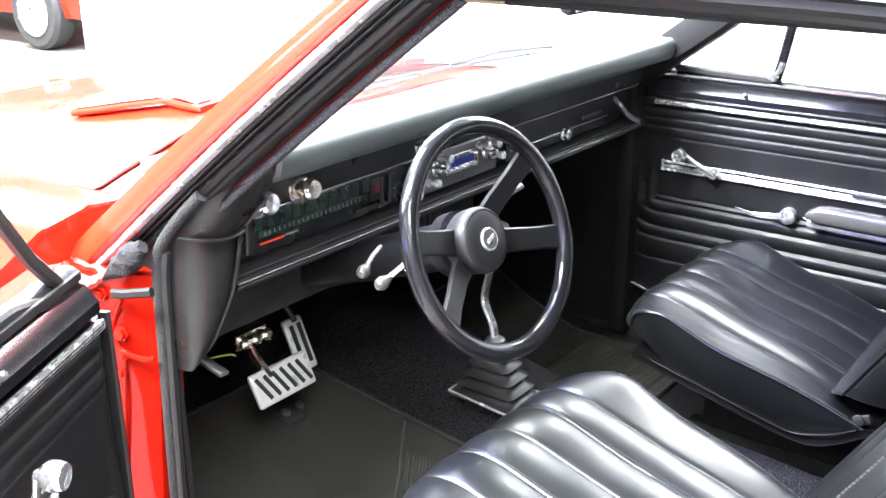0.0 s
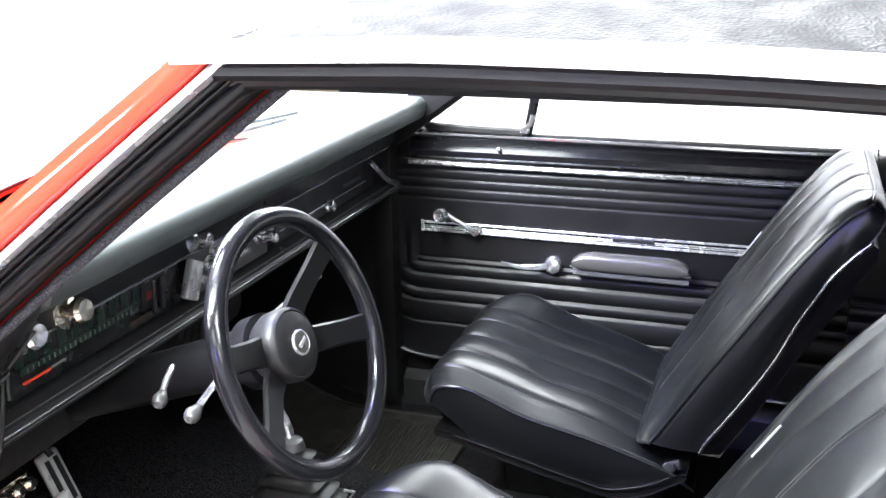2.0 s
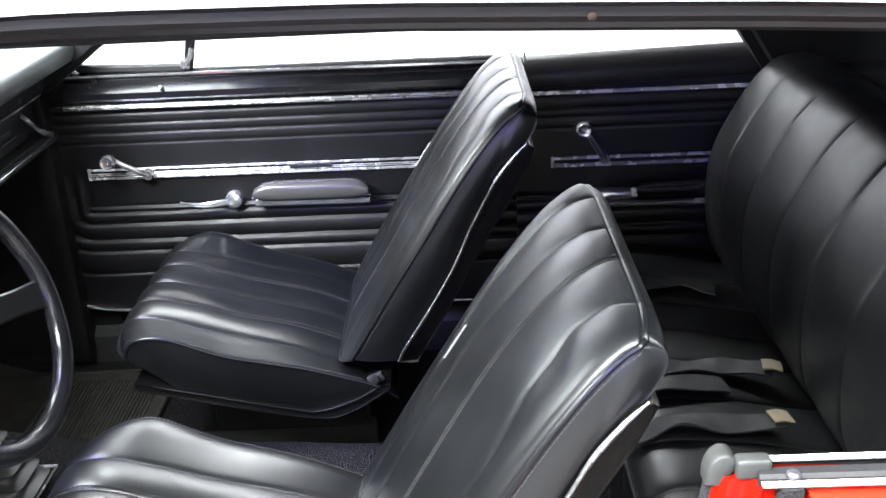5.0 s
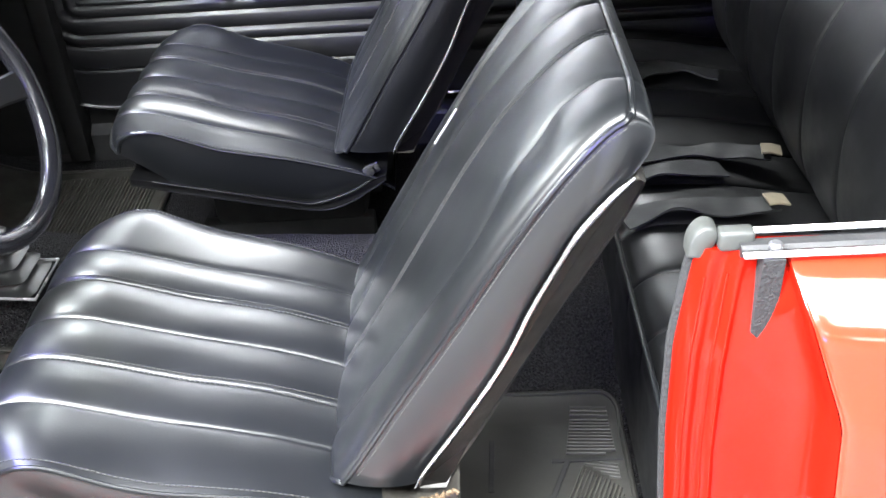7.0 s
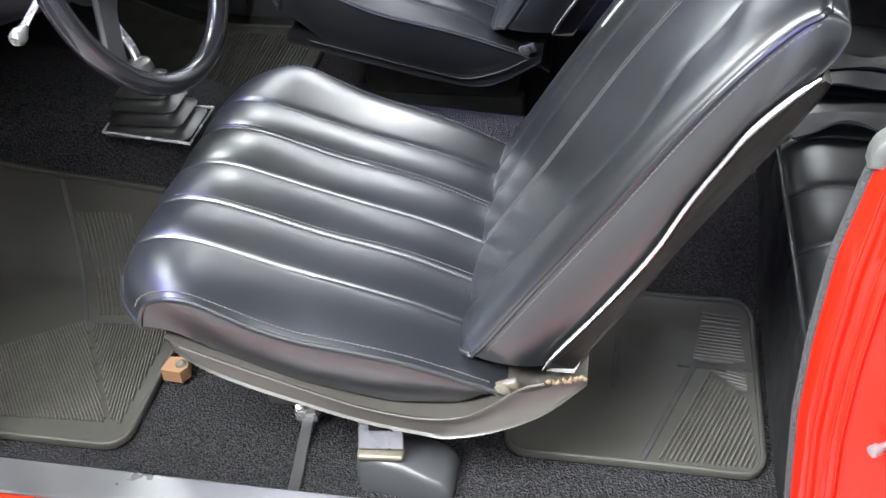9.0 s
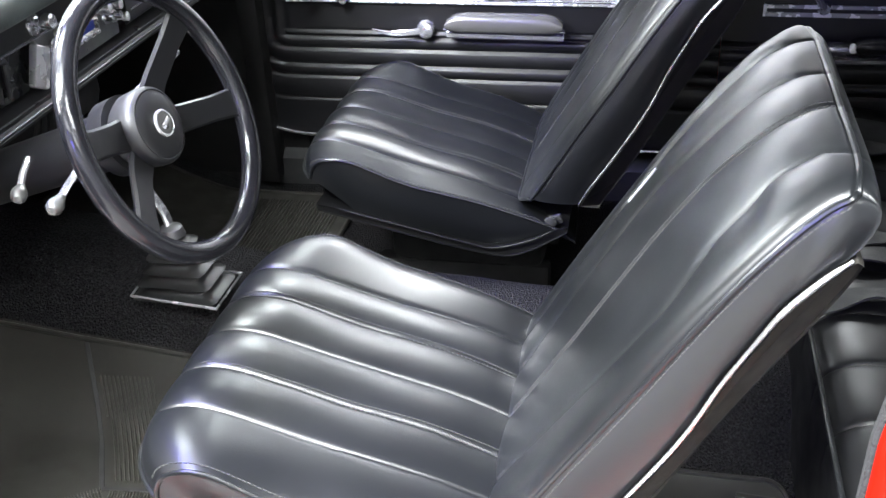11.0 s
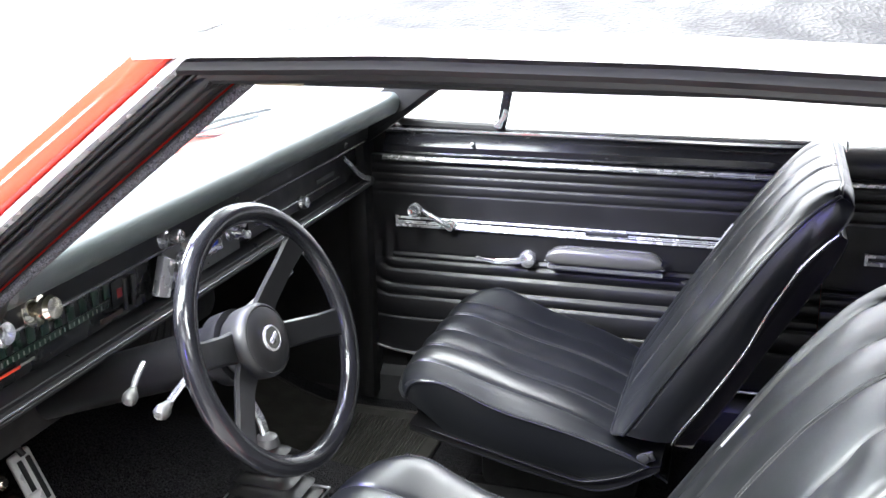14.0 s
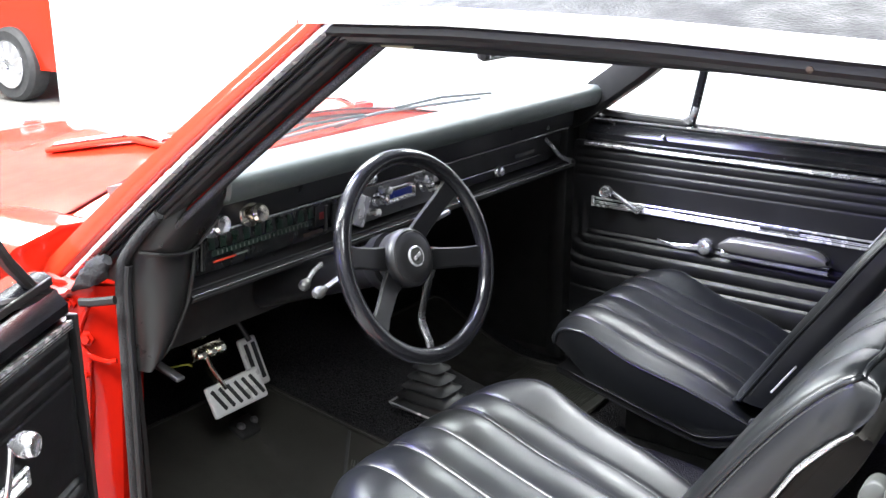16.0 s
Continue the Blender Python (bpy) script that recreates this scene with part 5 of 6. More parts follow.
def pedal(name, c, w, h, lean, n, vertical, label):
    o = thing(name, c, label, "pedal")
    R = Matrix.Rotation(radians(lean), 3, "Y")
    bm = B()
    box(bm, c, (0.012, w, h), 0.006, R, 3)
    pd = part("pad", bm, PEDALM, o, "bare aluminium pad")
    for k in range(n):
        s = (k + 0.5) / n - 0.5
        off = Vector((0.0065, s * w * 0.86, 0)) if not vertical else Vector((0.0065, s * w * 0.80, 0))
        bm = B()
        box(bm, (0, 0, 0), (0.004, w * 0.86 / n * (0.46 if vertical else 0.40), h * 0.74), 0.0015)
        bmesh.ops.rotate(bm, matrix=Matrix.Rotation(radians(0 if vertical else 24), 3, "X"), verts=bm.verts)
        bmesh.ops.rotate(bm, matrix=R, verts=bm.verts)
        bmesh.ops.translate(bm, vec=Vector(c) + R @ off, verts=bm.verts)
        part("rubber_insert", bm, RUBBER, pd, "black rubber insert")
    return o


bp = pedal("brake_pedal", (-0.474, -0.320, 0.570), 0.142, 0.066, -28, 6, False, "wide aluminium brake pedal with black rubber slots")
bm = B()
sweep(bm, smoothline([(-0.482, -0.345, 0.585), (-0.50, -0.37, 0.65), (-0.50, -0.38, 0.75), (-0.48, -0.38, 0.85)], 12), rect(0.022, 0.010, 0.003), (0, 1, 0))
part("pedal_arm", bm, BRASSY, bp, "rusty steel pedal arm")
apd = pedal("accelerator_pedal", (-0.535, -0.214, 0.585), 0.050, 0.108, -24, 2, True, "narrow aluminium accelerator pedal with rubber strips")
bm = B()
sweep(bm, smoothline([(-0.545, -0.212, 0.63), (-0.58, -0.23, 0.70), (-0.60, -0.25, 0.80)], 10), rect(0.012, 0.010, 0.003), (0, 1, 0))
part("pedal_arm", bm, PLASTIC, apd)
ds = thing("dimmer_switch", (-0.565, -0.215, 0.41), "black rubber floor pad with metal studs", "floor switch")
bm = B()
box(bm, (-0.565, -0.215, 0.424), (0.055, 0.075, 0.016), 0.007, Matrix.Rotation(radians(24), 3, "Y"), 3)
dp = part("rubber_pad", bm, RUBBER, ds)
for y in (-0.235, -0.195):
    bm = B()
    lathe(bm, [(0.010, 0), (0.010, 0.004), (0.006, 0.008), (0, 0.008)], (-0.563, y, 0.431), (0.4, 0, 1), 12)
    part("stud", bm, GREY, dp)

# ---------- bucket seats ----------


def pillow(bm, front, back, hw, yc, seams, depth, puff, edge, nf=44, nb=26, fade0=(0.0, 0.02), fade1=(0.6, 0.76), taper=None, under=None):
    """A stuffed form: side profile front + back, with creases at seams(s) across the front."""
    F = [v.xz for v in smoothline([(x, 0, z) for x, z in front], nf)]
    K = [v.xz for v in smoothline([(x, 0, z) for x, z in back], nb)]
    P = F + K
    n = len(P)
    area = sum(P[i].x * P[(i + 1) % n].y - P[(i + 1) % n].x * P[i].y for i in range(n))
    sg = 1 if area > 0 else -1
    N = []
    for i in range(n):
        t = P[(i + 1) % n] - P[i - 1]
        N.append(Vector((t.y, -t.x)).normalized() * sg)

    def ease(v, a, b):
        q = max(0.0, min(1.0, (v - a) / (b - a)))
        return q * q * (3 - 2 * q)
    fadev = [ease(i / (nf - 1), *fade0) * (1 - ease(i / (nf - 1), *fade1)) if i < nf else 0.0 for i in range(n)]
    knots = [[-hw] + [f(min(i, nf - 1) / (nf - 1)) if callable(f) else f for f in seams] + [hw] for i in range(n)]
    m = len(seams)
    inner = [0, 0.02, 0.045, 0.08, 0.13, 0.2, 0.3, 0.4, 0.5, 0.6, 0.7, 0.8, 0.87, 0.92, 0.955, 0.98]
    outer = [0, 0.012, 0.03, 0.06, 0.1, 0.16, 0.24, 0.33, 0.43, 0.53, 0.62, 0.70, 0.77, 0.83, 0.88, 0.92, 0.95, 0.975, 0.99]
    cols = []
    for k in range(m + 1):
        if k == 0:
            cols += [(0, 1 - w) for w in reversed(outer + [1.0])][:-1]
        elif k == m:
            cols += [(k, w) for w in outer + [1.0]]
        else:
            cols += [(k, w) for w in inner]
    rings = []
    for k, w in cols:
        ring = []
        for i in range(n):
            a, b = knots[i][k], knots[i][k + 1]
            y = a + (b - a) * w
            lo = 0.0 if under is None else ease(i, nf - 3, nf + 3) * (1 - ease(i, n - 4, n))
            ed = edge + ((under or 0) - edge) * lo
            q = max(0, 1 - (hw - abs(y)) / ed)
            ins = ed * (1 - math.sqrt(max(0, 1 - q * q)))
            g = 0.0
            if m:
                da = y - a if k > 0 else 1.0
                db = b - y if k < m else 1.0
                g = puff * 4 * w * (1 - w) - depth * math.exp(-abs(min(da, db)) / 0.0035)
            g *= fadev[i]
            ring.append((P[i].x + N[i].x * (g - ins), yc + y * (taper(i / n) if taper else 1), P[i].y + N[i].y * (g - ins)))
        rings.append(ring)
    loft(bm, rings)
    return F, K, N


def dashes(bm, path, step=0.0062, w=0.0007, ln=0.0040):
    acc = 0.0
    path = [Vector(p) for p in path]
    for a, b in zip(path, path[1:]):
        L_ = (b - a).length
        if L_ < 1e-6:
            continue
        d = (b - a) / L_
        s = d.cross(Vector((0, 1, 0)))
        if s.length < 0.2:
            s = d.cross(Vector((0, 0, 1)))
        s.normalize()
        t = d.cross(s)
        x = step - acc
        while x < L_:
            c = a + d * x
            rings = [[c + d * (sx * ln / 2) + s * (p * w) + t * (q * w) for p, q in ((-1, -1), (1, -1), (1, 1), (-1, 1))] for sx in (-1, 1)]
            loft(bm, rings)
            x += step
        acc = (L_ - (x - step))


PY = 0.385
SEAMS = (-0.162, -0.084, -0.004, 0.078, 0.152)
CF = [(0.470, 0.550), (0.400, 0.584), (0.29, 0.628), (0.17, 0.660), (0.10, 0.682), (0.045, 0.697), (0.0, 0.699), (-0.034, 0.687), (-0.050, 0.669), (-0.055, 0.650)]
BF = [(0.360, 0.580), (0.395, 0.637), (0.45, 0.727), (0.505, 0.815), (0.575, 0.925), (0.632, 1.003), (0.668, 1.040), (0.690, 1.054), (0.703, 1.057)]


def soft(v, a, b):
    q = max(0.0, min(1.0, (v - a) / (b - a)))
    return q * q * (3 - 2 * q)


CUSH_HW, CUSH_N = 0.263, 64
CUSH_P = [v.xz for v in smoothline([(x, 0, z) for x, z in CF], CUSH_N)]
CUSH_NRM = []
for _i in range(CUSH_N):
    _t = CUSH_P[min(_i + 1, CUSH_N - 1)] - CUSH_P[max(_i - 1, 0)]
    CUSH_NRM.append(Vector((_t.y, -_t.x)).normalized())


def cushion_pt(i, w, out=0.0, sag=0.0):
    """A place on the cushion's top: row i from the rear to the front welt, w from -1 to 1 across;
    sag sinks the middle below the edge on the tunnel side."""
    x, z = CUSH_P[i]
    n = CUSH_NRM[i]
    hw = interp(x, [0.0, 0.20, 0.42], [CUSH_HW, CUSH_HW, CUSH_HW - 0.014])
    q = max(0.0, (abs(w) * hw - hw + 0.050) / 0.050)
    drop = 0.029 * (1 - math.sqrt(max(0.0, 1 - q * q))) * interp(x, [-0.05, 0.0, 0.18], [0.35, 0.50, 1.0])
    ease = soft(-w, 0.72, 1.0)
    if sag:
        low = 0.018 * interp(x, [-0.05, 0.0, 0.27, 0.45], [0.8, 1.2, 1.0, 0.3])
        drop = drop * (1 - ease) + low * ease + sag * (1 - ease)
    elif w < 0:
        low = interp(x, [-0.05, 0.04, 0.14, 0.20, 0.26, 0.33, 0.42], [0.010, 0.013, 0.016, 0.014, 0.011, 0.005, 0.001])
        drop = low * max(0.0, (abs(w) * hw - hw + 0.092) / 0.092) ** 3.0
    y = w * hw
    s = i / (CUSH_N - 1)
    near = min((abs(y - c) for c in SEAMS))
    spans = [-hw, *SEAMS, hw]
    g = 0.0
    for k, (a, b) in enumerate(zip(spans, spans[1:])):
        if a <= y <= b:
            v = (y - a) / (b - a)
            if k == 0:
                v = 0.5 + 0.5 * v
            elif k == len(spans) - 2:
                v = 0.5 * v
            g = 0.0046 * (4 * v * (1 - v)) ** 0.9
    fade = soft(s, 0.0, 0.04) * (1 - soft(s, 0.72, 0.92))
    g = (g - 0.0024 * math.exp(-near / 0.0024)) * fade
    wave = 0.0016 * noise.noise((x * 9, y * 14, 4.0)) * fade * (1 - q)
    d = g + wave - drop + out
    back_ = 0.048 * max(0.0, (abs(w) - 0.50) / 0.50) ** 2.6 * soft(0.22 - x, 0.0, 0.26)
    if not sag:
        back_ += 0.008 * soft(0.12 - x, 0.0, 0.16)
    return Vector((x + n.x * d + back_, PY + y, z + n.y * d))


def cushion_rows():
    ws = {-1.0, 1.0}
    for c in SEAMS:
        for e in (0.0, 0.0012, 0.003, 0.006, 0.011, 0.018, 0.027, 0.037):
            ws |= {(c - e) / CUSH_HW, (c + e) / CUSH_HW}
    for e in (0.0, 0.001, 0.003, 0.006, 0.010, 0.015, 0.021, 0.028, 0.036, 0.045, 0.056, 0.068):
        ws |= {-1 + e / CUSH_HW, 1 - e / CUSH_HW}
    return sorted(ws)


def along(xs, ys, prof):
    """Seam line given by the fore-and-aft place on the profile."""
    px = [p[0] for p in prof]
    return lambda s: interp(interp(s * (len(px) - 1), list(range(len(px))), px), xs, ys)


BACKSEAMS = [along([0.36, 0.45, 0.511, 0.552, 0.575, 0.594, 0.632, 0.676, 0.70], [-0.128, -0.150, -0.166, -0.171, -0.160, -0.140, -0.125, -0.136, -0.154], BF),
             along([0.36, 0.45, 0.54, 0.59, 0.64, 0.70], [-0.012, -0.011, 0.003, -0.002, -0.024, -0.046], BF),
             along([0.36, 0.458, 0.511, 0.55, 0.587, 0.626, 0.666, 0.70], [0.080, 0.112, 0.122, 0.116, 0.100, 0.084, 0.064, 0.040], BF),
             along([0.36, 0.45, 0.55, 0.60, 0.65, 0.70], [0.165, 0.185, 0.196, 0.190, 0.172, 0.145], BF)]
BACK_HB, BACK_N = 0.232, 66
BACK_P = [v.xz for v in smoothline([(x, 0, z) for x, z in BF], BACK_N)]
BACK_NRM = []
for _i in range(BACK_N):
    _t = BACK_P[min(_i + 1, BACK_N - 1)] - BACK_P[max(_i - 1, 0)]
    BACK_NRM.append((Vector((-_t.y, _t.x)).normalized(), _t.normalized()))


def back_pt(i, w, out=0.0):
    """A place on the pleated front: row i from the foot to the top welt, w from -1 to 1 across."""
    s = i / (BACK_N - 1)
    hb = BACK_HB * (0.955 + 0.045 * math.sin(math.pi * min(1.0, s * 1.35))) * (1 - 0.045 * soft(s, 0.84, 1.0) ** 2)
    y = w * hb
    knots = [-hb] + [f(s) for f in BACKSEAMS] + [hb]
    near = min(abs(y - c) for c in knots[1:-1])
    g = 0.0
    for k, (a, b) in enumerate(zip(knots, knots[1:])):
        if a <= y <= b:
            v = (y - a) / (b - a)
            g = 0.0052 * (4 * v * (1 - v)) ** 0.9
    g *= soft(s, 0.0, 0.06) * (1 - 0.9 * soft(s, 0.62, 0.97))
    g -= 0.0024 * math.exp(-near / 0.0024) * soft(s, 0.0, 0.05) * (1 - 0.7 * soft(s, 0.90, 1.0))
    g += 0.0014 * noise.noise((s * 6, y * 12, 8.0))
    # pucker in the outer seam
    g -= 0.006 * math.exp(-((s - 0.60) / 0.035) ** 2 - ((y + 0.155) / 0.03) ** 2)
    e = max(0.0, 1 - (hb - abs(y)) / 0.026)
    f = max(0.0, 1 - (1 - s) / 0.05)
    g -= 0.010 * (1 - math.sqrt(max(0.0, 1 - e * e))) + 0.004 * f * f
    g += out
    slip = 0.075 * max(0.0, (abs(w) - 0.60) / 0.40) ** 2.6 * (soft(s, 0.78, 1.0) - (1 - soft(s, 0.0, 0.14)))
    j = max(0.0, min(BACK_N - 1.001, (s - slip) * (BACK_N - 1)))
    lo, fr_ = int(j), j - int(j)
    p = BACK_P[lo].lerp(BACK_P[lo + 1], fr_)
    n = BACK_NRM[lo][0].lerp(BACK_NRM[lo + 1][0], fr_)
    return Vector((p.x + n.x * g, PY + y, p.y + n.y * g))


def back_cols():
    cs = {-1.0, 1.0}
    for e in (0.001, 0.003, 0.006, 0.010, 0.015, 0.021, 0.028, 0.036):
        cs |= {-1 + e / BACK_HB, 1 - e / BACK_HB}
    cs |= {-0.86 + 0.0125 * k for k in range(138)}
    return sorted(c for c in cs if -1 <= c <= 1)


WORN = material("worn_beige_metal", (0.09, 0.08, 0.06), 0.4, metal=0.4, var=0.4, var_scale=60, rvar=0.15)


def plate(bm, front, back, hw, under, hollow=0.0):
    """A moulded shell with the side profile front + back, drawn in below and hollowed above."""
    F = [v.xz for v in smoothline([(x, 0, z) for x, z in front], 34)]
    K = [v.xz for v in smoothline([(x, 0, z) for x, z in back], 34)]
    P = F + K
    n = len(P)
    c = sum((p for p in P), Vector((0, 0))) / n
    low = [0.0] * 34 + [math.sin(math.pi * i / 33) ** 0.5 for i in range(34)]
    rings = []
    for k, s in ((1, -1), (0, -1), (0, -0.96), (0, 0), (0, 0.96), (0, 1), (1, 1)):
        ring = []
        for i, p in enumerate(P):
            t = P[(i + 1) % n] - P[i - 1]
            q = p
            y = s * (hw - under * low[i] * abs(s) + (0.004 if abs(s) < 1 or k == 0 else 0.0))
            if k:
                q = p + (Vector((p.x, interp(p.x, [f.x for f in F], [f.y for f in F]) * 0.5 + interp(-p.x, [-f.x for f in K], [f.y for f in K]) * 0.5)) - p) * 0.12
            if hollow and abs(s) < 1 and i < 34:
                q = Vector((p.x, p.y + (interp(-p.x, [-f.x for f in K], [f.y for f in K]) - p.y) * hollow * soft(p.x, 0.42, 0.47)))
            ring.append((q.x, PY + y, q.y))
        rings.append(ring)
    loft(bm, rings)


def bucket_seat(label, SHF, SHK, LIP, shell_mat, sag=0.0):
    o = thing("bucket_seat", (0.2, PY, 0.36), label, "car seat", "front bucket seats")
    HW, HB = 0.262, 0.232

    def cp(i, w, out=0.0):
        return cushion_pt(i, w, out, sag)
    bm = B()
    ws = cushion_rows()
    loft(bm, [[cp(i, w) for w in ws] for i in range(CUSH_N)], closed=False)
    cu = part("seat_cushion", bm, SEAT, o, "pleated black vinyl cushion", angle=80)
    # edge of the cushion: down one side, across the front, back up the other
    rim = [cp(i, -1) for i in range(0, CUSH_N)] + [cp(CUSH_N - 1, w) for w in ws[1:-1]] + [cp(i, 1) for i in range(CUSH_N - 1, -1, -1)]
    LIPX, LIPZ = zip(*LIP)

    def skirt(k, sink):
        ring = []
        for p in rim:
            c = Vector((0.22, PY))
            fr = soft(0.12 - p.x, 0.0, 0.13)
            q = Vector((p.x + 0.078 * fr * k, PY + (p.y - PY) * (1 - 0.055 * k)))
            zl = interp(q.x, LIPX, LIPZ)
            bulge = 0.005 * math.sin(math.pi * k)
            ring.append((q.x - bulge * fr, q.y + math.copysign(bulge * (1 - fr), q.y - PY), p.z - sink + (min(p.z - 0.012, zl) - p.z) * k))
        return ring
    bm = B()
    loft(bm, [skirt(k, 0.0015) for k in (0.0, 0.08, 0.25, 0.5, 0.75, 1.0)] + [[(0.22 + (x - 0.22) * 0.9, PY + (y - PY) * 0.9, z - 0.004) for x, y, z in skirt(1.0, 0.0)]], cap0=False)
    part("side_skirt", bm, SEAT, o, "smooth black vinyl skirt under the cushion", angle=50)
    bm = B()
    tube(bm, [Vector((p.x - 0.001, p.y + math.copysign(0.001, p.y - PY), p.z + 0.001)) for p in rim[3:-3]], 0.0031, 8)
    part("welt", bm, SEAT, cu)
    bm = B()
    dashes(bm, [cp(i, -1 + 0.010 / CUSH_HW, 0.0008) for i in range(6, 56)])
    part("stitching", bm, STITCH, cu, "pale grey stitching")
    bm = B()
    dashes(bm, [cp(i, 1 - 0.010 / CUSH_HW, 0.0008) for i in range(6, 56)])
    part("stitching", bm, STITCH, cu, "pale grey stitching")
    for sm in (SEAMS[1], SEAMS[3]):
        for d in (-0.005, 0.005):
            bm = B()
            dashes(bm, [cp(i, (sm + d) / CUSH_HW, 0.0012) for i in range(6, 46)], w=0.0006)
            part("stitching", bm, STITCH, cu, "pale grey stitching")
    bm = B()
    plate(bm, SHF, SHK, HW - 0.009, -0.002, 0.75)
    sh = part("seat_shell", bm, shell_mat, o, "moulded plastic seat shell", angle=60)
    bm = B()
    sweep(bm, smoothline([(x - 0.001, PY - (HW - 0.001), z + 0.001) for x, z in SHF[1:-1]], 30), rect(0.004, 0.0025, 0.001), (0, 1, 0))
    part("shell_lip", bm, shell_mat, sh)
    bm = B()
    bw = back_cols()
    loft(bm, [[back_pt(i, w) for w in bw] for i in range(BACK_N)], closed=False)
    bk = part("backrest", bm, SEAT, o, "pleated black vinyl backrest", angle=80)
    # edge of the pleated front: up one side, across the top, down the other, back along the foot
    rim = [(i / (BACK_N - 1), -1.0) for i in range(BACK_N)] + [(1.0, w) for w in bw[1:-1]] + [(i / (BACK_N - 1), 1.0) for i in range(BACK_N - 1, -1, -1)] + [(0.0, w) for w in reversed(bw[1:-1])]
    edge = [back_pt(round(q * (BACK_N - 1)), w) for q, w in rim]
    pp = [(0.470, 0.604), (0.483, 0.630), (0.529, 0.702), (0.575, 0.782), (0.605, 0.850), (0.632, 0.902), (0.651, 0.936), (0.680, 0.972), (0.700, 0.992)]
    PIPE = [v.xz for v in smoothline([(x, 0, z) for x, z in pp], BACK_N)]

    def band(k):
        ring = []
        for (q, w), p in zip(rim, edge):
            r = PIPE[round(q * (BACK_N - 1))]
            rear_ = Vector((r.x, PY + w * HB * 0.972, r.y))
            m = p.lerp(rear_, k)
            up_ = soft(q, 0.80, 1.0)
            h = math.sin(math.pi * k) ** 0.8
            m.y += math.copysign(0.007 * h * (1 - up_), w) if abs(w) > 0.99 else 0.0
            m += Vector((0.85, 0, 0.50)) * (0.023 * h * up_)
            ring.append(m)
        return ring
    bm = B()
    loft(bm, [band(k) for k in (0.0, 0.05, 0.14, 0.28, 0.44, 0.60, 0.76, 0.90, 1.0)], cap0=False)
    part("side_band", bm, SEAT, bk, "smooth black vinyl side of the backrest", angle=60)
    bm = B()
    mid = sum(edge, Vector()) / len(edge)
    tube(bm, [p + (p - mid).normalized() * 0.0012 for p in edge], 0.0033, 8, (-0.85, 0, 0.5), closed=True)
    part("welt", bm, SEAT, bk)
    for sd in (-1, 1):
        bm = B()
        dashes(bm, [p + Vector((0, sd * 0.0035, 0)) for p in [v.lerp(u, 0.10) for (q, w), v, u in zip(rim, edge, band(1.0)) if w == sd and 0.06 < q < 0.93]], w=0.0007)
        part("stitching", bm, STITCH, bk, "pale grey stitching")
        # bright piping along the side of the back, wider near its top
        bm = B()
        tube(bm, smoothline([(x, PY + sd * (HB * 0.985 + 0.004), z) for x, z in pp], 44), 0.0021, 8, (0, 1, 0), scale=lambda s: 0.45 + 0.6 * min(1, s * 6) * (1 + 0.8 * math.exp(-((s - 0.80) / 0.12) ** 2)) if s < 0.95 else 0.8)
        part("bright_piping", bm, PIPING, bk, "bright metallic piping")
    bm = B()
    rear = [(0.710, 0.986), (0.714, 0.966), (0.692, 0.914), (0.622, 0.794), (0.552, 0.668), (0.505, 0.602)]
    plate(bm, [(x + 0.004, z - 0.002) for x, z in pp], rear, HB * 0.985 - 0.001, 0.036)
    part("back_shell", bm, SHELL, o, "dark grey plastic back shell", angle=60)
    for d in (-0.0045, 0.0045):
        bm = B()
        dashes(bm, [back_pt(i, (BACKSEAMS[1](i / (BACK_N - 1)) + d) / HB, 0.0012) for i in range(4, BACK_N - 2)], w=0.0006)
        part("stitching", bm, STITCH, bk, "pale grey stitching")
    bm = B()
    tube(bm, [(0.505 + 0.031 * k, PY + TAGY, 0.842 + 0.048 * k) for k in (0, 0.5, 1)], 0.0016, 6, (0, 1, 0))
    part("back_tag", bm, TAGM, bk, "small silver tag")
    # hinge and frame
    for sd in (-1, 1):
        # passenger hinges take the dark colour too, painted as in shade
        bm = B()
        box(bm, (0.430, PY + sd * (HB + 0.006), 0.577), (0.032, 0.012, 0.018), 0.005, Matrix.Rotation(radians(-25), 3, "Y"))
        hg = part("back_hinge", bm, DARK if sag else WORN, o, "worn metal hinge")
        bm = B()
        lathe(bm, [(0.010, 0), (0.010, 0.004), (0.006, 0.006), (0, 0.006)], (0.426, PY + sd * (HB + 0.014), 0.579), (0, sd, 0), 14)
        part("hinge_pin", bm, DARK if sag else WORN, hg)
    bm = B()
    box(bm, (0.25, PY, 0.455), (0.30, 0.24, 0.11), 0.02)
    part("seat_frame", bm, DARK, o)
    for sd in (-1, 1):
        bm = B()
        box(bm, (0.24, PY + sd * 0.095, 0.372), (0.34, 0.035, 0.06), 0.006)
        part("seat_track", bm, DARK, o)
    return o


TAGY = 0.140
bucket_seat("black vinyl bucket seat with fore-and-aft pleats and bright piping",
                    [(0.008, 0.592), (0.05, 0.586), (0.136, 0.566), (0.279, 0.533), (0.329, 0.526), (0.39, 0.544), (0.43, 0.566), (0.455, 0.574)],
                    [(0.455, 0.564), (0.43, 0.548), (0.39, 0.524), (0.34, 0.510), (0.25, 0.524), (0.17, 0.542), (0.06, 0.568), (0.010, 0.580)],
                    [(-0.05, 0.602), (0.02, 0.597), (0.136, 0.558), (0.279, 0.525), (0.355, 0.517), (0.42, 0.540), (0.47, 0.56)], SHADESHELL, 0.024)
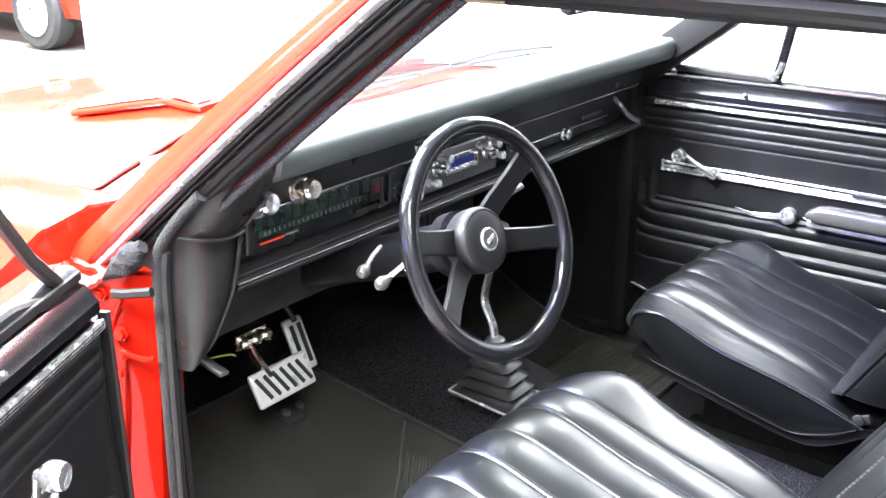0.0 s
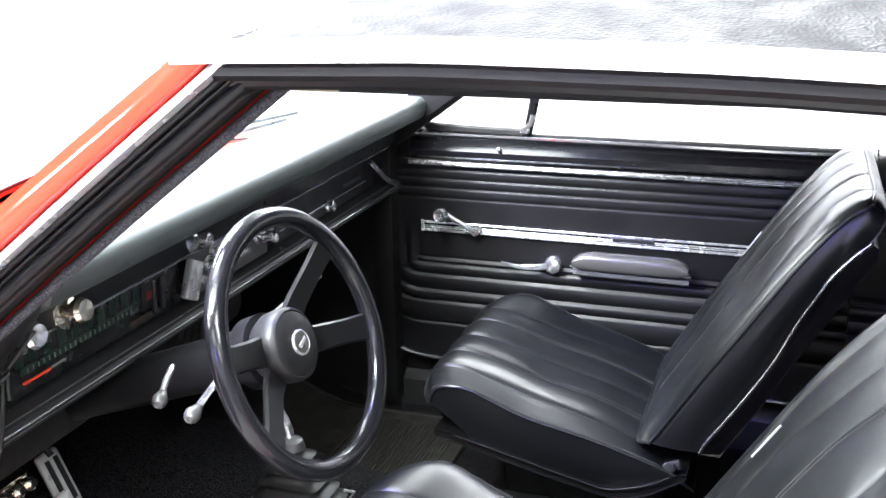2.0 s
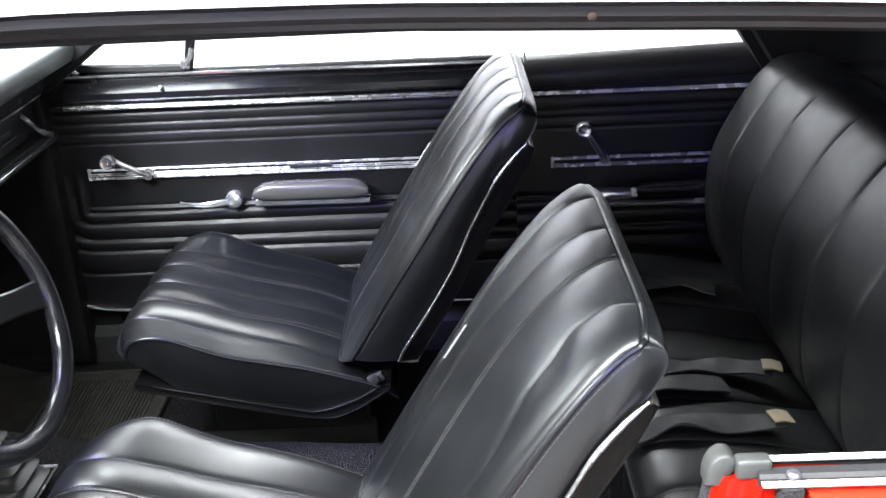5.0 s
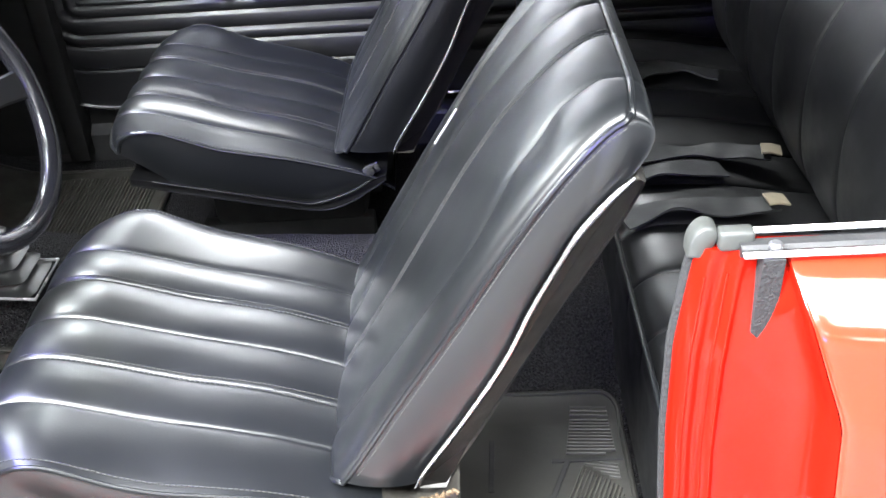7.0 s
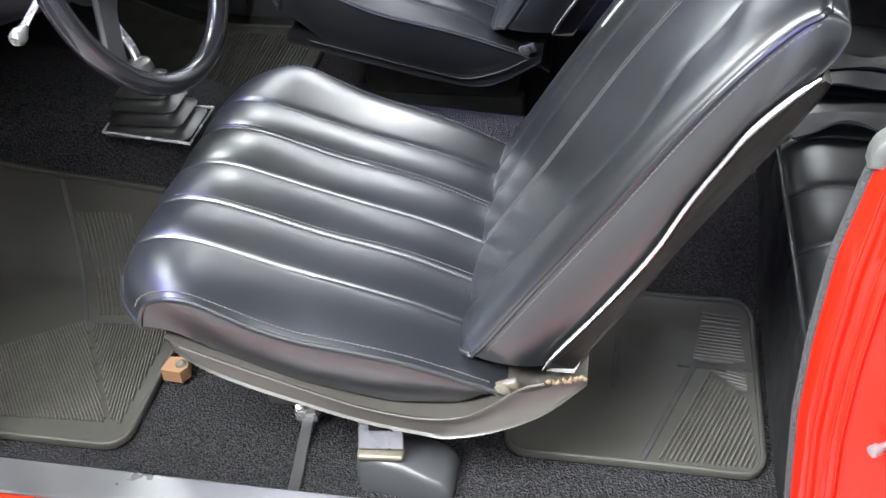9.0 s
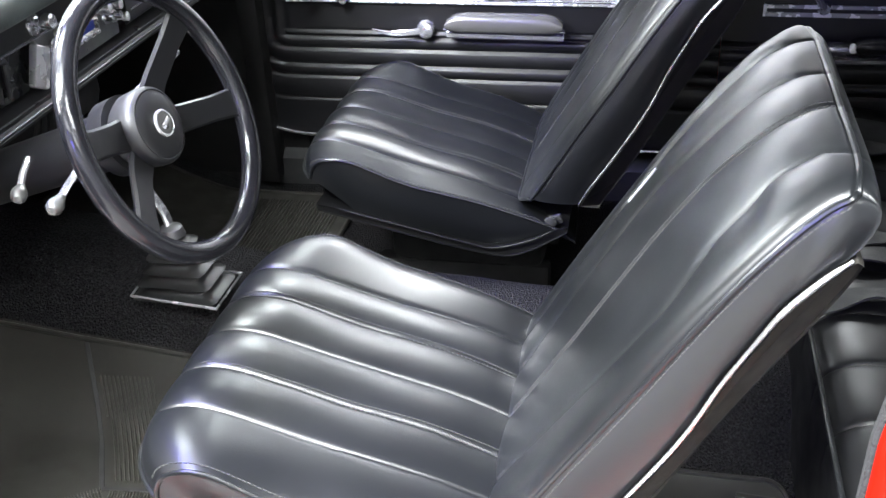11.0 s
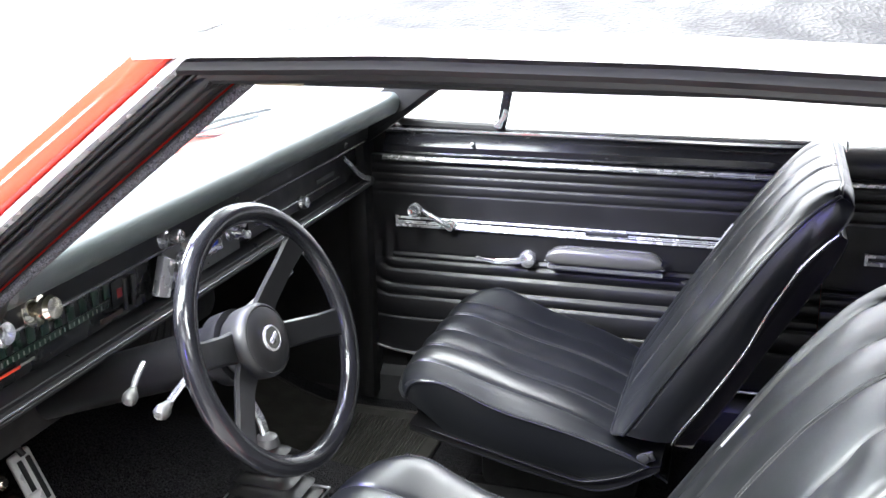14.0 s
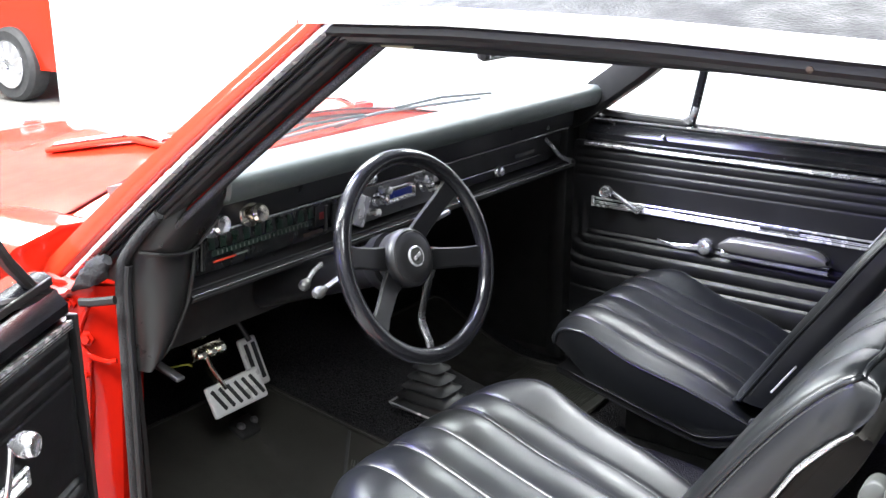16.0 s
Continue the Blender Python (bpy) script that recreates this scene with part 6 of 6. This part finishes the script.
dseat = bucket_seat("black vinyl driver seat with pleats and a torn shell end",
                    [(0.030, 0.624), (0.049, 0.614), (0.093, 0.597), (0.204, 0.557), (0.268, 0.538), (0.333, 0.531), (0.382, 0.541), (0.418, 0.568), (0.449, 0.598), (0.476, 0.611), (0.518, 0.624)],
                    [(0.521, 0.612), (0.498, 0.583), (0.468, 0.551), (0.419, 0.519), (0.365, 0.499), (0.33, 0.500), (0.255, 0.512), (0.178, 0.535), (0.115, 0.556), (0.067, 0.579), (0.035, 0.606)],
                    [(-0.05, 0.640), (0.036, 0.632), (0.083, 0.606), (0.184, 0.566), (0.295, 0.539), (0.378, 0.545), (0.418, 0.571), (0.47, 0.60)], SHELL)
dseat.location = (0.255, -0.372, 0.338)
bpy.context.view_layer.update()
bm = B()
rng = random.Random(5)
jag = [(0.531 + 0.043 * k / 20, -0.6300 - 0.003 * rng.random(), 0.5905 + 0.0125 * k / 20 + 0.005 * (rng.random() - 0.5)) for k in range(21)]
tube(bm, jag, 0.0030, 6, (0, 1, 0), scale=lambda q: 0.5 + 0.6 * abs(math.sin(q * 23)))
part("torn_shell_edge", bm, TORN, dseat, "torn tan edge of the shell")

# ---------- rear seat ----------
rs = thing("bench_seat", (1.0, 0, 0.36), "black pleated vinyl rear bench seat", "car seat")
bm = B()
rse = [-0.60 + 0.12 * k for k in range(11)]
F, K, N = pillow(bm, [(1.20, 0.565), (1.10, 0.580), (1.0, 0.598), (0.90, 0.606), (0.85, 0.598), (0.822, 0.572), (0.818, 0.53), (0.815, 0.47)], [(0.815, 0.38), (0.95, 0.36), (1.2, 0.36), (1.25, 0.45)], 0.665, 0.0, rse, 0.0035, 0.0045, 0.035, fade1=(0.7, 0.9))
rc = part("bench_cushion", bm, SHADEDV, rs, "pleated black vinyl bench", angle=80)
bm = B()
tube(bm, smoothline([(0.815, y, 0.60) for y in (-0.6, -0.3, 0, 0.3, 0.6)], 20), 0.004, 8)
part("welt", bm, SEAT, rc)
bm = B()
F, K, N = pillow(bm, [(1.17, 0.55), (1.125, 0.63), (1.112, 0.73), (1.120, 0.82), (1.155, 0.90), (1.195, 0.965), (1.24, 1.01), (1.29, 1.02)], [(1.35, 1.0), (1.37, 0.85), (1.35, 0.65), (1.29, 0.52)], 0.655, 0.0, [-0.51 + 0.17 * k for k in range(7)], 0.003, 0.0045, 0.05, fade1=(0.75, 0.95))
part("bench_backrest", bm, SHADEDV, rs, "tall black vinyl bench back", angle=80)


def belt(pts, w, label, tab=True):
    o = thing("seat_belt", pts[0], label, "seat belt", "rear seat belts")
    bm = B()
    line_ = smoothline(pts, 40)
    rings = []
    for k, p in enumerate(line_):
        d = (line_[min(k + 1, 39)] - line_[max(k - 1, 0)]).normalized()
        sd = d.cross(Vector((0, 0, 1))).normalized()
        tilt = 0.5 * noise.noise((p.x * 14, p.y * 14, 3.0))
        sd = (sd + Vector((0, 0, tilt))).normalized()
        up_ = sd.cross(d)
        fold = 0.004 * noise.noise((p.x * 30, p.y * 30, 7.0))
        rings.append([p + sd * (a * w / 2) + up_ * (0.0016 * c + fold * (1 - a * a)) for a, c in ((-1, -1), (-0.5, -1), (0, -1), (0.5, -1), (1, -1), (1, 1), (0.5, 1), (0, 1), (-0.5, 1), (-1, 1))])
    loft(bm, rings)
    part("webbing", bm, STRAP, o, "black woven webbing")
    if tab:
        bm = B()
        a, b = Vector(pts[-2]), Vector(pts[-1])
        d = (b - a).normalized()
        sweep(bm, [b - d * 0.016 + Vector((0, 0, 0.008)), b + Vector((0, 0, 0.009)), b + d * 0.016 + Vector((0, 0, 0.005))], rect(w * 0.72, 0.003, 0.0005))
        part("paper_label", bm, LABELM, o, "yellowed paper label")


belt([(0.83, 0.05, 0.605), (0.88, 0.065, 0.624), (0.97, 0.075, 0.618), (1.04, 0.075, 0.614), (1.095, 0.065, 0.612)], 0.046, "black rear lap belt with a yellowed paper label")
belt([(0.83, -0.115, 0.608), (0.90, -0.10, 0.626), (0.98, -0.10, 0.616), (1.062, -0.090, 0.612)], 0.046, "black rear lap belt lying across the bench")
belt([(0.84, 0.00, 0.612), (0.90, 0.01, 0.624), (0.96, 0.02, 0.618), (1.01, 0.03, 0.608)], 0.048, "folded black lap belt on the bench", False)
belt([(0.84, 0.33, 0.612), (0.92, 0.37, 0.626), (1.0, 0.42, 0.616), (1.085, 0.40, 0.600)], 0.048, "twisted black lap belt by the side panel", False)

# ---------- belt anchor and buckle by the driver's sill ----------
TONGUE = material("dull_chrome_tongue", (0.20, 0.20, 0.22), 0.28, metal=0.85, rvar=0.08)
COVERM = material("grey_satin_plastic", (0.030, 0.031, 0.033), 0.36, spec=0.5, rvar=0.06, grain=0.05, grain_scale=400)
bk = thing("seat_belt_buckle", (0.35, -0.58, 0.335), "grey plastic seat belt buckle with chrome tongue on carpet", "buckle")
bm = B()


def cover_ring(x, y0, y1, z0, z1):
    c = 0.010
    return [(x, y0, z0), (x, y1, z0), (x, y1, z1 - c), (x, y1 - c * 0.4, z1 - c * 0.3), (x, y1 - c, z1), (x, y0 + c, z1), (x, y0 + c * 0.4, z1 - c * 0.3), (x, y0, z1 - c)]


loft(bm, [cover_ring(*r) for r in ((0.290, -0.610, -0.556, 0.335, 0.388), (0.295, -0.614, -0.552, 0.333, 0.397), (0.310, -0.616, -0.550, 0.333, 0.400), (0.350, -0.620, -0.550, 0.333, 0.394), (0.400, -0.622, -0.548, 0.333, 0.370), (0.410, -0.622, -0.550, 0.333, 0.362), (0.415, -0.618, -0.554, 0.334, 0.352))])
bc = part("buckle_cover", bm, COVERM, bk, "smooth grey plastic cover", angle=40)
bm = B()
box(bm, (0.323, -0.604, 0.404), (0.060, 0.024, 0.010), 0.004, Matrix.Rotation(radians(5), 3, "Z") @ Matrix.Rotation(radians(6), 3, "X"), 3)
part("buckle_lip", bm, WORN, bc, "cream worn lip")
bm = B()
TQ = Matrix.Translation((0.3225, -0.590, 0.436)) @ Matrix.Rotation(radians(6), 4, "Z") @ Matrix.Rotation(radians(56), 4, "X") @ Matrix.Scale(1.02, 4)
ob_, ib_ = [(-0.027, -0.026), (0.027, -0.026), (0.027, 0.010), (0.018, 0.026), (-0.018, 0.026), (-0.027, 0.010)], [(-0.015, -0.004), (0.015, -0.004), (0.015, 0.008), (0.012, 0.016), (-0.012, 0.016), (-0.015, 0.008)]
rr = []
for h, g in ((-0.004, 0.0), (-0.003, 0.0015), (0.003, 0.0015), (0.004, 0.0)):
    rr.append([bm.verts.new(TQ @ Vector((x * (1 + g * 30), y * (1 + g * 30), h))) for x, y in ob_])
for h in (0.004, -0.004):
    rr.append([bm.verts.new(TQ @ Vector((x, y, h))) for x, y in ib_])
rr.append(rr[0])
for a, b in zip(rr, rr[1:]):
    for i in range(6):
        bm.faces.new((a[i], a[(i + 1) % 6], b[(i + 1) % 6], b[i]))
part("buckle_tongue", bm, TONGUE, bk, "chrome buckle tongue", angle=30)
br = thing("seat_bracket", (-0.02, -0.46, 0.345), "small tan plastic bracket under the seat", "bracket")
bm = B()
loft(bm, [[(-0.038 + a, -0.470 + b, 0.345 + h) for a, b in ((0, 0), (0.030, -0.002), (0.038, 0.012), (0.030, 0.035 - h * 0.2), (0.004, 0.032 - h * 0.2))] for h in (0.0, 0.018, 0.022)])
bb = part("bracket_body", bm, TAN, br)
bm = B()
lathe(bm, [(0.009, 0), (0.009, 0.004), (0.005, 0.008), (0, 0.008)], (-0.012, -0.455, 0.364), (0, -0.3, 1), 12)
part("bracket_screw", bm, WORN, bb, "worn screw head")
tl = thing("seat_track_latch", (0.195, -0.51, 0.345), "small metal latch on the seat track", "latch")
bm = B()
box(bm, (0.195, -0.512, 0.358), (0.034, 0.022, 0.022), 0.005)
lb = part("latch_body", bm, CHROME, tl)
bm = B()
lathe(bm, [(0.007, 0), (0.007, 0.012), (0.004, 0.014), (0, 0.014)], (0.186, -0.514, 0.366), (0, -0.3, 1), 12)
part("latch_pin", bm, ALU, lb)
bm = B()
sweep(bm, smoothline([(0.197, -0.52, 0.352), (0.200, -0.57, 0.343), (0.206, -0.62, 0.343), (0.210, -0.675, 0.350)], 16), rect(0.016, 0.003, 0.001))
part("latch_strap", bm, RUBBER, tl, "thin black strap")

# ---------- rubber mats ----------


def ribs_in(poly, d, step):
    """Parallel lines along d, cut to a convex outline."""
    d = Vector((*d, 0)).normalized()
    nrm = Vector((-d.y, d.x, 0))
    P = [Vector((*p, 0)) for p in poly]
    offs = [p.dot(nrm) for p in P]
    out = []
    o_ = min(offs) + step * 0.5
    while o_ < max(offs):
        cut = []
        for a, b in zip(P, P[1:] + P[:1]):
            da, db = a.dot(nrm) - o_, b.dot(nrm) - o_
            if da * db < 0:
                cut.append(a + (b - a) * (da / (da - db)))
        if len(cut) == 2 and (cut[0] - cut[1]).length > 0.006:
            out.append((tuple(cut[0].xy), tuple(cut[1].xy)))
        o_ += step
    return out


def mat(pts, ribs, seams, label, lift=0.012, rw=0.0024):
    o = thing("floor_mat", (*pts[0], 0.34), label, "floor mat", "rubber floor mats")
    xs, ys = [p[0] for p in pts], [p[1] for p in pts]
    x0, x1, y0, y1 = min(xs), max(xs), min(ys), max(ys)

    def bend(x, y):
        cr = 0.035
        dx, dy = max(0, cr - min(x - x0, x1 - x)), max(0, cr - min(y - y0, y1 - y))
        k = math.hypot(dx, dy)
        if dx > 0 and dy > 0 and k > cr:
            x += (1 if x < (x0 + x1) / 2 else -1) * dx * (1 - cr / k)
            y += (1 if y < (y0 + y1) / 2 else -1) * dy * (1 - cr / k)
        return x, y

    def top(x, y):
        return floor_z(x, y) + lift + 0.002 * noise.noise((x * 9, y * 9, 3))
    bm = B()

    def f(u, v):
        x, y = bend(x0 + (x1 - x0) * u, y0 + (y1 - y0) * v)
        return Vector((x, y, top(x, y)))
    slab(bm, f, 46, 40, (0, 0, -0.006))
    body = part("mat_body", bm, MAT, o, "worn grey-black rubber")
    bm = B()
    q = 0.035
    loop = []
    for cx, cy, a0 in ((x1 - q, y1 - q, 0), (x0 + q, y1 - q, 90), (x0 + q, y0 + q, 180), (x1 - q, y0 + q, 270)):
        for k in range(6):
            a = radians(a0 + 18 * k)
            loop.append((cx + (q - 0.004) * math.cos(a), cy + (q - 0.004) * math.sin(a)))
    dense = []
    for (ax, ay), (bx, by) in zip(loop, loop[1:] + loop[:1]):
        m = max(1, int(math.hypot(bx - ax, by - ay) / 0.03))
        dense += [(ax + (bx - ax) * k / m, ay + (by - ay) * k / m) for k in range(m)]
    sweep(bm, [(x, y, top(x, y) + 0.001) for x, y in dense], disc(0.004, 8), closed=True)
    part("mat_rim", bm, MAT, body)
    bm = B()
    for k_, (a, b, w, h) in enumerate([(a, b, 0.008, 0.003) for a, b in seams] + [(a, b, rw, 0.008) for a, b in ribs]):
        if k_ == len(seams):
            part("mat_seams", bm, DARK, body)
            bm = B()
        p, q_ = Vector((*a, 0)), Vector((*b, 0))
        n = max(2, int((q_ - p).length / 0.05) + 1)
        sweep(bm, [Vector((t.x, t.y, top(t.x, t.y) + 0.001)) for t in (p + (q_ - p) * (k / (n - 1)) for k in range(n))], rect(w, h, 0.001))
    rb_ = part("mat_ribs", bm, MATRIB, body)
    rb_["kind"] = "stuff"


AP = (-0.206, -0.368)
ribs = ribs_in([AP, (-0.088, -0.560), (-0.36, -0.575), (-0.36, -0.47)], (0.62, -0.78), 0.0046)
ribs += ribs_in([(-0.196, -0.372), (-0.066, -0.362), (-0.066, -0.56), (-0.082, -0.555)], (0.2, -1), 0.0046)
ribs += ribs_in([(-0.197, -0.352), (-0.100, -0.340), (-0.190, -0.185), (-0.285, -0.190)], (-0.145, 0.27), 0.0068)
mat([(-0.66, -0.602), (-0.042, -0.158)], ribs, [(AP, (-0.050, -0.352)), (AP, (-0.312, -0.165)), (AP, (-0.50, -0.58))], "worn black rubber driver floor mat with fan-shaped ribs")
ribs = ribs_in([(-0.33, 0.25), (-0.09, 0.25), (-0.09, 0.58), (-0.33, 0.58)], (0, 1), 0.008)
mat([(-0.66, 0.215), (-0.06, 0.625)], ribs, [], "ribbed black rubber passenger floor mat")
ribs = ribs_in([(0.672, -0.524), (0.802, -0.520), (0.794, -0.404), (0.741, -0.359)], (0.072, 0.172), 0.0062)
ribs += ribs_in([(0.746, -0.353), (0.795, -0.353), (0.796, -0.395)], (1, -0.25), 0.0062)
ribs += ribs_in([(0.722, -0.335), (0.796, -0.335), (0.792, -0.238), (0.738, -0.238)], (1, -0.06), 0.0070)
mat([(0.468, -0.536), (0.814, -0.215)], ribs, [((0.652, -0.53), (0.724, -0.345)), ((0.70, -0.345), (0.804, -0.344)), ((0.61, -0.40), (0.615, -0.30))], "black rubber rear floor mat with chevron ribs", rw=0.0028)

# ---------- red pickup parked further back ----------
pk = thing("parked_car", (-7.4, 3.9, 0), "bright red parked car with chrome wheel", "car")
CD = Vector((1.0, 0.06, 0)).normalized()
CN = Vector((-0.06, 1.0, 0)).normalized()
CO = Vector((-7.60, 3.66, 0))


def cp(a, d, z):
    return CO + CD * a + CN * d + Vector((0, 0, z))


bm = B()
prof = [(0.0, 0.30), (-0.03, 0.50), (0.0, 0.78), (0.06, 0.98), (0.25, 1.04), (1.45, 1.04), (1.64, 0.98), (1.70, 0.6), (1.66, 0.30)]
loft(bm, [[cp(a, 0.10 + d, 0.28 + (z - 0.28) * k) for d, z in prof] for a, k in ((-4.2, 0.9), (-3.9, 1.0), (-1.5, 1.05), (0.2, 1.0), (0.50, 0.97), (0.60, 0.82))])
part("body", bm, RED, pk, "glossy red bodywork")
bm = B()
loft(bm, [[cp(a, 0.35 + d * 0.8, z) for d, z in ((0, 1.0), (0.12, zt), (1.3, zt), (1.45, 1.0))] for a, zt in ((-3.4, 1.02), (-2.9, 1.45), (-1.6, 1.47), (-0.9, 1.03))])
part("cabin", bm, RED, pk)
bm = B()
sweep(bm, [cp(0.58, 0.02, 0.50), cp(0.64, 0.3, 0.50), cp(0.64, 1.5, 0.50), cp(0.58, 1.75, 0.50)], rect(0.10, 0.16, 0.03))
part("bumper", bm, CHROME, pk, "chrome bumper")
bm = B()
box(bm, cp(0.33, 0.085, 0.52), (0.10, 0.012, 0.03), 0.003, Matrix.Rotation(math.atan2(CD.y, CD.x), 3, "Z"))
part("side_marker", bm, PLASTIC, pk)
for a in (-0.13, -3.03):
    bm = B()
    lathe(bm, [(0.20, 0.0), (0.30, -0.01), (0.335, 0.03), (0.34, 0.10), (0.335, 0.18), (0.30, 0.22), (0.20, 0.22)], cp(a, 0.02, 0.34), CN, 40)
    w = part("wheel", bm, TYRE, pk, "black tyre")
    bm = B()
    lathe(bm, [(0.215, 0.0), (0.215, 0.01), (0.19, 0.015), (0.18, 0.05), (0.06, 0.03), (0.05, 0.0), (0.0, 0.0)], cp(a, 0.005, 0.34), CN, 40)
    rm = part("rim", bm, CHROME, w, "chrome many-spoked rim")
    for k in range(10):
        bm = B()
        an = 2 * math.pi * k / 10 + 0.3
        d = CD * math.cos(an) + Vector((0, 0, math.sin(an)))
        sweep(bm, [cp(a, 0.0, 0.34) + d * 0.05, cp(a, 0.0, 0.34) + d * 0.20], rect(0.026, 0.03, 0.006), CN)
        part("spoke", bm, CHROME, rm)
